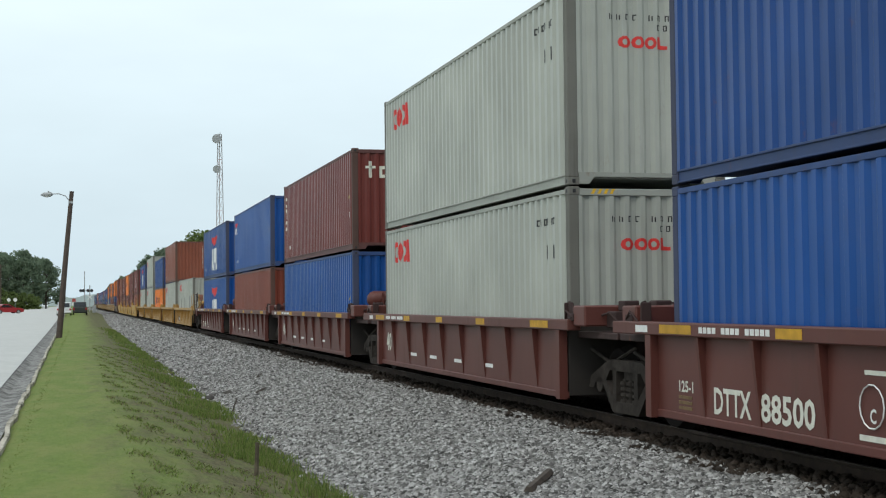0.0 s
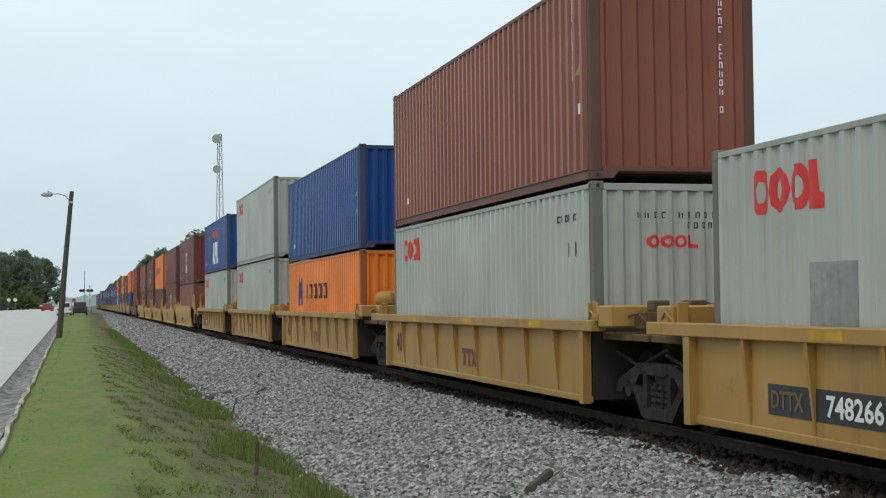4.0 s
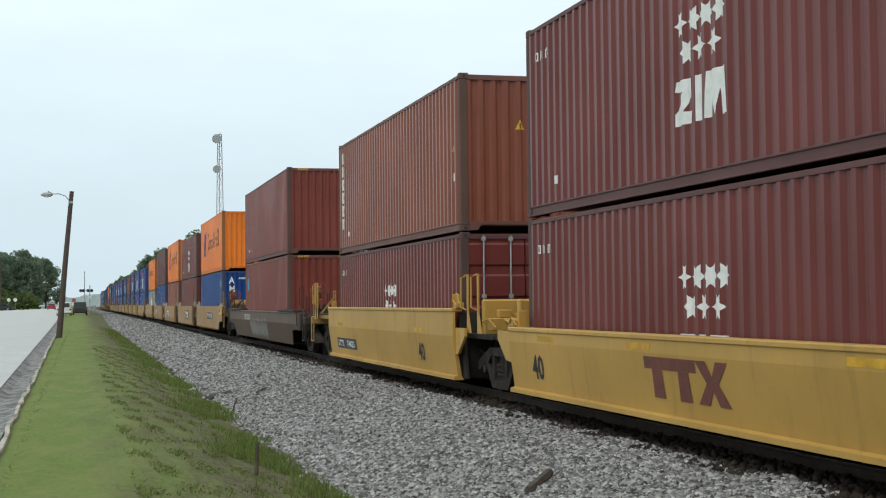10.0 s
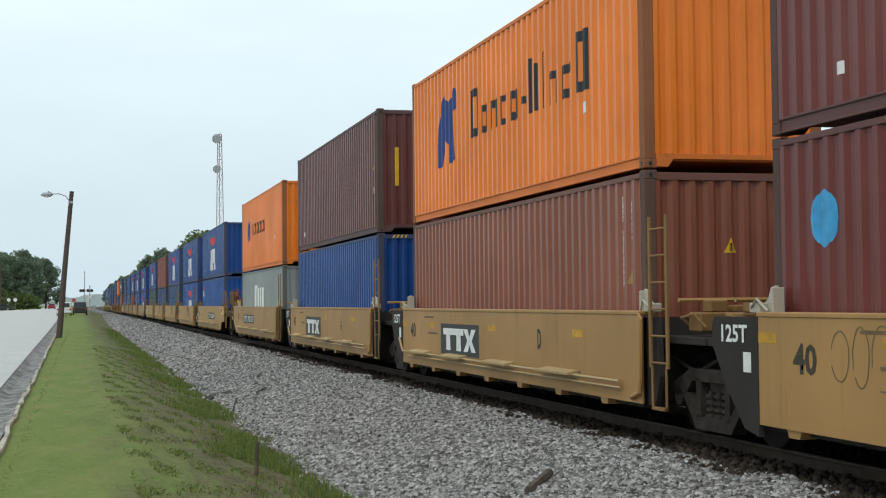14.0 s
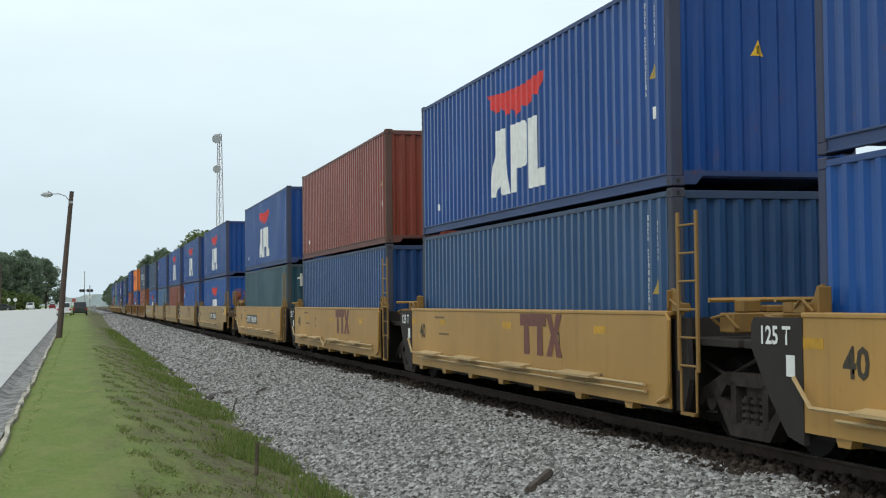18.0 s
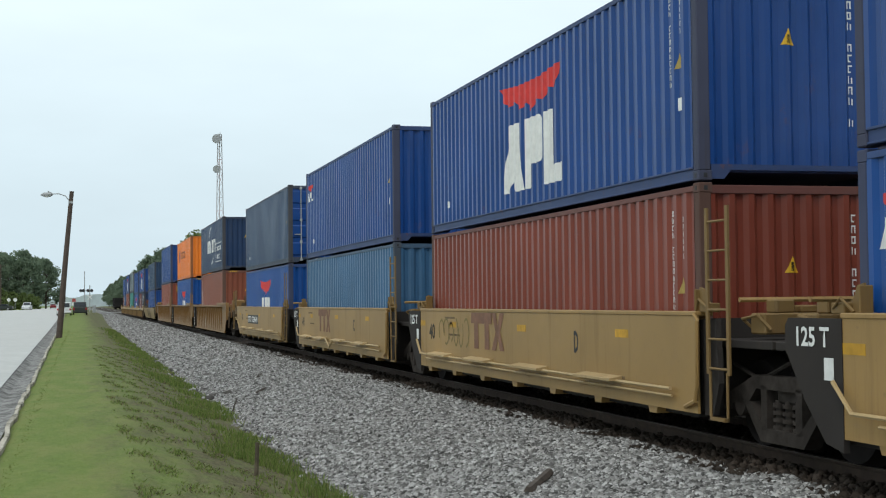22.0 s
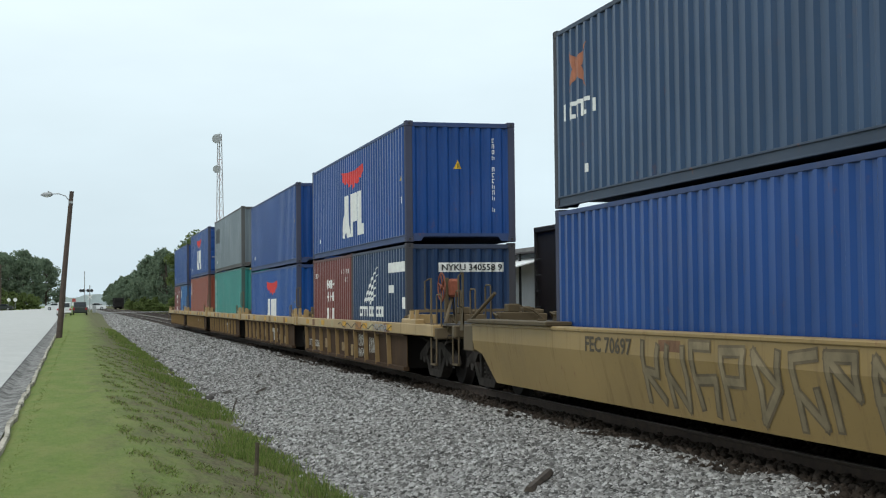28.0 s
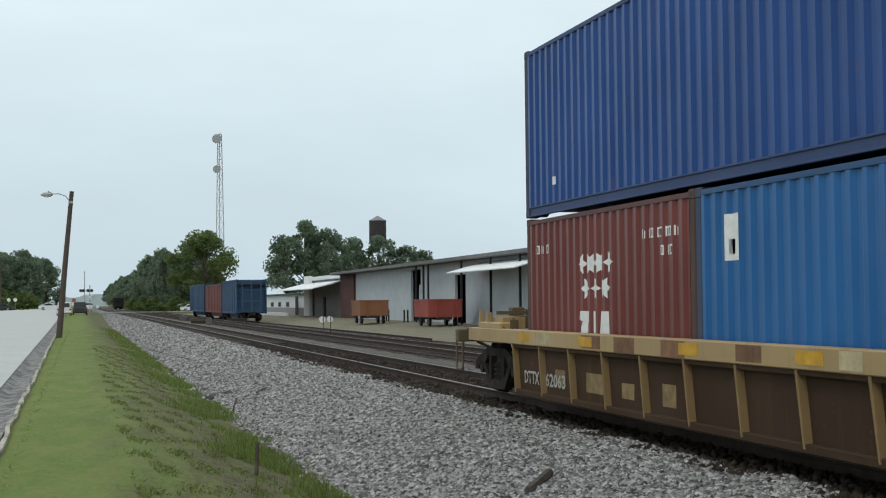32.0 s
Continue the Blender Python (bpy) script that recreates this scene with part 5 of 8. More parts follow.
            platform(car, near_black if kind in ("smooth", "maxi") else ends, y0, y1, zp - 0.08, 1.20)
            if e > 0:
                truck(car, yj)
            put("valve_box", half - C - 0.55, 0.75, zp - 0.02, kind in ("rib", "low"))
            put("valve_box", half - C - 0.45, -0.55, zp - 0.08, True)
            if kind == "maxi":
                put("guide_post", 0.05 if e < 0 else -0.05, 1.34, top, False, False)
                plate = prism(bmesh.new(), [(e * (C + 0.2), 0.64), (e * (C + 0.5), 0.66), (e * (C + 0.95), 0.98), (e * (C + 0.95), 1.12), (e * (C + 0.2), 1.12)], "x", -1.44, -1.39)
                part("end_plate", plate, mat, car)
                part("end_plate", boxm(bmesh.new(), -1.1, 1.1, *sorted((e * (C + 0.85), e * (C + 1.0))), 0.95, 1.62, 0.03), mat, car)
                if e < 0:
                    for d in (0.80, 1.45):
                        put("rail_post", d, 1.34, 1.14)
                part("end_skirt", prism(bmesh.new(), [(e * (C + 0.1), 0.22), (e * (C + 0.55), 0.22), (e * (C + 0.35), 1.10), (e * (C + 0.1), 1.10)], "x", -1.30, -1.24), near_black, car, "near-black end skirt")
            elif kind == "smooth":
                if e > 0:
                    sk = prism(bmesh.new(), [(C - 0.16, 0.24), (C + 0.14, 0.30), (C + 0.50, 0.66), (C + 0.80, 1.06), (C + 0.84, 1.10), (C + 0.84, 1.34), (C + 0.78, 1.41), (C - 0.16, 1.41)], "x", -1.50, -1.44)
                    sk = part("end_skirt", sk, near_black, car, "near-black end skirt")
                    part("small_notice", boxm(bmesh.new(), -1.504, -1.49, C - 0.02, C + 0.14, 0.86, 1.06), WHITE, sk)
                    put("guide_post", -0.32, 1.36, top - 0.01)
                else:
                    # Dark plate in place of the pipes and clutter at this end.
                    sk = prism(bmesh.new(), [(-C - 0.44, 0.34), (-C - 0.66, 0.36), (-C - 0.80, 0.70), (-C - 0.74, 1.38), (-C - 0.44, 1.38)], "x", -1.40, -1.34)
                    part("end_skirt", sk, near_black, car, "near-black end skirt")
                    put("ladder", 0.92, 1.46, 0.80)
                    put("stirrup", 0.92, 1.46, 0.33)
                    part("hand_rail", tube(bmesh.new(), [(-1.51, -C - 0.46, 1.43), (-1.53, -C - 0.55, 1.36), (-1.53, -C - 0.55, 0.66), (-1.53, -C - 0.48, 0.50), (-1.52, -C - 0.20, 0.42)], 0.026, 6), mat, car)
                    put("guide_post", 0.30, 1.36, top - 0.01)
                bm = tube(bmesh.new(), [(-1.2, e * (C + 0.9), top + 0.12), (1.2, e * (C + 0.9), top + 0.12)], 0.03, 6)
                part("cross_pipe", bm, mat, car)
            elif kind == "tall":
                put("ladder" if e < 0 else "rail_post", 3.2, 1.46, 0.45 if e < 0 else 1.2)
                post = prism(bmesh.new(), [(e * (C + 3.42), 0.80), (e * (C + 3.80), 0.80), (e * (C + 3.78), 1.20), (e * (C + 3.62), 1.46), (e * (C + 3.40), 1.46)], "x", -1.46, -1.12)
                part("end_casting", post, mat, car)
                part("end_casting", boxm(bmesh.new(), -0.9, 0.9, *sorted((e * (C + 3.2), e * (C + 3.6))), 1.3, 1.58, 0.04), mat, car)
            else:
                put("guide_post", 0.30 if e < 0 else 0.55, 1.34, top - 0.02, kind == "rib" and colour == "maroon", False)
                put("guide_post", 0.95, 0.75, top - 0.05, kind == "low")
                if kind == "low":
                    put("grab_rail", 0.2, 1.45, 0.9, True) if e < 0 else None
                    boxy = boxm(bmesh.new(), -1.47, -1.12, *sorted((e * (C + 0.9), e * (C + 1.42))), 0.90, 1.16, 0.02)
                    prism(boxy, [(e * (C + 1.06), 1.10), (e * (C + 1.24), 1.10), (e * (C + 1.21), 1.42), (e * (C + 1.09), 1.42)], "x", -1.47, -1.40)
                    boxm(boxy, -1.1, 1.1, *sorted((e * (C + 0.92), e * (C + 1.02))), 1.16, 1.24)
                    if e < 0:
                        put("rail_post", 0.62, 1.22, 1.16, True)
                    part("end_casting", boxy, mat, car)
                else:
                    part("end_box", boxm(bmesh.new(), -1.42, -0.6, *sorted((e * (C + 0.66), e * (C + 1.1))), 1.24, 1.52, 0.02), mat, car)
                    part("end_post", boxm(bmesh.new(), -XO + 0.01, -XO + 0.12, *sorted((front, front + 0.16) if e < 0 else (rear, rear - 0.16)), 0.22, top - ch), mat, car)
    return car


def side_text(car, s, u, z, w, h, mat, x=1.5, name="writing"):
    return fit_text(name, s, w, h, mat, car, Matrix.Translation((-x - 0.004, 6.096 - u, z)) @ ON_SIDE)


def side_panel(car, name, u0, u1, z0, z1, mat, x=1.5, d=0.004, label=""):
    ob = part(name, boxm(bmesh.new(), -x - d, -x + 0.004, 6.096 - u1, 6.096 - u0, z0, z1), mat, car, label)
    return ob


def block_logo(car, u0, z0, z1, w, mat, x=1.5, slant=0.0):
    """A barred double stem and an hourglass, as plain blocks."""
    h = z1 - z0
    a = w / 3
    bm = bmesh.new()

    def poly(pts):
        bm.faces.new([bm.verts.new((-x - 0.006, 6.096 - u, z)) for u, z in pts])
    poly([(u0, z0 + h * 0.70), (u0 + a * 1.95, z0 + h * 0.70), (u0 + a * 1.95, z1), (u0, z1)])
    for i in range(2):
        u = u0 + i * a + a * 0.30
        poly([(u - 0.02 * a, z0), (u + a * 0.42, z0), (u + a * 0.38, z0 + h * 0.698), (u, z0 + h * 0.698)])
    u = u0 + 2 * a
    poly([(u - a * 0.05, z0), (u + a * 0.33, z0), (u + a * 0.5, z0 + h * 0.34), (u + a * 0.67, z0), (u + a * 1.05, z0), (u + a * 0.70, z0 + h * 0.5), (u + a * 1.05, z1), (u + a * 0.67, z1), (u + a * 0.5, z0 + h * 0.66), (u + a * 0.33, z1), (u - a * 0.05, z1), (u + a * 0.30, z0 + h * 0.5)])
    return part("block_lettering", bm, mat, car)


def graffiti(car, u0, u1, z0, z1, mat, seed, x=1.5, n=6, wd=0.022, slope=0.0):
    """Looping sprayed strokes that spell nothing."""
    r = random.Random(seed)
    bm = bmesh.new()
    for k in range(n):
        cu = u0 + (u1 - u0) * (k + 0.5) / n
        rx, rz = (u1 - u0) / n * r.uniform(0.35, 0.6), (z1 - z0) / 2 * r.uniform(0.6, 1.0)
        cz, ph, turns = (z0 + z1) / 2, r.uniform(0, 6), r.uniform(0.6, 1.1)
        pts = [(-x - 0.004, 6.096 - (cu + rx * math.cos(ph + math.tau * turns * t / 20) + 0.05 * r.uniform(-1, 1) * rx), cz + rz * math.sin(ph + math.tau * turns * t / 20)) for t in range(21)]
        for p, q in zip(pts, pts[1:]):
            d = Vector((0, q[1] - p[1], q[2] - p[2])).normalized()
            nx = Vector((0, -d.z, d.y)) * wd
            P, Q = Vector(p), Vector(q)
            bm.faces.new([bm.verts.new((v.x + slope * max(0, 0.93 - v.z), v.y, v.z)) for v in (P - nx, Q - nx, Q + nx, P + nx)])
    return part("graffiti", bm, mat, car, "sprayed graffiti strokes")


def scrawl(car, u0, u1, z0, z1, fill, line, seed, x=1.5, n=4, wd=0.05, slope=0.0):
    """Angular sprayed strokes, with a darker outline if line is given, that spell nothing."""
    r = random.Random(seed)
    strokes = []
    w = (u1 - u0) / n
    for k in range(n):
        a = u0 + k * w
        grid = [(a + w * (0.12 + 0.62 * i) + r.uniform(-0.08, 0.08) * w, z0 + (z1 - z0) * j / 2 + r.uniform(-0.05, 0.05) * (z1 - z0)) for j in range(3) for i in range(2)]
        for i, j in [(0, 2), (2, 4)] + r.sample(((1, 3), (3, 5), (4, 5), (2, 3), (0, 3), (3, 4), (1, 2)), 3):
            strokes.append((grid[i], grid[j]))

    def lay(width, mat, lift, label):
        bm = bmesh.new()
        out = bm.verts.layers.float.new("out")
        for k, ((ua, za), (ub, zb)) in enumerate(strokes):
            d = Vector((ub - ua, zb - za)).normalized()
            e = Vector((-d.y, d.x)) * width
            d *= width * 0.8
            pts = ((ua - d.x - e.x, za - d.y - e.y), (ub + d.x - e.x, zb + d.y - e.y), (ub + d.x + e.x, zb + d.y + e.y), (ua - d.x + e.x, za - d.y + e.y))
            vs = [bm.verts.new((0, 6.096 - u, z)) for u, z in pts]
            for v in vs:
                v[out] = 0.0006 * (k % 5)
            bm.faces.new(vs)
        if slope:
            bmesh.ops.bisect_plane(bm, geom=bm.verts[:] + bm.edges[:] + bm.faces[:], plane_co=(0, 0, 0.93), plane_no=(0, 0, 1), dist=1e-5)
        for v in bm.verts:
            v.co.x = -x - lift - v[out] + slope * max(0, 0.93 - v.co.z)
        return part("graffiti", bm, mat, car, label)
    if line:
        lay(wd + 0.028, line, 0.004, "dark sprayed outline strokes")
    return lay(wd, fill, 0.008, "sprayed angular graffiti strokes")


# ---- the train: what stands in it ----
STD, HC = 2.591, 2.896
FLOOR_Z = 0.31
# rear end of each container stack at 0 s; kind of car; paint; first / last of its set; platform length; bottom box, top box: (colour, height, marks)
UNITS = [
    (14.98, "rib", "maroon", 1, 0, 15.75, ("blue", STD, ""), ("deep_blue", STD, "")),
    (30.70, "rib", "maroon", 0, 0, 15.75, ("pale_grey", HC, "rings hazard"), ("pale_grey", HC, "rings")),
    (46.75, "rib", "maroon", 0, 0, 15.75, ("blue", STD, "codes tri"), ("maroon", STD, "tex codes")),
    (62.35, "rib", "maroon", 0, 0, 15.75, ("red", STD, "tri"), ("blue", STD, "eagle_small codes")),
    (78.20, "rib", "maroon", 0, 1, 15.75, ("blue", STD, "eagle codes tri"), ("deep_blue", STD, "eagle codes tri")),
    (98.20, "rib", "yellow", 1, 0, 15.85, ("pale_grey", HC, "rings patches"), None),
    (114.05, "rib", "yellow", 0, 0, 15.85, ("pale_grey", HC, "rings"), ("brown", HC, "endcol codes")),
    (130.05, "rib", "yellow", 0, 0, 15.85, ("orange", STD, "ship_small"), ("deep_blue", STD, "codes")),
    (145.70, "rib", "yellow", 0, 0, 15.85, ("pale_grey", HC, "rings hazard"), ("pale_grey", HC, "rings")),
    (161.95, "rib", "yellow", 0, 1, 15.85, ("pale_grey", HC, "rings hazard"), ("deep_blue", STD, "eagle codes tri")),
    (181.80, "maxi", "golden", 1, 0, 16.0, ("brown", STD, "vert tri endcol"), ("maroon", HC, "stars zim_end codes tri endcol")),
    (197.70, "maxi", "golden", 0, 0, 16.0, ("maroon", HC, "stars zim_end codes tri hazard"), ("maroon", STD, "tex codes")),
    (213.70, "maxi", "golden", 0, 0, 16.0, ("maroon", STD, "tex codes"), ("orange", HC, "ship_small")),
    (229.75, "maxi", "golden", 0, 0, 16.0, ("maroon", STD, "stars zim_end codes"), ("maroon", HC, "stars zim_end codes")),
    (245.82, "maxi", "golden", 0, 1, 16.0, ("maroon", STD, "stars zim_end doors"), ("brown", HC, "vert6 tri codes")),
    (267.50, "deep", "umber", 1, 1, 21.8, ("oxblood", HC, "sticker codes endcol hazard"), ("oxblood", HC, "codes endcol hazard tinybar")),
    (289.42, "smooth", "tan", 1, 0, 15.5, ("deep_blue", HC, "amfu"), ("orange", HC, "ship_big tri endline")),
    (304.77, "smooth", "tan", 0, 0, 15.5, ("maroon", HC, "sticker codes hazard"), ("maroon", STD, "stars zim_end codes")),
    (320.20, "smooth", "tan", 0, 0, 15.5, ("rose_brown", HC, "codes tri"), ("orange", HC, "ship_big")),
    (335.90, "smooth", "tan", 0, 0, 15.5, ("deep_blue", HC, "tri hazard codes"), ("dark_maroon", HC, "endbar codes")),
    (351.55, "smooth", "tan", 0, 1, 15.5, ("warm_grey", STD, "yml"), ("orange", HC, "ship_small")),
    (371.28, "smooth", "khaki", 1, 0, 15.5, ("blue", STD, "eagle_small codes tri endcol"), ("deep_blue", STD, "eagle codes tri endcol")),
    (386.75, "smooth", "khaki", 0, 0, 15.5, ("blue", STD, "eagle codes tri"), ("deep_blue", STD, "eagle codes tri")),
    (402.25, "smooth", "khaki", 0, 0, 15.5, ("slate_blue", STD, "codes"), ("deep_blue", STD, "eagle codes tri")),
    (417.85, "smooth", "khaki", 0, 0, 15.5, ("steel_dark", STD, ""), ("red", STD, "codes")),
    (433.33, "smooth", "khaki", 0, 1, 15.5, ("dark_green", STD, "tex_end"), ("deep_blue", STD, "eagle codes")),
    (453.20, "smooth", "dusty", 1, 0, 15.5, ("blue", STD, "eagle codes endcol"), ("deep_blue", STD, "eagle codes endcol")),
    (468.85, "smooth", "dusty", 0, 0, 15.5, ("blue", STD, "eagle_small codes tri"), ("deep_blue", STD, "eagle codes tri")),
    (484.30, "smooth", "dusty", 0, 0, 15.5, ("red", STD, "codes tri endcol"), ("deep_blue", STD, "eagle codes tri endcol")),
    (499.85, "smooth", "dusty", 0, 0, 15.5, ("steel_blue", STD, "codes tri"), ("deep_blue", STD, "eagle_small codes tri")),
    (515.78, "smooth", "dusty", 0, 1, 15.5, ("blue", STD, "eagle codes tri"), ("slate_deep", STD, "doors codes")),
    (537.70, "tall", "ochre", 1, 0, 19.9, ("brown", HC, "vert tri endcol hazard codes"), ("navy", STD, "swoosh tri endcol")),
    (557.70, "tall", "ochre", 0, 0, 19.9, ("blue", HC, "eagle codes tri endcol hazard"), ("orange", STD, "ship_small tri endline")),
    (577.35, "tall", "ochre", 0, 1, 19.9, ("brick", HC, "tri endlabel codes"), ("deep_blue", HC, "codes")),
    (600.75, "deep", "mustard", 1, 1, 21.8, ("deep_blue", STD, "codes tri endcol"), ("navy_slate", STD, "cross codes tri endcol")),
    (622.45, "low", "straw", 1, 0, 15.6, "pair_a", ("deep_blue", STD, "eagle codes tri endcol")),
    (637.80, "low", "straw", 0, 0, 15.6, ("blue", STD, "eagle codes tri"), ("deep_blue", STD, "codes tri")),
    (653.35, "low", "straw", 0, 0, 15.6, ("teal", HC, "vert8 codes tri hazard"), ("mid_grey", STD, "patch codes")),
    (669.25, "low", "straw", 0, 0, 15.6, ("brick", HC, "codes tri endlabel flag"), ("deep_blue", STD, "eagle codes doors tri")),
    (684.50, "low", "straw", 0, 1, 15.6, "pair_b", ("deep_blue", STD, "doors codes")),
]
COLOURS["oxblood"] = ((0.19, 0.041, 0.027), 0.25, 0.05)
COLOURS["steel_dark"] = ((0.016, 0.052, 0.150), 0.35, 0.1)
COLOURS["slate_deep"] = ((0.030, 0.058, 0.115), 0.35, 0.1)
COLOURS["navy_slate"] = ((0.021, 0.052, 0.112), 0.34, 0.25)
WORDS.update(oxblood="oxblood-red", steel_dark="dull blue", slate_deep="slate-blue", navy_slate="dark navy")


def dress(c, ln, h, colour, marks):
    """Marks of a container, drawn as plain shapes."""
    m = marks.split()
    if "eagle" in m:
        mark_eagle(c, ln, h)
    if "eagle_small" in m:
        mark_eagle_small(c, ln, h)
    if "rings" in m:
        mark_red_rings(c, ln, h)
        decal(c, "small_lettering", letter_bits([(ln - 1.45 + 0.15 * i, h - 0.5) for i in range(6)], 0.07, 0.10, 3) + [rect(ln - 1.0, ln - 0.95, h - 1.0, h - 0.8), rect(ln - 0.7, ln - 0.65, h - 1.0, h - 0.8)], BLACK, ln, h)
    if "ship_big" in m or "ship_small" in m:
        mark_shipping_blue(c, ln, h, "ship_big" in m)
        decal(c, "small_label", [rect(ln - 2.2, ln - 2.0, h * 0.33, h * 0.33 + 0.15)], WHITE, ln, h)
    if "stars" in m:
        mark_stars(c, ln, h)
    if "zim_end" in m and "doors" not in m:
        u, v = 0.75, h - 0.66
        decal(c, "end_lettering", [[(u, v), (u + 0.28, v), (u + 0.30, v + 0.1), (u + 0.24, v + 0.18), (u + 0.31, v + 0.36), (u + 0.02, v + 0.36), (u, v + 0.26), (u + 0.07, v + 0.18)],
                                   rect(u + 0.36, u + 0.48, v, v + 0.36), rect(u + 0.54, u + 0.9, v, v + 0.36)], WHITE, ln, h, "end", "white block shapes")
        decal(c, "end_label", [rect(1.9, 2.14, h - 2.5, h - 2.15)], YELLOW, ln, h, "end")
    if "tex" in m:
        mark_vertical(c, ln, h, 0.3, 3, CREAM, 0.34)
    if "tex" in m or "tex_end" in m:
        u, v = 0.35, h - 0.75
        decal(c, "end_lettering", [rect(u + 0.08, u + 0.17, v, v + 0.42), rect(u, u + 0.26, v + 0.24, v + 0.30)] + letter_bits([(u + 0.36, v), (u + 0.70, v)], 0.27, 0.30, 1), CREAM, ln, h, "end", "cream block shapes")
    if "vert" in m:
        mark_vertical(c, ln, h, 0.64, 6, WHITE, 0.26, h - 0.35)
    if "vert6" in m:
        mark_vertical(c, ln, h, 0.45, 6, CREAM, 0.30, h - 0.25)
    if "vert8" in m:
        decal(c, "side_lettering", [rect(0.30, 0.62, h - 2.5, h - 0.35)], WHITE, ln, h, label="white upright sticker panel")
        decal(c, "sticker_print", letter_bits([(0.36, h - 0.66 - 0.25 * i) for i in range(8)], 0.20, 0.18, 4), paint("teal_container_paint", COLOURS["teal"][0]), ln, h)
    if "amfu" in m:
        for i, ch in enumerate("AMFU"):
            fit_text("writing", ch, 0.26, 0.3, WHITE, c, Matrix.Translation((-W2 + 0.33, -ln / 2 - 0.004, h - 0.62 - 0.42 * i)) @ ON_END)
            fit_text("writing", ch, 0.19, 0.24, WHITE, c, Matrix.Translation((-W2 - 0.002, ln / 2 - 0.36, h - 0.95 - 0.42 * i)) @ ON_SIDE)
        fit_text("writing", "AMFU 860845 4", 1.45, 0.10, WHITE, c, Matrix.Translation((-W2 + 0.78, -ln / 2 - 0.004, h - 0.42)) @ ON_END)
        decal(c, "small_lettering", letter_bits([(ln - 1.15 + 0.13 * i, h - 0.62) for i in range(4)] + [(ln - 1.15 + 0.13 * i, h - 0.80) for i in range(3)], 0.08, 0.12, 7), WHITE, ln, h)
    if "yml" in m:
        decal(c, "block_lettering", [[(4.2, 1.0), (4.6, 1.0), (5.0, 2.0), (4.2, 2.0)], rect(5.2, 5.6, 1.0, 1.9), rect(5.8, 6.2, 1.0, 1.9), rect(6.5, 6.9, 1.0, 1.9)], WHITE, ln, h)
    if "swoosh" in m:
        arc = [(4.85 + 1.25 * q, 1.84 + 0.46 * (1 - (1 - q) ** 2)) for q in [k / 7 for k in range(8)]]
        arc2 = [(6.26 + 1.15 * q, 0.40 + 0.42 * q ** 2) for q in [k / 7 for k in range(8)]]
        for pts in (arc, arc2):
            decal(c, "swoosh", [[a, b, (b[0], b[1] + 0.10), (a[0], a[1] + 0.10)] for a, b in zip(pts, pts[1:])], WHITE, ln, h, label="white curved stroke")
        decal(c, "block_lettering", letter_bits([(3.96 + 0.70 * i + (0.32 if i > 2 else 0), 1.03) for i in range(6)], 0.58, 0.65, 11), WHITE, ln, h, label="white block shapes")
        decal(c, "small_lettering", letter_bits([(8.62 + 0.25 * i, 1.02) for i in range(10)] + [(8.62 + 0.25 * i, 0.60) for i in range(9)], 0.17, 0.22, 12) + [rect(8.45, 11.4, 1.37, 1.41), rect(8.45, 11.4, 0.46, 0.50), rect(8.45, 8.49, 0.50, 1.37), rect(11.36, 11.4, 0.50, 1.37)], WHITE, ln, h)
    if "cross" in m:
        decal(c, "emblem", [[(0.58, 1.62), (0.95, 1.82), (1.34, 1.60), (1.10, 1.92), (1.36, 2.22), (0.95, 2.04), (0.60, 2.20), (0.80, 1.92)]], ORANGE_MARK, ln, h, label="orange four-pointed shape")
        decal(c, "block_lettering", letter_bits([(0.45 + 0.25 * i, 1.22) for i in range(5)], 0.20, 0.24, 15), WHITE, ln, h)
    if "patch" in m:
        decal(c, "worn_patch", [rect(0.75, 2.7, 1.42, 2.12)], plain("painted_over_patch", (0.075, 0.085, 0.09), 0.75), ln, h, label="dark painted-over patch")
    if "patches" in m:
        for u, w, v in ((2.0, 0.85, 1.62), (5.0, 0.8, 1.68), (9.2, 0.85, 1.78)):
            decal(c, "worn_patch", [rect(u, u + w, 1.0, v)], plain("overpainted_grey", (0.28, 0.29, 0.27), 0.75), ln, h, label="greyer painted-over patch")
    if "sticker" in m:
        decal(c, "sticker", [[(0.95 + 0.22 * math.cos(k * math.tau / 14), h - 0.85 + 0.28 * math.sin(k * math.tau / 14)) for k in range(14)]], SKY_STICKER, ln, h, label="round sky-blue sticker")
    if "flag" in m:
        decal(c, "sticker", [rect(0.42, 0.95, h - 1.0, h - 0.3)], WHITE, ln, h)
        decal(c, "sticker_print", [rect(0.48, 0.89, h - 0.88, h - 0.36)], HL_BLUE, ln, h)
    if "codes" in m:
        mark_codes(c, ln, h)
    if "doors" not in m:
        if "tri" in m:
            mark_end_codes(c, ln, h, True, "endcol" in m)
        elif "endcol" in m:
            mark_end_codes(c, ln, h, False, True)
        if "endlabel" in m:
            decal(c, "end_label", [rect(0.44, 0.76, h - 0.66, h - 0.24)], DULL_LABEL, ln, h, "end", "yellow notice label")
            decal(c, "label_print", [rect(0.49, 0.71, h - 0.33 - 0.1 * k, h - 0.30 - 0.1 * k) for k in range(4)], BLACK, ln, h, "end")
        if "endbar" in m:
            decal(c, "end_stripe", [rect(0.42, 0.52, h - 1.8, h - 0.9)], YELLOW, ln, h, "end")
        if "endline" in m:
            decal(c, "end_code_column", [rect(1.95, 2.0, h - 1.5, h - 0.4)], BLACK, ln, h, "end")
    if "hazard" in m:
        mark_hazard(c, ln, h)


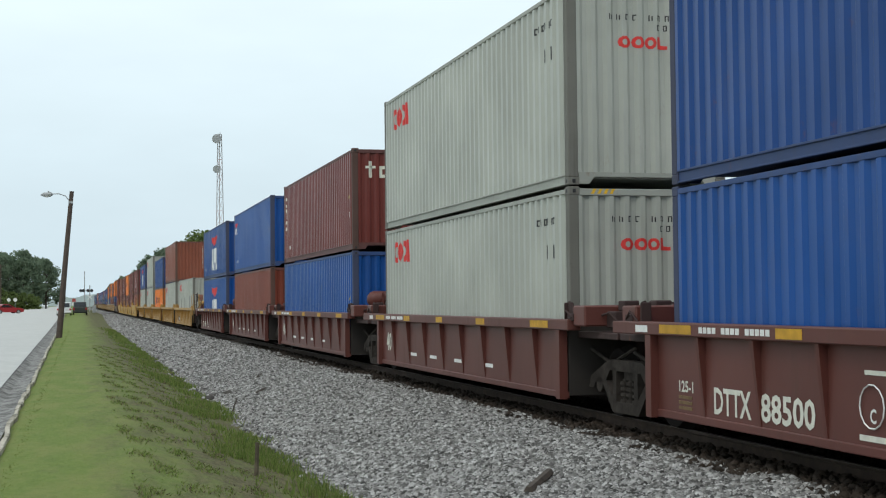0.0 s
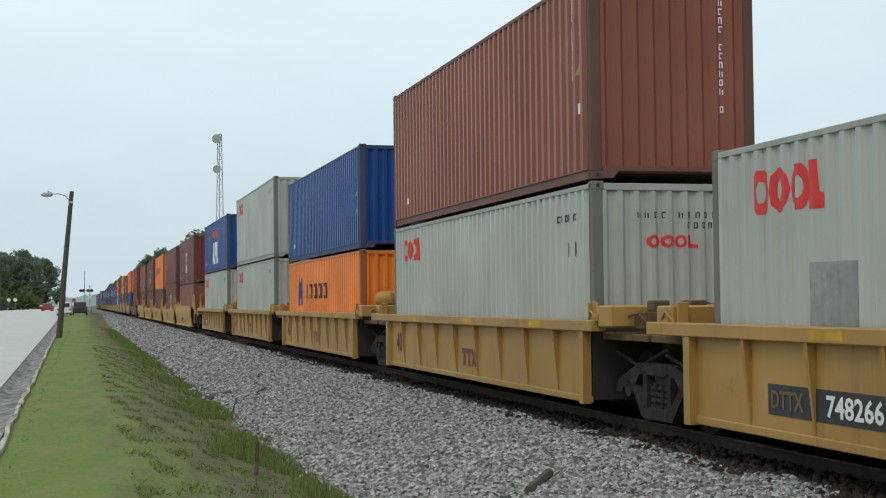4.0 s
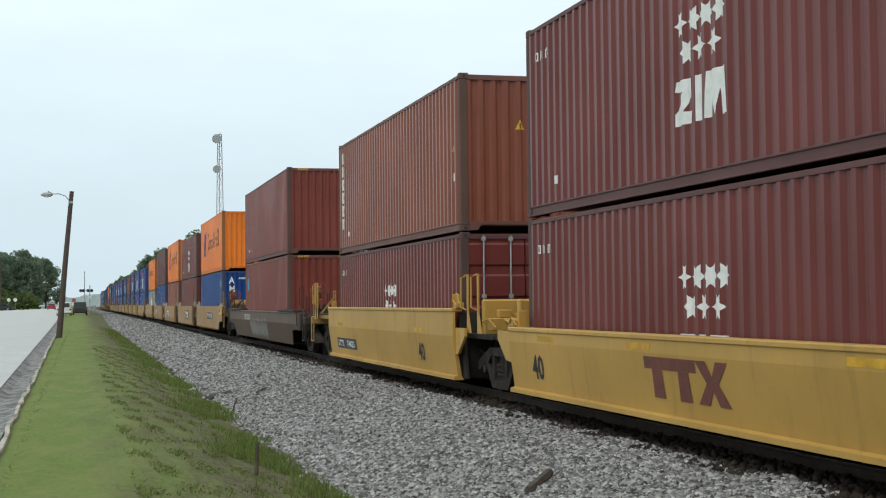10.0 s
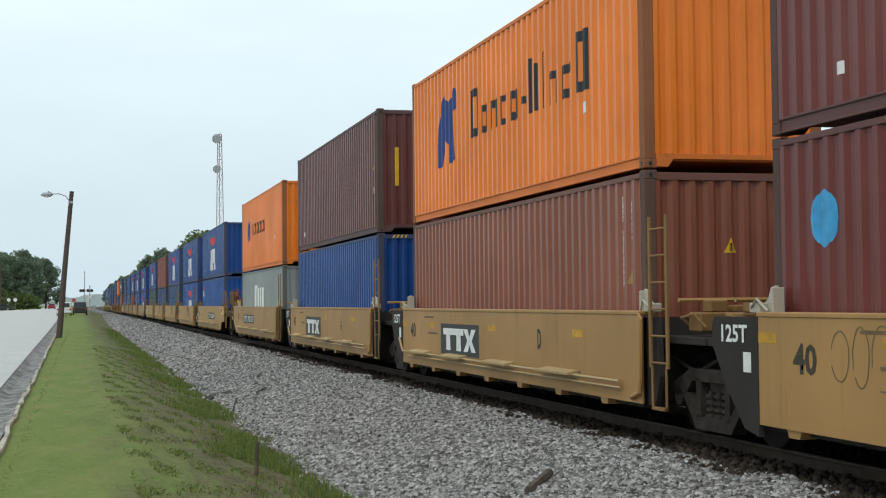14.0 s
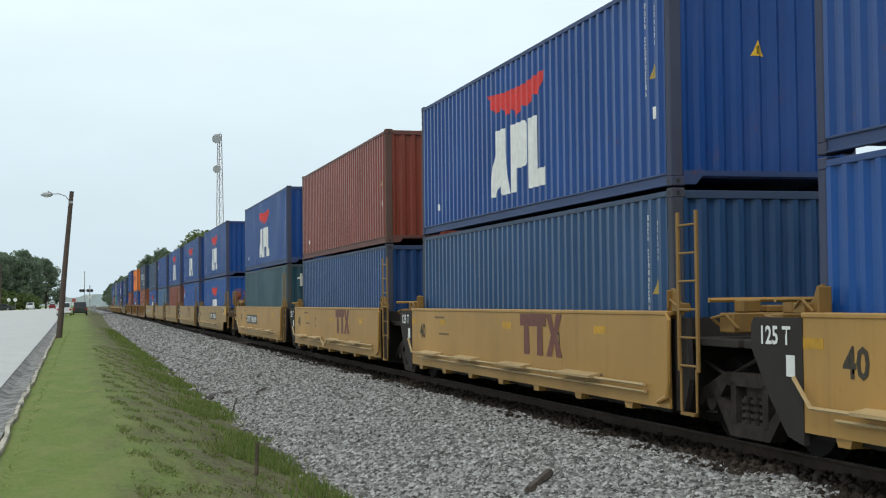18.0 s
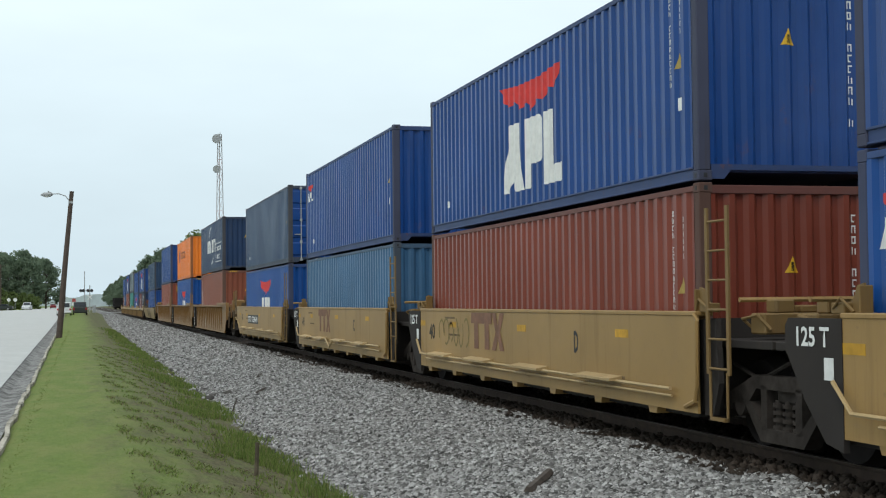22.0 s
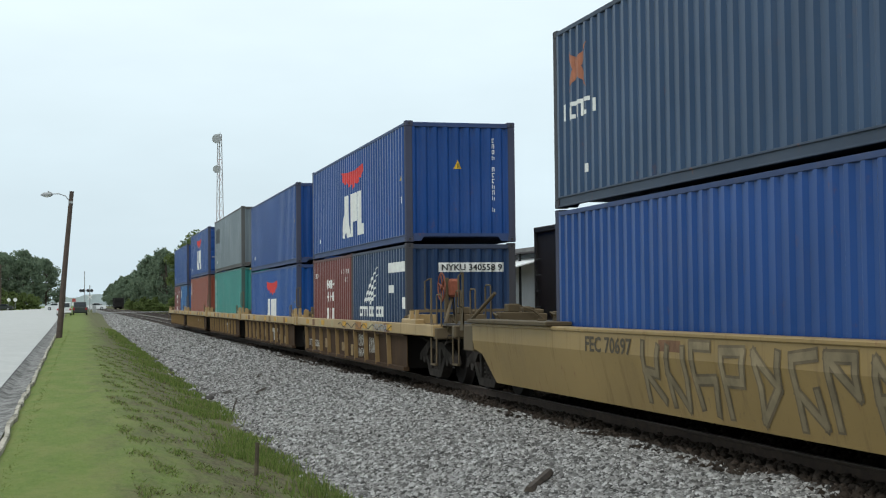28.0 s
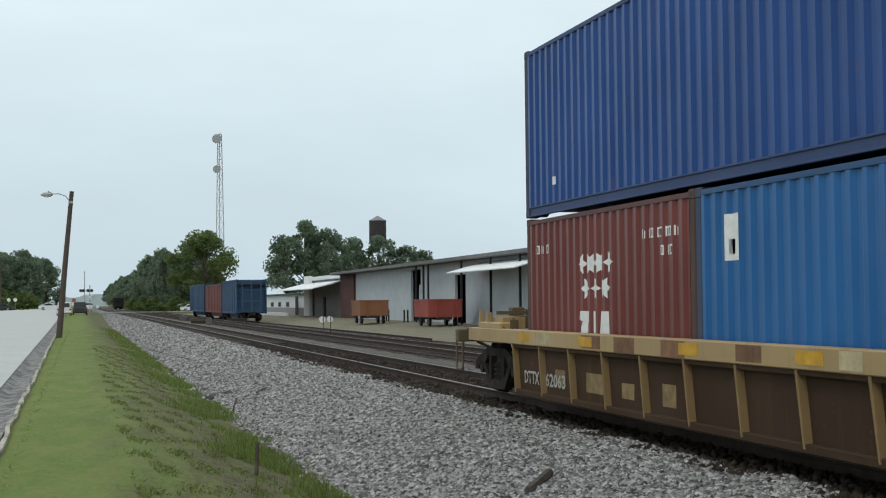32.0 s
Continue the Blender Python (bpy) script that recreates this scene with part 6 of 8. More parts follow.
def put_on(thing, y, z, x=TRACK_X):
    thing.location = (x, y, z)
    TRAIN.append((thing, x, y, z))


STEP_M = paint("soiled_step_paint", (0.40, 0.28, 0.13), 0.6, 0.6, rust=0.4)
DULL_YELLOW = plain("dull_reflector_yellow", (0.56, 0.30, 0.02), 0.6, var=0.35, scale=4.0)
WORN_WHITE = plain("worn_white_stencil", (0.42, 0.39, 0.34), 0.7, var=0.35, scale=5.0)
FADED = plain("faded_stencil", (0.16, 0.10, 0.045), 0.7)
MAROON_LOGO = plain("maroon_lettering", (0.16, 0.05, 0.035), 0.6)
CAR_WORDS = {"rib": "ribbed low-sided well car", "low": "shallow rib-sided well car", "tall": "high-sided ribbed well car", "maxi": "smooth slant-sided well car", "smooth": "flat-sided well car", "deep": "long well car with tapered ends"}
COL_WORDS = {"maroon": "maroon", "yellow": "yellow", "tan": "tan", "ochre": "ochre", "umber": "dark grey-brown", "mustard": "dirty mustard", "golden": "golden yellow", "khaki": "yellow-tan", "dusty": "dusty tan", "straw": "dirty straw-yellow"}
CAR_MADE = {}

for idx, (y0, kind, colour, first, last, pitch, bottom, top) in enumerate(UNITS):
    yc = y0 - 6.096
    key = (kind, colour, first, last, pitch)
    if key in CAR_MADE:
        car = copy_clean(*CAR_MADE[key])
    else:
        car = well_car(kind, colour, first, last, pitch)
        CAR_MADE[key] = car, list(car.children_recursive)
    tagged(car, label=COL_WORDS[colour] + " " + CAR_WORDS[kind] + (" carrying two stacked containers" if top else " carrying one container"), category="rail car", group="well cars of the train")
    put_on(car, yc, 0.0)
    z = FLOOR_Z - {"maxi": 0.055, "low": 0.06}.get(kind, 0.02 if colour == "tan" else 0.0)
    words = " on top of another" if top else ""
    if isinstance(bottom, str):
        cols = ("maroon", "navy") if bottom == "pair_a" else ("maroon", "sea_blue")
        for k, col in enumerate(cols):
            c = make_container(L20, STD, col, k == 1 and bottom == "pair_b", "short " + WORDS[col] + " corrugated container in a well car")
            if k == 0:
                mark_stars(c, L20, STD, 2.2)
                decal(c, "small_lettering", letter_bits([(4.55 + 0.13 * i, STD - 0.5) for i in range(8)] + [(5.1 + 0.13 * i, STD - 0.72) for i in range(3)], 0.075, 0.12, 6), WHITE, L20, STD)
            elif bottom == "pair_a":
                for p in (((1.55, 1.32), (2.40, 1.84), (3.22, 2.24)), ((1.76, 1.30), (2.48, 1.68), (3.16, 2.04)), ((1.96, 1.29), (2.50, 1.53), (3.02, 1.80)), ((2.16, 1.28), (2.52, 1.39), (2.88, 1.54))):
                    q = [(a, b + 0.085) for a, b in p]
                    decal(c, "feather", [[p[0], p[1], q[1], q[0]], [p[1], p[2], q[1]]], WHITE, L20, STD, label="white feather-like stroke")
                decal(c, "block_lettering", letter_bits([(0.98 + 0.28 * i, 1.0) for i in range(6)] + [(2.9 + 0.30 * i, 1.0) for i in range(3)], 0.23, 0.24, 13) + letter_bits([(1.2 + 0.3 * i, 0.78) for i in range(8)], 0.16, 0.12, 14), WHITE, L20, STD)
                decal(c, "end_code_panel", [rect(0.72, 2.18, STD - 0.62, STD - 0.42)], WHITE, L20, STD, "end", "white panel with a black number")
                decal(c, "small_label", [rect(4.25, 5.85, STD - 0.60, STD - 0.38), rect(4.3, 4.75, STD - 1.05, STD - 0.88), rect(5.5, 5.9, STD - 1.4, STD - 1.15)], WHITE, L20, STD)
                fit_text("writing", "NYKU 340558 9", 1.36, 0.13, BLACK, c, Matrix.Translation((-W2 + 0.77, -L20 / 2 + 0.010, STD - 0.585)) @ ON_END)
            else:
                decal(c, "sticker", [rect(0.72, 1.05, 1.75, 2.25)], WHITE, L20, STD)
                decal(c, "sticker_print", [rect(0.80, 0.97, 1.82, 1.98)], HL_BLUE, L20, STD)
            put_on(c, y0 - L20 / 2 - 0.03 - k * (L40 - L20 - 0.06), z)
        hb = STD
    else:
        col, hb, marks = bottom
        c = make_container(L40, hb, col, "doors" in marks, WORDS[col] + " corrugated shipping container sitting in a well car")
        dress(c, L40, hb, col, marks)
        put_on(c, yc, z)
    if top:
        col, ht, marks = top
        c = make_container(L40, ht, col, "doors" in marks, WORDS[col] + " corrugated shipping container stacked on another container")
        dress(c, L40, ht, col, marks)
        put_on(c, yc, z + hb + 0.022)
    if idx in (2, 4, 7, 9):
        air_tank(car, paint(colour + "_car_paint", CAR_PAINT[colour][0]), -6.096 - 0.58, 1.66, 1.17)
    # lettering of the car
    if kind == "rib" and colour == "maroon":
        for u, w in ((0.2, 0.85), (2.95, 0.5), (5.6, 0.45), (8.3, 0.5), (11.2, 0.8)):
            side_panel(car, "reflector", u, u + w, 1.205, 1.305, DULL_YELLOW, 1.49, label="yellow reflector strip")
        side_panel(car, "reflector", -0.5, -0.15, 1.21, 1.29, WHITE, 1.49)
        for k in range(15):
            if k not in (4, 9):
                side_panel(car, "small_lettering", 1.25 + 0.107 * k, 1.33 + 0.107 * k, 1.225, 1.29, WHITE, 1.49)
        if first or last:
            side_text(car, "DTTX", 1.36, 0.38, 0.86, 0.27, CREAM, 1.382)
            side_text(car, "88500", 2.42, 0.38, 1.06, 0.27, CREAM, 1.382)
            side_text(car, "125-1", 0.46, 0.56, 0.40, 0.12, CREAM, 1.382)
            for z in (0.36, 0.42, 0.48):
                side_panel(car, "small_lettering", 0.48, 0.82, z, z + 0.035, FADED, 1.382)
            em = bmesh.new()
            tube(em, [(-1.395, 1.66 + 0.19 * math.cos(k * math.tau / 14), 0.66 + 0.19 * math.sin(k * math.tau / 14)) for k in range(15)], 0.008, 4)
            part("round_mark", em, WHITE, car, "white ring mark")
            side_text(car, "C", 4.39, 0.52, 0.10, 0.12, WHITE, 1.382)
            side_panel(car, "small_lettering", 4.22, 4.85, 0.36, 0.41, CREAM, 1.382)
            side_panel(car, "small_lettering", 4.32, 4.75, 0.93, 0.97, CREAM, 1.382)
        else:
            side_text(car, "40", 0.84, 0.55, 0.46, 0.37, CREAM, 1.382)
            for u in (3.1, 4.7, 6.5, 8.4):
                side_panel(car, "small_lettering", u, u + 0.5, 0.50, 0.56, WHITE, 1.382)
    elif kind == "rib":
        if not last:
            side_text(car, "40", 0.91 if not first else 6.72, 0.55, 0.5, 0.40, BLACK, 1.382)
        for u in (2.5, 6.5, 10.2):
            side_panel(car, "reflector", u, u + 0.6, 1.21, 1.30, DULL_YELLOW, 1.49)
        if first or last:
            side_panel(car, "number_panel", 1.52, 3.62, 0.46, 0.76, GREY_PANEL, 1.382)
            side_text(car, "DTTX", 1.58, 0.53, 0.64, 0.17, FADED, 1.388)
            side_text(car, "748266", 2.62, 0.52, 0.94, 0.19, WHITE, 1.388)
        else:
            block_logo(car, 6.10, 0.47, 0.77, 0.92, MAROON_LOGO, 1.382)
    elif kind == "maxi":
        for u in (1.2, 4.6, 9.6):
            side_panel(car, "reflector", u, u + 0.7, 1.0, 1.08, DULL_YELLOW, 1.49)
        slant = Matrix.Translation((-1.49, 0, 0.97)) @ Matrix.Rotation(-math.atan2(0.09, 0.70), 4, "Y")

        fit_text("writing", "40", 0.5, 0.34, BLACK, car, slant @ Matrix.Translation((-0.006, 6.096 - (0.85 if not last else 9.8), -0.52)) @ ON_SIDE)
        if first or last:
            un = 0.9 if last else 4.7
            pan = part("number_panel", boxm(bmesh.new(), -0.004, 0.004, 6.096 - un - 2.5, 6.096 - un, -0.54, -0.28), GREY_PANEL, car)
            pan.matrix_basis = slant
            fit_text("writing", "DTTX", 0.75, 0.15, WHITE, car, slant @ Matrix.Translation((-0.008, 6.096 - un - 0.15, -0.485)) @ ON_SIDE)
            fit_text("writing", "74623", 0.95, 0.15, WHITE, car, slant @ Matrix.Translation((-0.008, 6.096 - un - 1.3, -0.485)) @ ON_SIDE)
        else:
            lg = block_logo(car, 5.1, -0.52, -0.04, 2.15, MAROON_LOGO, 0.0)
            lg.matrix_basis = slant
    elif kind == "smooth":
        side_text(car, "40", 0.85, 0.90, 0.42, 0.27, plain("worn_black_paint", (0.045, 0.035, 0.022), 0.7), 1.49)
        if first or last:
            un = 6.75 if first else 2.93
            side_panel(car, "number_panel", un, un + 3.2, 0.81, 1.14, GREY_PANEL, 1.49)
            side_text(car, "DTTX", un + 0.15, 0.87, 1.05, 0.21, WHITE, 1.494)
            side_text(car, "751271" if idx in (16, 20) else "760569" if idx < 26 else "759549", un + 1.45, 0.87, 1.6, 0.21, WHITE, 1.494)
        elif idx < 21:
            un = 7.0 if idx == 17 else 3.25
            side_panel(car, "logo_panel", un, un + 2.5, 0.64, 1.19, GREY_PANEL, 1.49)
            block_logo(car, un + 0.2, 0.72, 1.11, 2.1, WHITE, 1.494)
        else:
            block_logo(car, 7.2 if idx not in (28, 29) else 3.77, 0.80, 1.40, 1.85, MAROON_LOGO if idx < 26 else plain("faded_maroon_lettering", (0.20, 0.092, 0.050), 0.65, var=0.35, scale=4.0), 1.49)
        if not (first or last):
            side_text(car, "D" if idx in (18, 23, 28) else "C" if idx in (24, 29) else "A", 3.9 if idx == 24 else 8.8, 0.90, 0.18, 0.28, BLACK, 1.49)
            side_text(car, "125 T" if idx > 20 else "125T", -0.66, 1.16, 0.62, 0.17, WHITE, 1.505)
        for u, z in ((2.0, 1.28), (9.9 if not first else 10.4, 0.62), (2.3, 0.98)):
            side_panel(car, "small_lettering", u, u + 0.7, z, z + 0.035, FADED, 1.488)
        for u in (0.10, 2.35, 6.3 if not first else 5.9, 10.3):
            side_panel(car, "reflector", u, u + 0.42, 1.10 + 0.03 * (idx % 3), 1.20 + 0.03 * (idx % 3), DULL_YELLOW, 1.489)
        if idx == 16:
            graffiti(car, 1.2, 5.7, 0.5, 1.36, FADED, 161, 1.489, 8, 0.010)
        if idx in (17, 20):
            graffiti(car, 1.5, 5.2, 0.8, 1.36, FADED, 170 + idx, 1.489, 11, 0.007)
        if idx == 28:
            graffiti(car, 1.6, 3.6, 0.8, 1.3, plain("faint_green_spray", (0.215, 0.165, 0.055), 0.7), 171, 1.489, 6, 0.022)
        if idx > 17:
            st = bmesh.new()
            pts = [(-1.56, 6.0, 0.86), (-1.56, 5.7, 0.62), (-1.56, 0.9, 0.62), (-1.56, 0.3, 0.42), (-1.56, -0.3, 0.62), (-1.56, -6.0, 0.62)] if idx in (24, 29) else ([(-1.56, 6.9, 1.02), (-1.56, 6.75, 0.92), (-1.56, 6.05, 0.90), (-1.56, 5.7, 0.60), (-1.56, -6.0, 0.60)] if last else [(-1.56, 6.0, 0.86), (-1.56, 5.7, 0.60), (-1.56, -6.0, 0.60)])
            tube(st, pts, 0.022, 6)
            tube(st, [(-1.545, 5.3, 0.52), (-1.545, -6.0, 0.52)], 0.018, 6)
            part("side_pipe", st, STEP_M, car)
            for u in (1.2, 3.7, 6.4, 9.2):
                stp = prism(bmesh.new(), [(-1.49, 0.66), (-1.66, 0.63), (-1.66, 0.60), (-1.49, 0.60)], "y", 6.096 - u - 1.3, 6.096 - u)
                part("side_step", stp, STEP_M, car)
    elif kind == "deep":
        fec = idx == 15
        side_text(car, "FEC 72520" if fec else "FEC 70697", 2.03 if fec else 1.9, 0.965 if fec else 0.93, 1.7 if fec else 1.6, 0.19, CREAM if fec else plain("worn_black_stencil", (0.07, 0.052, 0.03), 0.7), 1.492)
        if fec:
            for k in range(5):
                u = 4.2 + 0.98 * k
                blob = bmesh.new()
                o = [(-1.494 + 0.22 * max(0, 0.93 - z), 6.096 - yy, z) for yy, z in [(u + 0.46 * math.cos(q * math.tau / 14) * (1 + 0.15 * math.sin(3 * q + k)), 0.70 + 0.34 * math.sin(q * math.tau / 14) * (1 + 0.12 * math.cos(2 * q + k))) for q in range(14)]]
                ctr = blob.verts.new((-1.494 + 0.05, 6.096 - u, 0.70))
                vs = [blob.verts.new(v) for v in o]
                for v, w_ in zip(vs, vs[1:] + vs[:1]):
                    blob.faces.new((ctr, v, w_))
                part("graffiti", blob, paint("chalky_spray_paint", (0.25, 0.235, 0.215), 0.8, 0.8), car, "grey rounded spray-painted shape")
            graffiti(car, 3.75, 8.6, 0.40, 1.04, plain("chalk_outline_spray", (0.36, 0.34, 0.31), 0.8, var=0.4, scale=5.0), 5 + idx, 1.494, 11, 0.02, 0.22)
        else:
            scrawl(car, 3.7, 9.4, 0.40, 1.06, plain("dusty_spray_paint", (0.225, 0.175, 0.10), 0.8, var=0.4, scale=3.0), plain("grimy_spray_paint", (0.145, 0.108, 0.062), 0.8, var=0.4, scale=3.0), 5, 1.49, 8, 0.040, 0.22)
            side_panel(car, "paint_patch", 4.3, 4.9, 1.00, 1.13, plain("brown_paint_patch", (0.20, 0.10, 0.05), 0.8, var=0.4, scale=5.0), 1.488, 0.003)
    elif kind == "low":
        for u in (0.4, 3.0, 6.2, 8.8, 11.4):
            side_panel(car, "reflector", u, u + 0.5, 0.98, 1.11, DULL_YELLOW, 1.49)
        rp = random.Random(90 + idx)
        tones = [plain("cream_paint_patch", (0.46, 0.38, 0.22), 0.7, var=0.35, scale=5.0), plain("brown_paint_patch", (0.20, 0.10, 0.05), 0.8, var=0.4, scale=5.0), plain("orange_paint_patch", (0.36, 0.17, 0.05), 0.75, var=0.35, scale=5.0), plain("ochre_paint_patch", (0.24, 0.16, 0.07), 0.8, var=0.4, scale=5.0)]
        for k in range(7):
            u = 1.1 + 1.6 * k + rp.uniform(-0.3, 0.5)
            side_panel(car, "paint_patch", u, u + rp.uniform(0.25, 0.75), 0.94 + rp.choice((0.0, 0.02)), 1.13, tones[rp.randrange(4)], 1.489, 0.003)
        for k in rp.sample(range(8), 4):
            u = 1.75 + 1.25 * k
            z = rp.uniform(0.24, 0.4)
            side_panel(car, "paint_patch", u, u + rp.uniform(0.3, 0.7), z, z + rp.uniform(0.15, 0.3), tones[3], 1.381, 0.003)
        if first or last:
            side_text(car, "DTTX", 0.36, 0.36, 0.70, 0.18, WORN_WHITE, 1.388)
            side_text(car, "62063", 1.34, 0.36, 0.85, 0.18, WORN_WHITE, 1.388)
        else:
            block_logo(car, 7.1, 0.30, 0.72, 1.85, WORN_WHITE, 1.382)
        if idx == 35:
            scrawl(car, 7.78, 8.62, 0.30, 0.48, WORN_WHITE, None, 77, 1.385, 5, 0.014)
            scrawl(car, 7.80, 8.55, 0.56, 0.80, WORN_WHITE, None, 79, 1.385, 4, 0.016)
            scrawl(car, 9.05, 9.85, 0.44, 0.76, WORN_WHITE, None, 78, 1.385, 5, 0.013)
            scrawl(car, 10.1, 11.5, 0.96, 1.09, plain("blue_grey_spray", (0.34, 0.36, 0.38), 0.8), None, 80, 1.493, 9, 0.012)
            wave = [(-1.495, 6.096 - 5.6 - 0.1 * q, 1.03 + 0.05 * math.sin(q * 0.62)) for q in range(64)]
            part("graffiti", tube(bmesh.new(), wave, 0.009, 4), BLACK, car, "thin wavy black sprayed line")
    else:
        if not last:
            side_text(car, "125", -1.74, 0.58, 0.42, 0.24, WHITE, 1.486)
            for z in (0.36, 0.44, 0.52):
                side_panel(car, "small_lettering", -1.70, -1.34, z, z + 0.03, CREAM, 1.486)
            side_panel(car, "small_lettering", -1.88, -1.6, 1.08, 1.2, plain("dull_stencil", (0.20, 0.19, 0.18), 0.7), 1.486)
        side_text(car, "53", 12.6, 0.62, 0.5, 0.30, BLACK, 1.382)
        scrawl(car, 4.30, 4.95, 0.66, 1.20, plain("chalk_spray", (0.42, 0.39, 0.34), 0.8), None, 30 + idx, 1.385, 3, 0.016)
        scrawl(car, 4.40, 4.95, 0.40, 0.62, MATS["chalk_spray"], None, 60 + idx, 1.385, 3, 0.012)
        side_panel(car, "soot_patch", 11.0, 11.35, 0.62, 0.92, FADED, 1.384, label="faded dark stencil patch")


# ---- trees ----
# Far crowns: leaf colour greyed and lightened, with distance haze mixed in.
HAZE_LEAVES = leafy(island_mat("haze_paled_leaves", [(0.127, 0.178, 0.121), (0.161, 0.213, 0.144), (0.19, 0.247, 0.161), (0.23, 0.287, 0.19)], 0.75, 0.2), 0.5)
LEAVES_PALE = leafy(island_mat("pale_tree_leaves", [(0.085, 0.12, 0.035), (0.115, 0.16, 0.05), (0.15, 0.195, 0.065), (0.185, 0.225, 0.085)], 0.75, 0.2), 0.5)
BARK = plain("grey_brown_bark", (0.075, 0.058, 0.045), 0.9, var=0.35, scale=6.0, bmp=0.02)


def tree_template(name, height, radius, leaf, count, seed, mat, trunk_h=0.28, label=""):
    """A tapered trunk with limbs and a crown of many leaf clumps in uneven lobes."""
    r = random.Random(seed)
    t = new(name)
    bm = bmesh.new()
    top = height * 0.72
    tube(bm, [(0, 0, -0.3), (0.05, 0.02, height * 0.2), (0.12, -0.1, height * 0.45), (0.0, 0.1, top)], [height * 0.022, height * 0.018, height * 0.012, height * 0.004], 8)
    lobes = []
    for k in range(24):
        a, el = r.uniform(0, math.tau), (k + r.uniform(0, 1)) / 24
        zc = height * (trunk_h + 0.10 + (0.86 - trunk_h) * el)
        bulge = math.sin(math.pi * min(1, 0.18 + 0.82 * el)) ** 0.6
        rr = radius * bulge * r.uniform(0.35, 0.95)
        c = Vector((rr * math.cos(a), rr * math.sin(a), zc))
        lobes.append((c, radius * r.uniform(0.17, 0.34)))
        tube(bm, [(0, 0, zc * 0.60), c * 0.55 + Vector((0, 0, zc * 0.32)), c], [height * 0.007, height * 0.005, height * 0.002], 5)
    lobes.append((Vector((0.3, 0, height * 0.93)), radius * 0.20))
    part("trunk", bm, BARK, t)
    g = np.random.default_rng(seed)
    pick = g.integers(0, len(lobes), count)
    cen = np.array([list(l[0]) for l in lobes])[pick]
    rad = np.array([l[1] for l in lobes])[pick]
    d = g.normal(size=(count, 3))
    d /= np.linalg.norm(d, axis=1, keepdims=True)
    p = cen + d * (rad * g.uniform(0.25, 1.15, count) ** 0.7)[:, None] * np.array([1, 1, 0.85])
    ax = g.normal(size=(count, 3)); ax /= np.linalg.norm(ax, axis=1, keepdims=True)
    bx = np.cross(ax, g.normal(size=(count, 3))); bx /= np.linalg.norm(bx, axis=1, keepdims=True)
    s = leaf * g.uniform(0.5, 1.3, count)[:, None]
    v = np.stack([p - ax * s, p - bx * s * 0.6, p + ax * s * 0.9, p + bx * s * 0.7], 1)
    me = bpy.data.meshes.new("crown")
    me.from_pydata(v.reshape(-1, 3).tolist(), [], np.arange(count * 4).reshape(-1, 4).tolist())
    me.materials.append(mat)
    part("crown", me, None, t)
    return tagged(t, label=label, category="tree")


def plant(tpl, spots, label, group):
    """Copies of a tree: (x, y, z, turn, width, height)."""
    for k, (x, y, z, turn, w, h) in enumerate(spots):
        o = tpl if tpl.get("free", 1) and k == 0 and tpl.location.length == 0 else copy_thing(tpl, Matrix())
        o.matrix_basis = pose(x, y, z, 0, 0, turn) @ Matrix.Diagonal((w, w, h, 1))
        tagged(o, label=label, group=group)


rt = random.Random(8)
oak = tree_template("tree", 14.0, 6.2, 0.24, 10500, 21, LEAVES_PALE, 0.16, "large leafy green tree beside the siding")
plant(oak, [(20.5, 236, -0.4, 20, 1.0, 0.99)], "large bright green tree behind parked hopper cars", "")
maple = tree_template("tree", 14.0, 5.0, 0.27, 5200, 22, HAZE_LEAVES, 0.18)
plant(maple, [(34.5, 238, 0, 0, 0.95, 0.93), (38.5, 243, 0, 80, 1.05, 1.13), (41.5, 240, 0, 150, 0.8, 1.02), (44.5, 246, 0, 220, 0.75, 0.98), (49, 250, 0, 300, 0.9, 0.95), (53.5, 250, 0, 40, 1.0, 0.97),
              (58.0, 250, 0, 130, 0.9, 0.84), (63, 258, 0, 130, 0.9, 0.80)], "dark green tree behind the warehouse roof", "trees behind the warehouse")
elm = tree_template("tree", 15.0, 6.0, 0.36, 5600, 23, HAZE_LEAVES, 0.02)
plant(elm, [(-14.0, 372, 0.4, 0, 0.95, 1.02), (-18.6, 384, 0.4, 60, 0.9, 0.97), (-22.5, 374, 0.4, 130, 0.9, 1.04), (-28, 382, 0.4, 200, 1.0, 1.0), (-35, 390, 0.4, 250, 1.0, 1.05), (-43, 384, 0.4, 310, 1.0, 1.0),
            (-9.0, 398, 0.5, 20, 0.8, 0.92), (-12.5, 420, 0.5, 170, 0.9, 1.0), (-15, 440, 0.5, 100, 0.9, 0.98), (-20.5, 400, 0.5, 10, 1.0, 1.04), (-25, 396, 0.5, 75, 1.0, 1.0), (-31, 402, 0.5, 140, 1.0, 1.06)], "tall dark green tree at the roadside wood", "roadside trees")
pine = tree_template("tree", 15.0, 5.0, 0.42, 3000, 24, HAZE_LEAVES, 0.08)
line = []
y, k = 338.0, 0
while y < 1000:
    line.append((21.0 + rt.uniform(-1.8, 2.5), y, -0.2, rt.uniform(0, 360), rt.uniform(0.75, 1.1), rt.uniform(0.72, 1.08)))
    if k % 2 == 0:
        line.append((29.5 + rt.uniform(-2, 2), y + 5, -0.2, rt.uniform(0, 360), rt.uniform(0.9, 1.2), rt.uniform(1.0, 1.25)))
    y += 8.5 + 0.012 * (y - 330)
    k += 1
plant(pine, line, "dark green tree in the wood beside the line", "wood along the line")
bush = tree_template("bush", 3.2, 2.4, 0.26, 900, 25, LEAVES_PALE, 0.0)
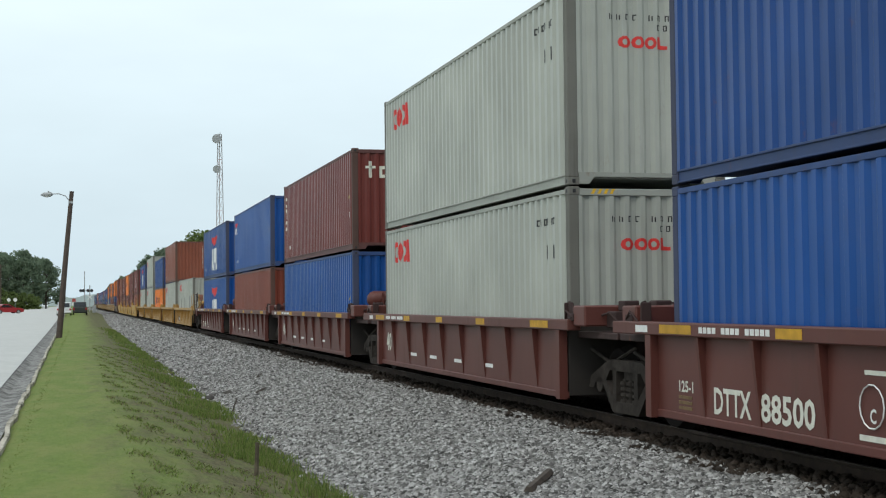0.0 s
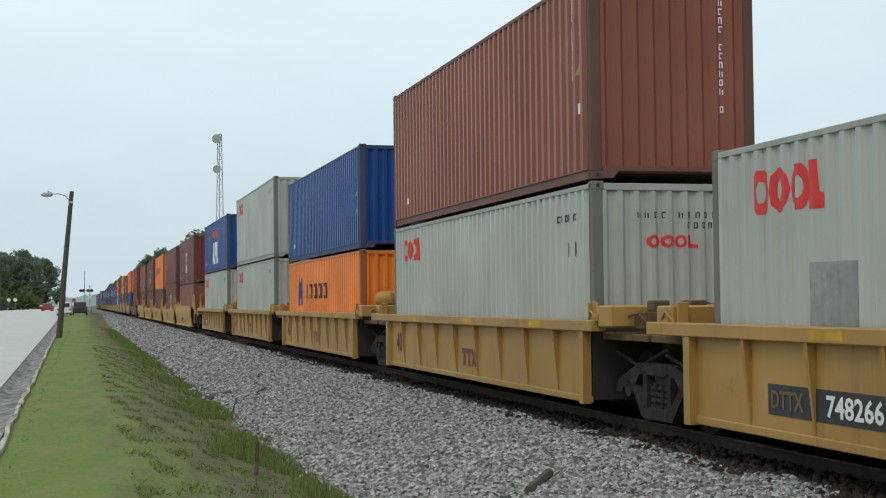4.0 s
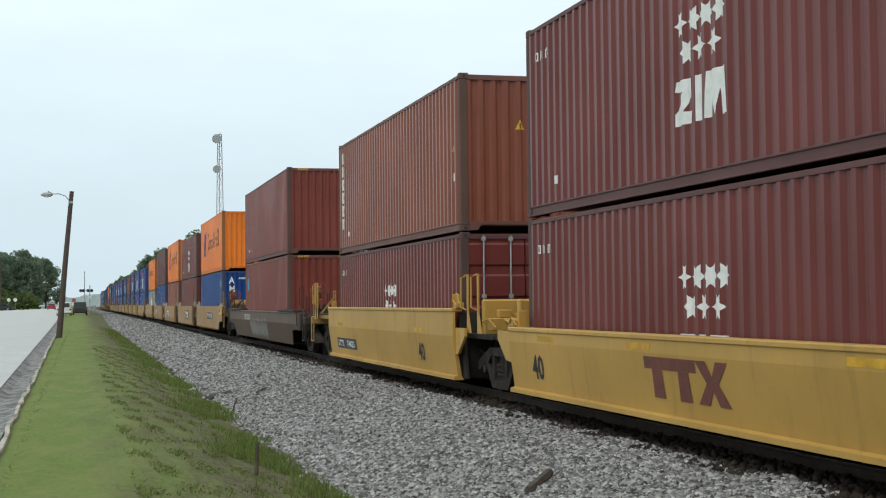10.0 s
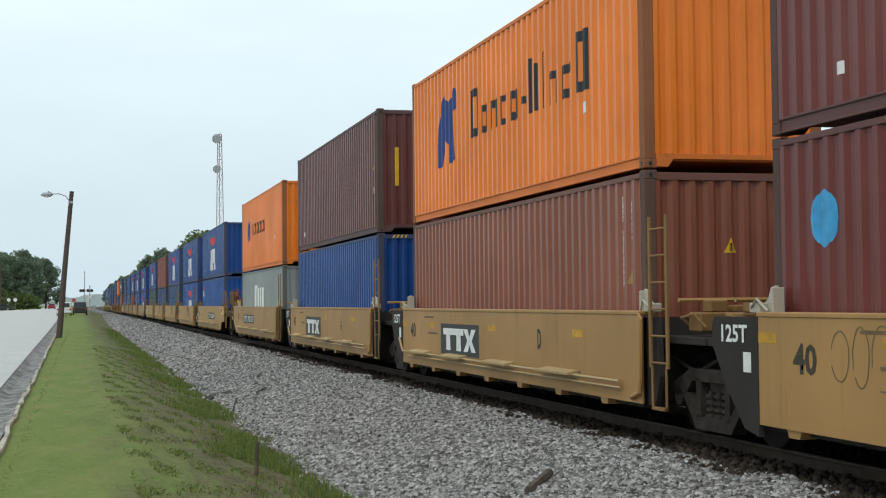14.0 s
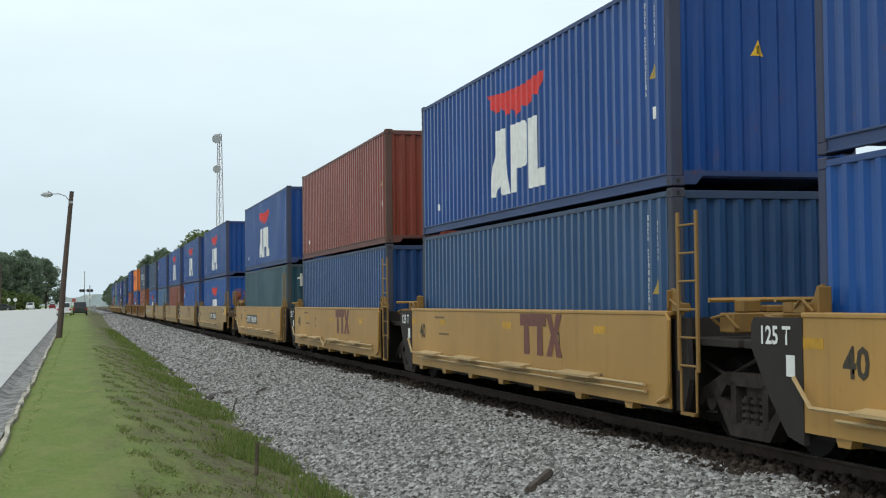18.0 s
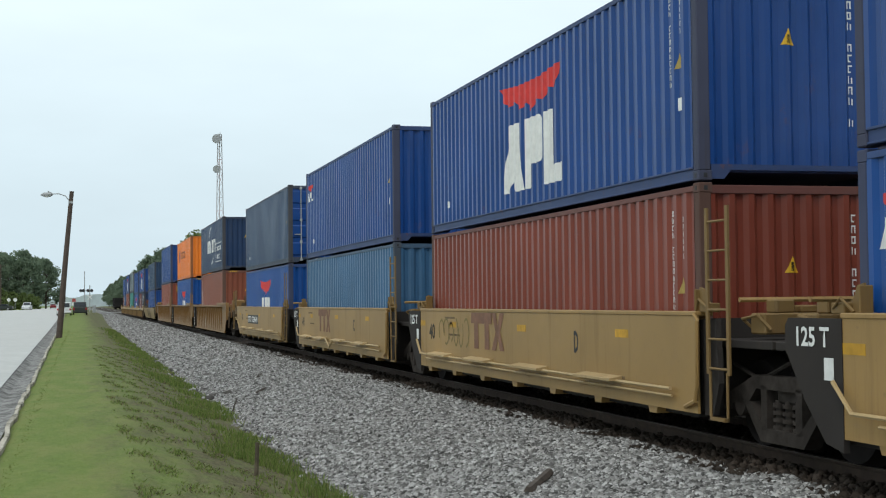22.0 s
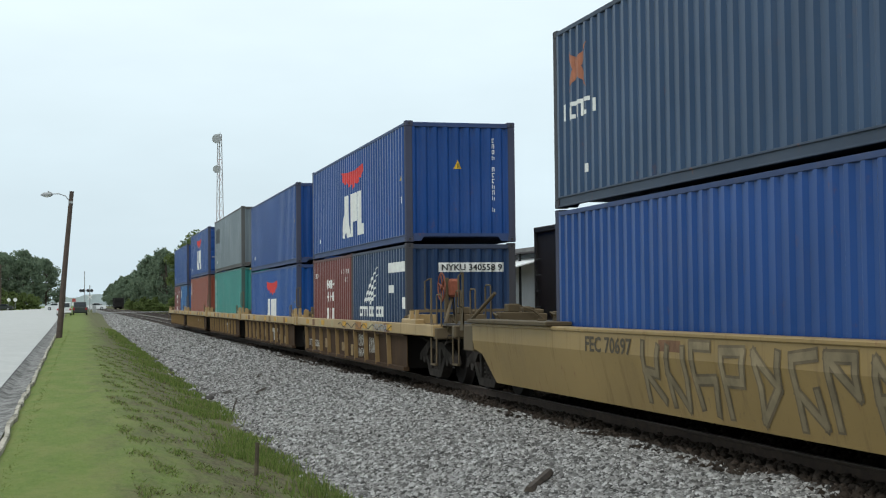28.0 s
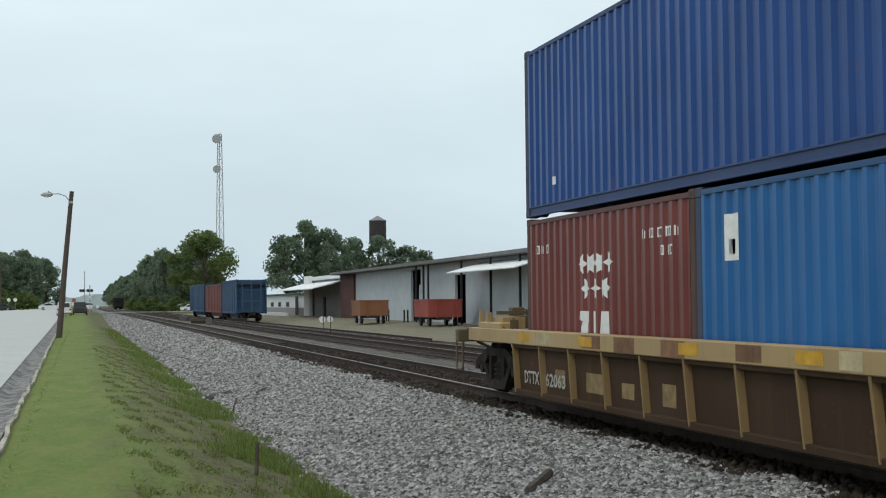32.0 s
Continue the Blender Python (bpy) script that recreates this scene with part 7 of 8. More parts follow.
plant(bush, [(21 + 2.6 * i + rt.uniform(-0.8, 0.8), 318 + rt.uniform(-10, 14), -0.3, rt.uniform(0, 360), rt.uniform(0.8, 1.3), rt.uniform(0.5, 1.1)) for i in range(9)]
      + [(18.2 + rt.uniform(-0.8, 1.2), 334 + 9 * i + rt.uniform(-3, 3), -0.3, rt.uniform(0, 360), rt.uniform(0.8, 1.4), rt.uniform(0.5, 1.2)) for i in range(22)]
      + [(-16 - 3 * i, 352 + rt.uniform(-4, 4), 0.4, rt.uniform(0, 360), 1.0, rt.uniform(0.6, 1.2)) for i in range(6)] + [(-11.5 - 2.4 * i, 362 + rt.uniform(-4, 4), 0.4, rt.uniform(0, 360), 1.2, rt.uniform(1.0, 1.7)) for i in range(7)], "low green scrub at the edge of the wood", "scrub")
for o in scene.objects:
    if o.name.startswith("bush") and not o.parent:
        tagged(o, category="bush")

# a far wooded rim closes the view all round; its pale colour is painted haze
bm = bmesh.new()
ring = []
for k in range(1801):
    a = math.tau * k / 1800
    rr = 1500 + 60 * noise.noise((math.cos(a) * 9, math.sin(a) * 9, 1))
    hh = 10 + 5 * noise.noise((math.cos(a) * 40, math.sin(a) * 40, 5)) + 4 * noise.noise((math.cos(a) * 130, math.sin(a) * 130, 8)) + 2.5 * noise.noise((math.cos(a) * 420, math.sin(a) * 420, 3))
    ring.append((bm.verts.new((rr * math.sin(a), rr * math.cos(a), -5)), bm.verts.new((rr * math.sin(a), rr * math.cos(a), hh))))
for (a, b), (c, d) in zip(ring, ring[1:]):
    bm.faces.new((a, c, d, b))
tagged(new("backdrop", mesh_of("backdrop", bm, plain("far_wood_haze", (0.47, 0.54, 0.56), 1.0, var=0.2, scale=0.08))), label="far tree line all round, haze put into its colour", category="backdrop", kind="structure")

# ---- street furniture ----
WOOD_POLE = plain("weathered_pole_wood", (0.085, 0.062, 0.05), 0.9, var=0.35, scale=4.0, bmp=0.01)
LAMP_GREY = plain("cast_lamp_grey", (0.35, 0.36, 0.36), 0.5, 0.4)
lamp = tagged(new("street_lamp"), label="leaning dark wooden pole with a street lamp", category="street lamp")
lamp.location = (-1.07, 76.2, -0.12)
part("pole", tube(bmesh.new(), [(0, 0, -0.2), (0.33, 0, 3.9), (0.67, 0, 7.75)], [0.17, 0.145, 0.115], 10), WOOD_POLE, lamp)
arm = part("arm", tube(bmesh.new(), [(0.60, 0, 7.15), (0.35, 0, 7.5), (0.0, 0, 7.62), (-0.35, 0, 7.60)], 0.03, 6), LAMP_GREY, lamp)
part("lamp_head", tube(bmesh.new(), [(-0.30, 0, 7.60), (-0.42, 0, 7.58), (-0.75, 0, 7.56), (-0.92, 0, 7.55)], [0.06, 0.13, 0.12, 0.04], 10), LAMP_GREY, lamp, "grey cobra-head lamp")
part("lens", tube(bmesh.new(), [(-0.62, 0, 7.50), (-0.62, 0, 7.42)], [0.12, 0.07], 10), plain("lamp_glass", (0.6, 0.6, 0.55), 0.2), lamp)
part("photocell", tube(bmesh.new(), [(-0.52, 0, 7.68), (-0.52, 0, 7.76)], 0.04, 8), LAMP_GREY, lamp)
part("bracket", boxm(bmesh.new(), 0.50, 0.74, -0.13, 0.13, 7.1, 7.22), LAMP_GREY, lamp)


def pole_thing(name, x, y, z, h, r, mat, label, arm_len=0.0, cat="pole"):
    p = tagged(new(name), label=label, category=cat)
    p.location = (x, y, z)
    part("shaft", tube(bmesh.new(), [(0, 0, -0.2), (0, 0, h)], [r, r * 0.75], 8), mat, p)
    if arm_len:
        part("crossarm", boxm(bmesh.new(), -arm_len, arm_len, -0.06, 0.06, h - 0.5, h - 0.38), mat, p)
    return p


pole_thing("utility_pole", -17.3, 330, 0.5, 10.5, 0.16, WOOD_POLE, "wooden utility pole with a crossarm by the wood", 1.1)
pole_thing("utility_pole", -2.6, 262, 0.3, 6.6, 0.14, WOOD_POLE, "short wooden pole beside the road")
pole_thing("utility_pole", 1.1, 330, 0.3, 9.0, 0.12, LAMP_GREY, "thin grey pole beyond the crossing")
for x in (-15.6, -14.2):
    s = pole_thing("road_sign", x, 331, 0.5, 2.4, 0.05, LAMP_GREY, "round white road sign on a thin post", cat="sign")
    part("sign_plate", tube(bmesh.new(), [(0, -0.08, 2.35), (0, -0.05, 2.35)], 0.42, 16), WHITE, s)
rs = pole_thing("road_sign", -0.9, 232, 0.2, 2.6, 0.05, LAMP_GREY, "small red and white sign on a post", cat="sign")
part("sign_plate", boxm(bmesh.new(), -0.3, 0.3, -0.09, -0.06, 1.3, 1.75), WHITE, rs)
part("sign_plate", boxm(bmesh.new(), -0.28, 0.28, -0.09, -0.06, 1.85, 2.4), plain("faded_red_sign", (0.36, 0.06, 0.05), 0.6), rs, "red sign plate")

sig = tagged(new("crossing_signal"), label="level crossing signal on a cantilever mast", category="signal")
sig.location = (1.9, 276, 0.05)
part("mast", tube(bmesh.new(), [(0, 0, -0.1), (0, 0, 5.3)], 0.10, 8), LAMP_GREY, sig)
part("boom", tube(bmesh.new(), [(0.3, 0, 4.3), (-1.9, 0, 4.3)], 0.06, 6), LAMP_GREY, sig)
for x in (-1.7, -1.2, -0.35, 0.35):
    part("signal_lamp", tube(bmesh.new(), [(x, -0.14, 4.25), (x, 0.06, 4.25)], 0.30, 14), BLACK, sig, "black round signal hood")
for a in (-1, 1):
    cb = boxm(bmesh.new(), -0.6, 0.6, -0.13, -0.10, 2.9, 3.05)
    bmesh.ops.rotate(cb, verts=cb.verts, cent=(0, 0, 2.97), matrix=Matrix.Rotation(a * 0.75, 3, "Y"))
    part("crossbuck_board", cb, WHITE, sig, "white crossbuck board")
part("relay_case", boxm(bmesh.new(), 0.5, 1.2, -0.3, 0.3, 0, 1.4, 0.03), LAMP_GREY, sig)

# ---- lattice mast with dishes ----
mast = tagged(new("lattice_mast"), label="tall pale lattice radio mast with two dishes", category="radio mast")
mast.location = (24.5, 252, 0)
MAST_M = plain("faded_mast_steel", (0.42, 0.40, 0.40), 0.6, 0.3)
MAST_RED = plain("faded_red_mast_steel", (0.40, 0.20, 0.18), 0.6, 0.2)
HM = 32.2


def mast_leg(k, z):
    w = 1.05 - 0.65 * z / HM
    a = math.tau * k / 3 + 0.35
    return Vector((w * math.cos(a), w * math.sin(a), z))


for k in range(3):
    part("leg", tube(bmesh.new(), [mast_leg(k, 0), mast_leg(k, HM)], 0.075, 6), MAST_M, mast)
for i in range(14):
    br = bmesh.new()
    za, zb = HM * i / 14, HM * (i + 1) / 14
    for k in range(3):
        tube(br, [mast_leg(k, za), mast_leg((k + 1) % 3, zb)], 0.03, 5)
        tube(br, [mast_leg(k, zb), mast_leg((k + 1) % 3, zb)], 0.03, 5)
    part("brace_panel", br, MAST_RED if (i // 2) % 2 else MAST_M, mast)
for z, s in ((31.2, 0.85), (25.7, 0.7)):
    b = mast_leg(2, z) + Vector((-0.55, -0.4, 0))
    d = tube(bmesh.new(), [b + Vector((0.12, 0.45, 0)), b + Vector((0.05, 0.1, 0)), b + Vector((0, -0.35, 0))], [s * 0.35, s * 0.9, s], 16)
    part("dish", d, LAMP_GREY, mast, "grey drum microwave dish")
part("top_rod", tube(bmesh.new(), [(0.25, 0.2, HM - 0.5), (0.25, 0.2, HM + 0.5)], 0.03, 5), MAST_M, mast)


# ---- parked rolling stock ----
def hopper(x, y0, y1, z, h, body, label, posts, half=1.5, sign=None, belly=0.95, open_end=False):
    """A coal hopper or gondola between y0 (front) and y1 on a track centred on x."""
    t = tagged(new("hopper_car"), label=label, category="rail car", group="parked freight cars")
    yc, ln = (y0 + y1) / 2, y1 - y0
    t.location = (x, yc, z)
    a = -ln / 2 + 0.35
    for s in (-1, 1):
        part("side_sheet", boxm(bmesh.new(), *sorted((s * (half - 0.06), s * (half - 0.10))), a, -a, belly, h - 0.08), body, t)
        part("top_rail", boxm(bmesh.new(), *sorted((s * (half + 0.01), s * (half - 0.14))), a, -a, h - 0.14, h, 0.02), body, t)
        part("side_sill", boxm(bmesh.new(), *sorted((s * half, s * (half - 0.12))), a, -a, belly - 0.12, belly + 0.12, 0.015), body, t)
        pm = mesh_of("side_post", boxm(bmesh.new(), *sorted((s * half, s * (half - 0.07))), -0.06, 0.06, belly, h - 0.1), body)
        for k in range(posts):
            share("side_post", pm, t, Matrix.Translation((0, a + 0.06 + (-2 * a - 0.12) * k / (posts - 1), 0)))
    for e in (-1, 1):
        ya, yb = sorted((e * (-a - 0.5), e * (-a - 0.55)))
        part("end_sheet", boxm(bmesh.new(), -half + 0.08, half - 0.08, ya, yb, belly, h - 0.1), body, t)
        for xx in (-0.95, 0.0, 0.95):
            part("end_post", boxm(bmesh.new(), xx - 0.06, xx + 0.06, *sorted((e * -a, e * (-a + 0.09))), belly, h - 0.06), body, t)
        for zz in (belly + 0.05, belly + (h - belly) * 0.35, belly + (h - belly) * 0.68, h - 0.1):
            part("end_brace", boxm(bmesh.new(), -half + 0.08, half - 0.08, *sorted((e * -a, e * (-a + 0.06))), zz - 0.05, zz + 0.05), body, t)
        lad = bmesh.new()
        for k in range(6):
            tube(lad, [(-half - 0.03, e * (-a - 0.15), belly - 0.3 + 0.4 * k), (-half - 0.03, e * (-a - 0.6), belly - 0.3 + 0.4 * k)], 0.015, 5)
        part("ladder", lad, body, t)
        truck(t, e * (-a - 1.4))
        coupler(t, e * (-a), e)
    bl = bmesh.new()
    prism(bl, [(a + 1.2, belly), (a + 2.6, 0.35), (-a - 2.6, 0.35), (-a - 1.2, belly)], "x", -0.9, 0.9)
    part("hopper_belly", bl, body, t)
    part("underframe", boxm(bmesh.new(), -0.3, 0.3, a, -a, belly - 0.35, belly - 0.05), STEEL_DARK, t)
    # Black slab below the rim, painted as the darkness inside the body.
    part("load", boxm(bmesh.new(), -half + 0.12, half - 0.12, a + 0.1, -a - 0.1, h - 0.6, h - 0.45), BLACK, t, "black slab, the unlit inside put into its colour") if not open_end else None
    return t


BLUE_STOCK = paint("faded_blue_hopper_paint", (0.028, 0.072, 0.140), 0.7, 0.8, rust=0.9)
RED_STOCK = paint("oxide_red_hopper_paint", (0.16, 0.045, 0.035), 0.6, 0.5, rust=0.3)
BLACK_STOCK = paint("black_gondola_paint", (0.020, 0.018, 0.017), 0.6, 0.35, dirt_rgb=(0.06, 0.05, 0.045))
PINK_STOCK = paint("sun_faded_rust_paint", (0.34, 0.165, 0.12), 0.8, 0.5, dirt_rgb=(0.12, 0.055, 0.035), rust=0.6)
hopper(17.0, 141.8, 157.4, -0.33, 4.35, BLUE_STOCK, "faded blue high-sided hopper car on a stub track", 8, 1.55)
hopper(17.0, 158.4, 179.4, -0.33, 4.15, RED_STOCK, "oxide-red hopper car between two blue ones", 11, 1.5)
hopper(17.0, 180.4, 204.0, -0.33, 4.45, BLUE_STOCK, "long faded blue hopper car on a stub track", 12, 1.55)
gon = hopper(12.65, 19.55, 33.7, -0.03, 3.46, BLACK_STOCK, "black steel gondola with a small red warning sign", 2, 1.52)
rusty = hopper(12.65, 3.0, 18.95, -0.03, 3.46, PINK_STOCK, "sun-faded rusty pink hopper car", 9, 1.55)
hopper(12.65, 470, 484, -0.03, 3.8, BLACK_STOCK, "dark hopper car far down the siding", 7, 1.5)
hopper(12.65, 485, 499, -0.03, 3.8, BLACK_STOCK, "dark hopper car far down the siding", 7, 1.5)
for yy in (27.0, 21.1):
    sg = part("warning_sign", boxm(bmesh.new(), -1.545, -1.53, yy - 26.625 - 0.26, yy - 26.625 + 0.26, 2.0, 2.42), plain("dull_red_sign", (0.25, 0.03, 0.03), 0.6), gon, "small red sign")
    for ln_, zz in (("DO NOT", 2.25), ("HUMP", 2.08)):
        fit_text("writing", ln_, 0.38, 0.11, WHITE, sg, Matrix.Translation((-1.549, yy - 26.625 + 0.19, zz)) @ ON_SIDE)
for k, u in enumerate((29.8, 28.9)):
    part("faded_lettering", boxm(bmesh.new(), -1.536, -1.53, u - 26.625 - 0.15, u - 26.625 + 0.12, 2.15, 2.45), plain("faded_white_paint", (0.075, 0.07, 0.066), 0.8), gon)
    part("faded_lettering", boxm(bmesh.new(), -1.536, -1.53, u - 26.625 - 0.15, u - 26.625 + 0.12, 1.55, 1.85), MATS["faded_white_paint"], gon)
for k in range(2):
    bmx = bmesh.new()
    tube(bmx, [(-1.60, -7.3 + 15.2 * k, 1.0), (-1.60, -6.3 + 13.2 * k, 3.2)], 0.05, 6)
    part("end_strut", bmx, PINK_STOCK, rusty)
pl = part("slope_sheet", prism(bmesh.new(), [(7.4, 3.4), (7.45, 3.4), (5.6, 1.2), (5.5, 1.2)], "x", -1.4, 1.4), PINK_STOCK, rusty)

# ---- warehouse and low buildings ----
SIDING = plain("dull_white_metal_siding", (0.42, 0.44, 0.46), 0.7, var=0.09, scale=1.2)
BRICK_RED = plain("dark_red_brick", (0.10, 0.045, 0.038), 0.9, var=0.3, scale=5.0)
WHITE_WALL = plain("white_painted_block", (0.70, 0.71, 0.70), 0.8, var=0.08, scale=2.0)
GREY_WALL = plain("grey_painted_block", (0.22, 0.22, 0.22), 0.85, var=0.2, scale=2.0)
ROOF_M = plain("tarred_roof_edge", (0.17, 0.165, 0.16), 0.85, var=0.25, scale=1.0)
# Near-black: painted shade of openings, and dark paint of posts and panes.
DARK_IN = plain("doorway_shade_and_dark_paint", (0.02, 0.022, 0.024), 0.9)
wh = tagged(new("warehouse"), label="long low white metal-sided warehouse with a flat roof", category="warehouse")
WX, WZ = 28.0, -0.14
panel_y = 48.0
seg = []
while panel_y < 142.9:
    seg.append((panel_y, min(panel_y + 4.75, 143.4)))
    panel_y += 4.75
door_ys = [(114.3, 117.9, 4.3), (100.2, 103.2, 3.6), (74.0, 78.0, 4.0)]
for a, b in seg:
    hole = next(((p, q, zt) for p, q, zt in door_ys if p < (a + b) / 2 + 2.375 and q > (a + b) / 2 - 2.375), None)
    bm = bmesh.new()
    cuts = [(a, b, WZ, 4.62)]
    if hole:
        p, q, zt = max(hole[0], a), min(hole[1], b), hole[2]
        cuts = [c for c in ((a, p, WZ, 4.62), (p, q, zt, 4.62), (q, b, WZ, 4.62)) if c[1] - c[0] > 0.02]
    for c in cuts:
        boxm(bm, WX, WX + 0.2, c[0] + 0.012, c[1] - 0.012, c[2], c[3])
    part("wall_panel", bm, SIDING, wh)
# Sheet behind the doors; the darkness inside is its colour.
part("door_recess", boxm(bmesh.new(), WX + 1.2, WX + 1.3, 50, 143, WZ, 4.6), DARK_IN, wh, "near-black sheet, the unlit inside put into its colour")
part("sliding_door", boxm(bmesh.new(), WX - 0.08, WX - 0.02, 113.3, 114.6, WZ, 3.0), plain("pale_blue_door", (0.35, 0.42, 0.46), 0.7), wh, "pale blue sliding door left ajar")
part("end_wall", boxm(bmesh.new(), WX - 0.15, WX + 22, 143.4, 151.0, WZ, 4.72), BRICK_RED, wh, "dark red brick end")
part("far_wall", boxm(bmesh.new(), WX + 22, WX + 22.2, 48, 151, WZ, 5.6), SIDING, wh)
part("near_wall", boxm(bmesh.new(), WX, WX + 22, 47.8, 48.0, WZ, 5.0), SIDING, wh)
part("roof", prism(bmesh.new(), [(WX - 1.1, 4.62), (WX - 1.1, 4.86), (WX + 11, 5.9), (WX + 23, 5.0), (WX + 23, 4.8), (WX + 11, 5.66)], "y", 47, 152.5), ROOF_M, wh, "flat grey roof with a deep overhang")
# Soffit: the shade under the overhang is put into its dark colour.
part("soffit", boxm(bmesh.new(), WX - 1.08, WX + 0.2, 47.2, 152.2, 4.56, 4.62), plain("soffit_painted_shade", (0.11, 0.10, 0.10), 0.9), wh)
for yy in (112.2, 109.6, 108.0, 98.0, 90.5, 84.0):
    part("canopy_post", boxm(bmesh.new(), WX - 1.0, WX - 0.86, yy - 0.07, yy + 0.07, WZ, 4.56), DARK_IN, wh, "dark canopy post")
part("awning", prism(bmesh.new(), [(WX - 2.6, 3.55), (WX - 2.6, 3.62), (WX, 4.35), (WX, 4.25)], "y", 80.0, 96.0), WHITE_WALL, wh, "white sloping awning")
for yy in (112.9, 111.6, 118.9, 119.8):
    part("bollard", tube(bmesh.new(), [(WX - 1.8, yy, WZ), (WX - 1.8, yy, 0.9)], 0.07, 8), DARK_IN, wh)

sh = tagged(new("shop_building"), label="white-fronted low building with a white sloping awning", category="building")
part("front_wall", boxm(bmesh.new(), WX - 0.2, WX + 0.2, 172.2, 176.5, WZ, 4.9), WHITE_WALL, sh)
part("side_wall", boxm(bmesh.new(), WX + 0.4, WX + 9, 151.2, 176.0, WZ, 4.3), GREY_WALL, sh)
part("parapet", boxm(bmesh.new(), WX + 0.1, WX + 9.2, 151.2, 176.4, 4.3, 4.75), WHITE_WALL, sh)
part("awning", prism(bmesh.new(), [(WX - 3.2, 3.05), (WX - 3.2, 3.15), (WX + 0.4, 4.05), (WX + 0.4, 3.9)], "y", 152.5, 180.0), WHITE_WALL, sh, "white metal awning")
# Flat panel on the wall, coloured like the shade in an opening.
part("door", boxm(bmesh.new(), WX + 0.34, WX + 0.41, 163.5, 165.0, WZ, 2.2), DARK_IN, sh, "open doorway, its shade painted as a near-black panel")
ow = tagged(new("office_building"), label="small white office with three dark windows", category="building")
part("wall", boxm(bmesh.new(), WX, WX + 8, 185, 217, 0.9, 2.65), WHITE_WALL, ow)
part("base", boxm(bmesh.new(), WX - 0.03, WX + 8, 185, 217, WZ, 0.9), plain("grey_wainscot", (0.30, 0.29, 0.28), 0.8), ow, "grey lower wall")
part("roof", boxm(bmesh.new(), WX - 0.4, WX + 8.4, 184.6, 217.4, 2.65, 2.85, 0.02), plain("dull_green_roof", (0.06, 0.12, 0.08), 0.7), ow, "thin dark green roof")
part("end_door", boxm(bmesh.new(), WX - 0.04, WX + 0.01, 182.5, 185.0, WZ, 2.4), DARK_IN, ow)
for yy in (192, 200, 208):
    w = part("window", boxm(bmesh.new(), WX - 0.06, WX, yy - 1.4, yy + 1.4, 1.0, 1.7), GREY_WALL, ow)
    part("pane", boxm(bmesh.new(), WX - 0.075, WX - 0.061, yy - 1.2, yy + 1.2, 1.08, 1.62), DARK_IN, w, "dark glass pane")
part("low_wall", boxm(bmesh.new(), WX - 2.3, WX - 2.0, 178, 222, WZ, 0.30), WHITE_WALL, ow, "low white wall in front")

wt = tagged(new("water_tower"), label="old rust-brown round water tank with a conical roof", category="water tower")
wt.location = (55.7, 262, -0.36)
wt.scale = (1.22, 1.22, 1.22)
part("tank", tube(bmesh.new(), [(0, 0, 10.6), (0, 0, 11.0), (0, 0, 14.4)], [0.9, 1.36, 1.36], 20), plain("rust_brown_tank", (0.045, 0.035, 0.036), 0.8, var=0.3, scale=1.5), wt)
part("roof", tube(bmesh.new(), [(0, 0, 14.4), (0, 0, 15.2)], [1.45, 0.05], 20), plain("grey_tank_roof", (0.2, 0.2, 0.2), 0.7), wt, "grey conical cap")
for k in range(4):
    a = math.tau * k / 4 + 0.5
    part("leg", tube(bmesh.new(), [(1.5 * math.cos(a), 1.5 * math.sin(a), -0.2), (1.2 * math.cos(a), 1.2 * math.sin(a), 10.8)], 0.07, 6), MAST_RED, wt)
part("riser", tube(bmesh.new(), [(0, 0, 0), (0, 0, 10.6)], 0.08, 8), MAST_M, wt)

fm = tagged(new("grain_elevator_leg"), label="grey grain elevator head with a platform and stays", category="grain elevator")
fm.location = (69.0, 120, 0)
part("leg_casing", boxm(bmesh.new(), -0.45, 0.45, -0.4, 0.4, -0.2, 16.4), GALV, fm)
part("head", tube(bmesh.new(), [(0, 0, 16.3), (0, 0, 16.9), (0, 0, 17.4)], [0.7, 0.75, 0.4], 14), GALV, fm)
part("platform", boxm(bmesh.new(), -1.2, 1.2, -1.2, 1.2, 16.1, 16.25), GALV, fm)
for a in range(8):
    x, y = 1.15 * math.cos(a * math.tau / 8), 1.15 * math.sin(a * math.tau / 8)
    part("railing_post", tube(bmesh.new(), [(x, y, 16.2), (x, y, 17.1)], 0.04, 5), GALV, fm)
for dx in (-4.2, -2.2, 1.6, 3.6):
    part("spout", tube(bmesh.new(), [(0, 0, 15.6), (dx, 0.5, 12.2)], 0.13, 6), GALV, fm)


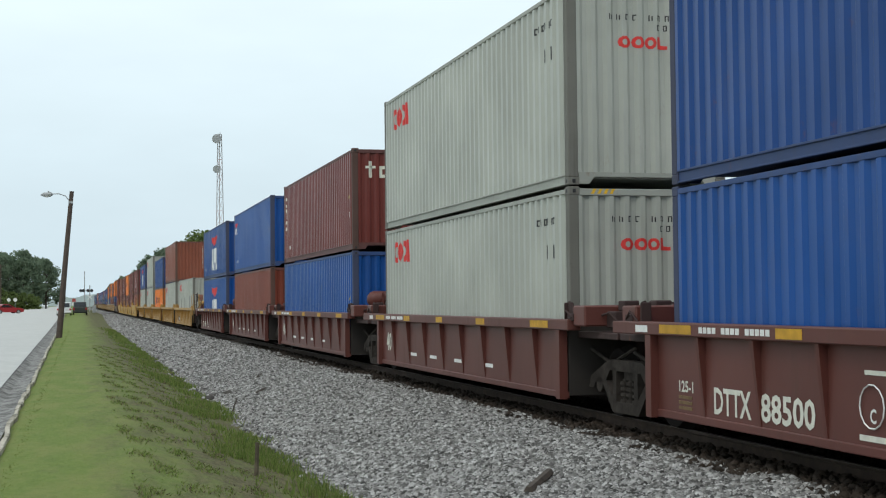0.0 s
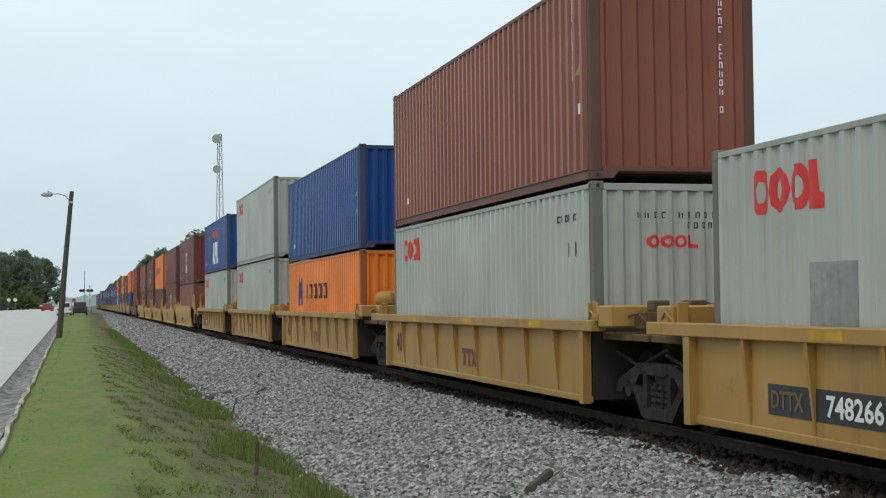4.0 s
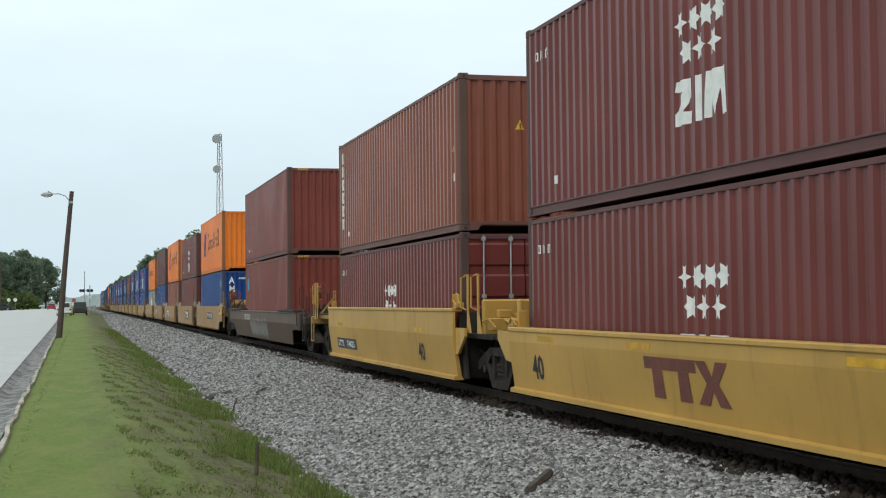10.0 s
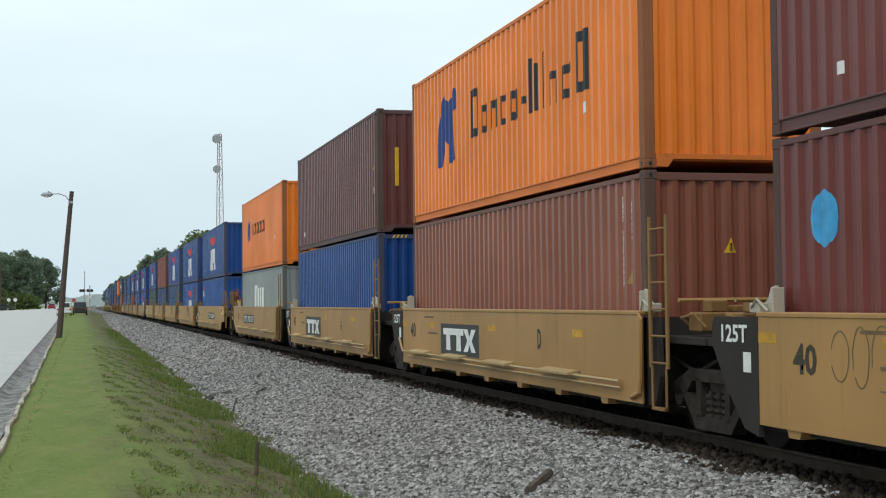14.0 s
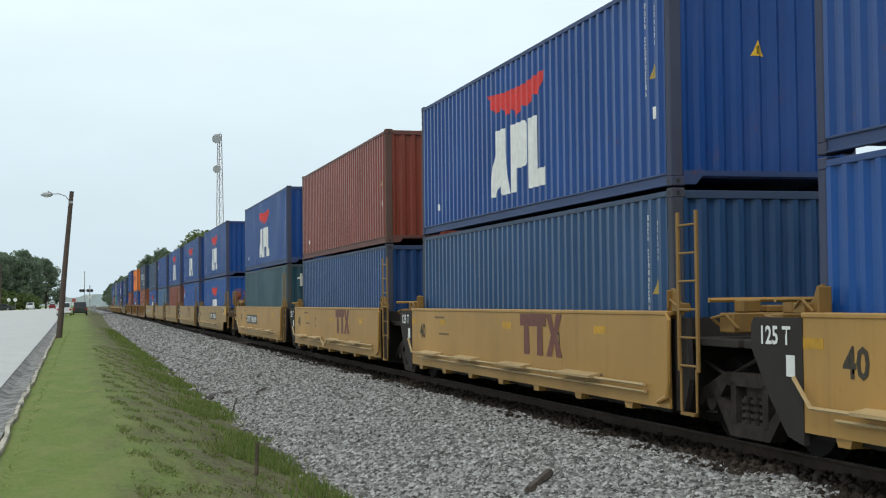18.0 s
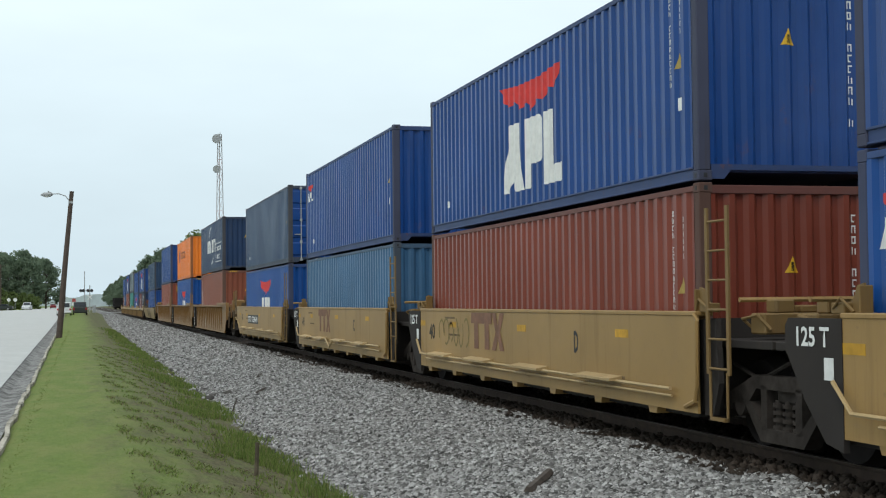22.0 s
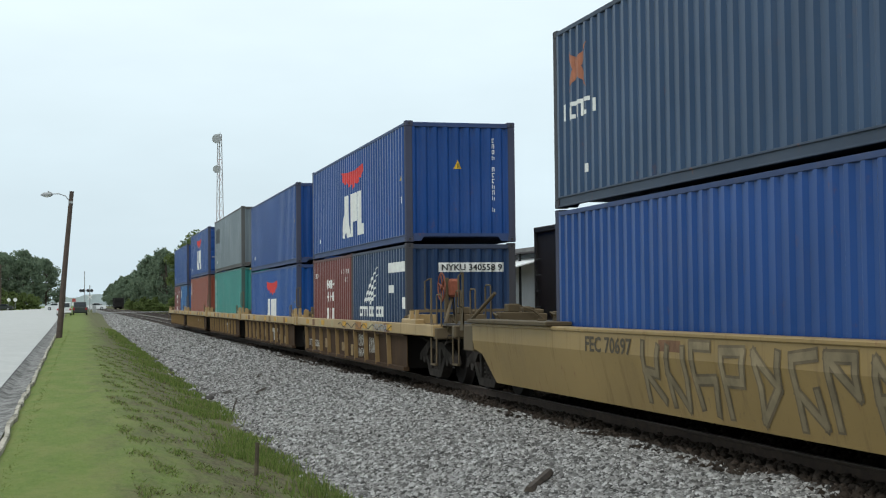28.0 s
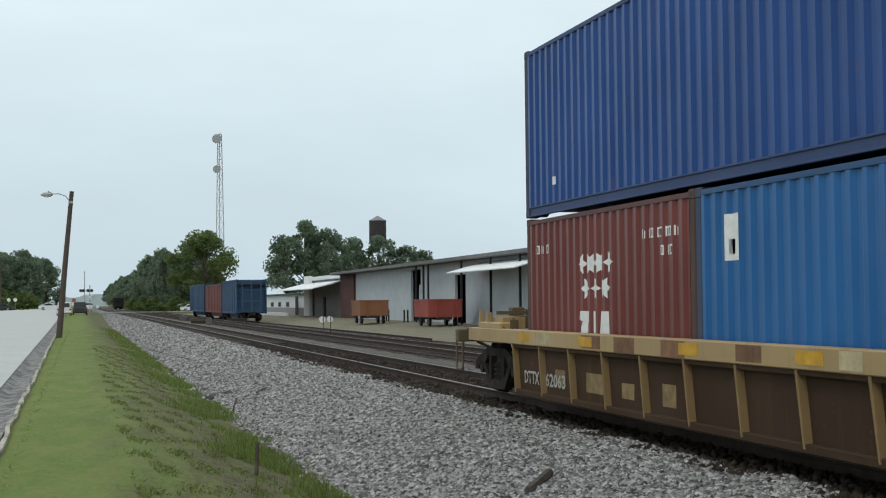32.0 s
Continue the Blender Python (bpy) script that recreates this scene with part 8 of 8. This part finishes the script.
def cart(x, y, w, ln, col, label):
    c = tagged(new("farm_cart"), label=label, category="trailer", group="box carts before the warehouse")
    c.location = (x, y, -0.18)
    part("box", boxm(bmesh.new(), -w / 2, w / 2, -ln / 2, ln / 2, 0.62, 1.85, 0.03), col, c)
    part("rim", boxm(bmesh.new(), -w / 2 - 0.04, w / 2 + 0.04, -ln / 2 - 0.04, ln / 2 + 0.04, 1.80, 1.92), col, c)
    for xx in (-w / 4, w / 4):
        part("stake", boxm(bmesh.new(), xx - 0.05, xx + 0.05, -ln / 2 - 0.06, -ln / 2, 0.55, 1.85), col, c)
    part("chassis", boxm(bmesh.new(), -0.5, 0.5, -ln / 2, ln / 2, 0.45, 0.62), STEEL_DARK, c)
    for xx in (-w * 0.38, w * 0.38):
        for yy in (-ln * 0.3, ln * 0.3):
            wv = part("wheel", tube(bmesh.new(), [(xx - 0.09, yy, 0.33), (xx + 0.09, yy, 0.33)], 0.33, 16), BLACK, c)
    part("drawbar", tube(bmesh.new(), [(0, -ln / 2, 0.5), (0, -ln / 2 - 1.3, 0.4)], 0.04, 6), STEEL_DARK, c)


cart(23.3, 113.0, 2.4, 3.6, paint("rust_orange_cart", (0.22, 0.09, 0.04), 0.7, 0.5, rust=0.5), "rusty orange-brown box cart on small wheels")
cart(25.0, 97.0, 2.5, 4.2, paint("faded_red_cart", (0.28, 0.055, 0.04), 0.7, 0.4, rust=0.3), "faded red box cart on small wheels")
for k, (x, y) in enumerate(((14.75, 86.0), (15.4, 87.0))):
    s = tagged(new("switch_stand"), label="low switch stand with a round white target", category="switch stand", group="switch stands")
    s.location = (x, y, -0.50)
    part("stand", boxm(bmesh.new(), -0.12, 0.12, -0.12, 0.12, 0, 0.25, 0.02), STEEL_DARK, s)
    part("staff", tube(bmesh.new(), [(0, 0, 0.2), (0, 0, 1.2)], 0.025, 6), STEEL_DARK, s)
    part("target", tube(bmesh.new(), [(-0.05, -0.02, 1.02), (-0.05, 0.01, 1.02)], 0.20, 18), WHITE, s, "round white target")
    part("target_stripe", boxm(bmesh.new(), -0.03, 0.03, -0.03, -0.02, 0.85, 1.2), STEEL_DARK, s)


# ---- road vehicles ----
CAR_GLASS = plain("dark_car_glass", (0.02, 0.025, 0.03), 0.08, var=0.1)
TYRE = plain("tyre_rubber", (0.02, 0.02, 0.02), 0.85)
TAIL = plain("tail_lamp_red", (0.35, 0.01, 0.01), 0.3)


def motor_car(name, kind, body_mat, label):
    """A road vehicle that faces +y; origin on the ground under its middle."""
    c = tagged(new(name), label=label, category={"sedan": "car", "suv": "car", "pickup": "pickup truck"}[kind])
    ln, w, h, hood = {"sedan": (4.7, 1.8, 1.45, 0.92), "suv": (4.6, 1.85, 1.72, 1.02), "pickup": (5.5, 1.95, 1.82, 1.10)}[kind]
    a = ln / 2
    prof = [(-a, 0.34), (-a, hood - 0.08), (-a + 0.12, hood), (a - 1.25, hood), (a - 0.15, hood - 0.14), (a, hood - 0.30), (a, 0.30), (a - 0.4, 0.22), (-a + 0.3, 0.24)]
    bm = prism(bmesh.new(), prof, "x", -w / 2, w / 2)
    bmesh.ops.bevel(bm, geom=bm.edges[:], offset=0.05, segments=2, affect="EDGES")
    part("body", bm, body_mat, c)
    rear = {"sedan": -a + 0.75, "suv": -a + 0.12, "pickup": -0.55}[kind]
    cab = [(rear, hood - 0.01), (rear + (0.55 if kind == "sedan" else 0.18), h - 0.05), (rear + 0.8, h), (a - 2.35, h - 0.02), (a - 1.35, hood - 0.01)]
    bm = prism(bmesh.new(), cab, "x", -w / 2 + 0.12, w / 2 - 0.12)
    bmesh.ops.bevel(bm, geom=bm.edges[:], offset=0.04, segments=2, affect="EDGES")
    part("cabin", bm, body_mat, c)
    gl = [(p * 0.94 + 0.06 * ((rear + a - 1.35) / 2), q) for p, q in ((rear + 0.12, hood + 0.04), (rear + (0.6 if kind == "sedan" else 0.26), h - 0.12), (a - 2.42, h - 0.10), (a - 1.6, hood + 0.04))]
    for s in (-1, 1):
        part("side_window", prism(bmesh.new(), gl, "x", *sorted((s * (w / 2 - 0.115), s * (w / 2 - 0.20)))), CAR_GLASS, c, "dark side glass")
        part("head_lamp", boxm(bmesh.new(), s * w * 0.36 - 0.18, s * w * 0.36 + 0.18, a - 0.06, a + 0.012, 0.58, 0.72, 0.02), LAMP_GREY, c)
        part("tail_lamp", boxm(bmesh.new(), s * w * 0.42 - 0.12, s * w * 0.42 + 0.12, -a - 0.012, -a + 0.05, 0.68, hood - 0.1, 0.02), TAIL, c, "red tail lamp")
        for yy in (-a + 0.9, a - 0.9):
            t = part("wheel", tube(bmesh.new(), [(s * (w / 2 - 0.20), yy, 0.32), (s * (w / 2 + 0.01), yy, 0.32)], 0.32, 18), TYRE, c)
            part("rim", tube(bmesh.new(), [(s * (w / 2 + 0.008), yy, 0.32), (s * (w / 2 + 0.02), yy, 0.32)], 0.20, 14), LAMP_GREY, t)
    part("windscreen", prism(bmesh.new(), [(a - 1.42, hood + 0.03), (a - 2.28, h - 0.06), (a - 2.24, h - 0.05), (a - 1.37, hood + 0.04)], "x", -w / 2 + 0.22, w / 2 - 0.22), CAR_GLASS, c, "dark windscreen")
    part("rear_window", prism(bmesh.new(), [(rear + 0.02, hood + 0.06), (rear - 0.02, hood + 0.08), (rear + (0.5 if kind == "sedan" else 0.13), h - 0.10), (rear + (0.54 if kind == "sedan" else 0.17), h - 0.12)], "x", -w / 2 + 0.24, w / 2 - 0.24), CAR_GLASS, c, "dark rear glass")
    part("bumper", boxm(bmesh.new(), -w / 2 + 0.05, w / 2 - 0.05, -a - 0.06, -a + 0.04, 0.36, 0.54, 0.03), body_mat, c)
    return c


WHITE_CAR = plain("white_car_paint", (0.62, 0.63, 0.63), 0.3, var=0.05)
DARK_CAR = plain("dark_green_car_paint", (0.03, 0.035, 0.032), 0.3, var=0.05)
RED_CAR = plain("red_car_paint", (0.30, 0.025, 0.03), 0.3, var=0.05)


def far_road_z(y):
    return -0.02 + rise(-5, y)


suv = motor_car("parked_car", "suv", WHITE_CAR, "white hatchback parked at the kerb")
suv.matrix_basis = pose(-1.96, 188, far_road_z(188) - 0.02, 0, 0, 0.4)
pk = motor_car("parked_pickup", "pickup", DARK_CAR, "dark green pickup parked on the verge")
pk.matrix_basis = pose(0.05, 200, ground_z(0.05, 200), 0, 0, 0)
dk = motor_car("parked_car", "sedan", DARK_CAR, "dark sedan waiting at the side street")
dk.matrix_basis = pose(-16.6, 322, 0.5, 0, 0, 80)
MOVING = []


def px_x(p, y):
    """Sideways place of a far vehicle from its bearing in thousandths."""
    return p * y / 1000


red = motor_car("car", "sedan", RED_CAR, "small red car driving away on the road")
MOVING.append((red, [(t, pose(px_x(b, y), y, far_road_z(y), 0, 0, h)) for t, b, y, h in
                     ((0, -48.5, 218, -62), (1, -37.9, 226, -50), (2, -28.1, 238, -28), (3.5, -22.4, 258, -8), (6, -19.2, 288, 0), (9, -18.8, 318, 0), (12, -18.8, 350, 0), (16, -18.5, 392, 0), (24, -17.5, 470, 0), (32, -16.5, 560, 0))]))
onc = motor_car("car", "suv", WHITE_CAR, "white car coming along the road toward the junction")
MOVING.append((onc, [(t, pose(px_x(b, y), y, far_road_z(y), 0, 0, h)) for t, b, y, h in
                     ((0, -23.2, 470, 180), (6, -24.4, 440, 180), (9, -25.3, 420, 180), (12, -27.7, 395, 180), (14.5, -30.6, 372, 180), (17, -32.2, 352, 180), (20, -34.2, 335, 178), (23, -35.9, 322, 172), (24.5, -38.0, 312, 150), (25.5, -40.0, 305, 120), (27, -60, 303, 95), (32, -190, 303, 90))]))
for k, (t0, x0, vx, yy) in enumerate(((29.5, 17.6, -6.5, 289), (27.5, -7.6, 6.6, 285), (27.5, 6.2, -6.7, 289), (31.0, -11.8, 6.3, 285))):
    w = motor_car("car", "sedan", WHITE_CAR, "white sedan crossing the tracks on the side street")
    MOVING.append((w, [(t, pose(x0 + vx * (t - t0), yy, 0.03 + rise(x0 + vx * (t - t0), yy), 0, 0, -90 if vx > 0 else 90)) for t in [2.0 * q for q in range(17)]]))
sx = [-260, -120, -60, -20, -8, -3, 2, 3, 4, 5, 6, 8, 14, 20, 40, 90, 260]
side = bmesh.new()
rows = [[side.verts.new((x, y, 0.005 + rise(x, y) - (0.0 if x > -3 or x < -20 else 0.03))) for x in sx] for y in (281.5, 286.5, 292)]
for a, b in zip(rows, rows[1:]):
    for i in range(len(sx) - 1):
        side.faces.new((a[i], a[i + 1], b[i + 1], b[i]))
tagged(new("side_street", mesh_of("side_street", side, CONCRETE)), label="side street over the level crossing", category="road", kind="structure")

# ---- small things on the slope ----
ROT = plain("rotten_timber", (0.075, 0.06, 0.048), 0.95, var=0.4, scale=9.0, bmp=0.01)


def scrap(name, pts, r, mat, label, cat):
    return tagged(part(name, tube(bmesh.new(), pts, r, 6), mat), label=label, category=cat)


scrap("timber_scrap", [(4.42, 13.52, -0.34), (4.90, 14.26, -0.26)], 0.050, ROT, "broken dark timber scrap on the ballast", "debris")
scrap("dry_stick", [(4.50, 36.50, -0.33), (4.73, 37.37, -0.30)], 0.022, ROT, "dry brown stick lying on the ballast", "debris")
scrap("dry_stick", [(5.15, 56.51, -0.23), (5.29, 57.40, -0.21)], 0.020, ROT, "dry brown stick lying on the ballast", "debris")
scrap("dry_stick", [(4.20, 32.48, -0.38), (3.88, 31.64, -0.43)], 0.020, ROT, "dry brown stick lying on the ballast", "debris")
scrap("dry_stick", [(2.96, 28.17, -0.63), (3.06, 28.17, -0.32)], 0.016, ROT, "dry brown stick lying on the ballast", "debris")
scrap("stake", [(1.98, 16.31, -0.75), (2.01, 16.31, -0.03)], [0.03, 0.026], plain("grey_brown_stake", (0.11, 0.09, 0.06), 0.95, var=0.4, scale=9.0), "short weathered wooden stake in the weeds", "stake")

for k, (x, y, w, l, h) in enumerate(((10.6, 150.0, 0.7, 0.9, 0.55), (10.4, 128.0, 1.3, 1.6, 0.35), (10.5, 118.0, 0.5, 0.5, 0.7), (14.9, 137.0, 2.0, 1.2, 0.4))):
    bm = bmesh.new()
    for q in range(3):
        boxm(bm, -w / 2 + 0.05 * q, w / 2 - 0.04 * q, -l / 2 + l * q / 3 + 0.02, -l / 2 + l * (q + 1) / 3 - 0.02, 0, h * (1.0 - 0.22 * q), 0.02)
    ob = part("switch_machine" if k in (0, 2) else "old_tie_heap", bm, plain("dirty_machine_grey", (0.11, 0.10, 0.09), 0.8) if k in (0, 2) else TIE_M)
    ob.location = (x, y, -0.28)
    tagged(ob, label="grey switch machine box beside the siding" if k in (0, 2) else "heap of old dark timber ties beside the siding", category="machine box" if k in (0, 2) else "timber heap")


# ---- what moves ----
TRAVEL = (0.0, 84.28, 167.86, 250.81, 333.65, 416.49, 499.18, 581.64, 664.04)


def motions():
    for thing, x, y, z in TRAIN:
        walk(thing, [(4.0 * k, pose(x, y - s, z)) for k, s in enumerate(TRAVEL)])
    for thing, rows in MOVING:
        walk(thing, rows)


motions()
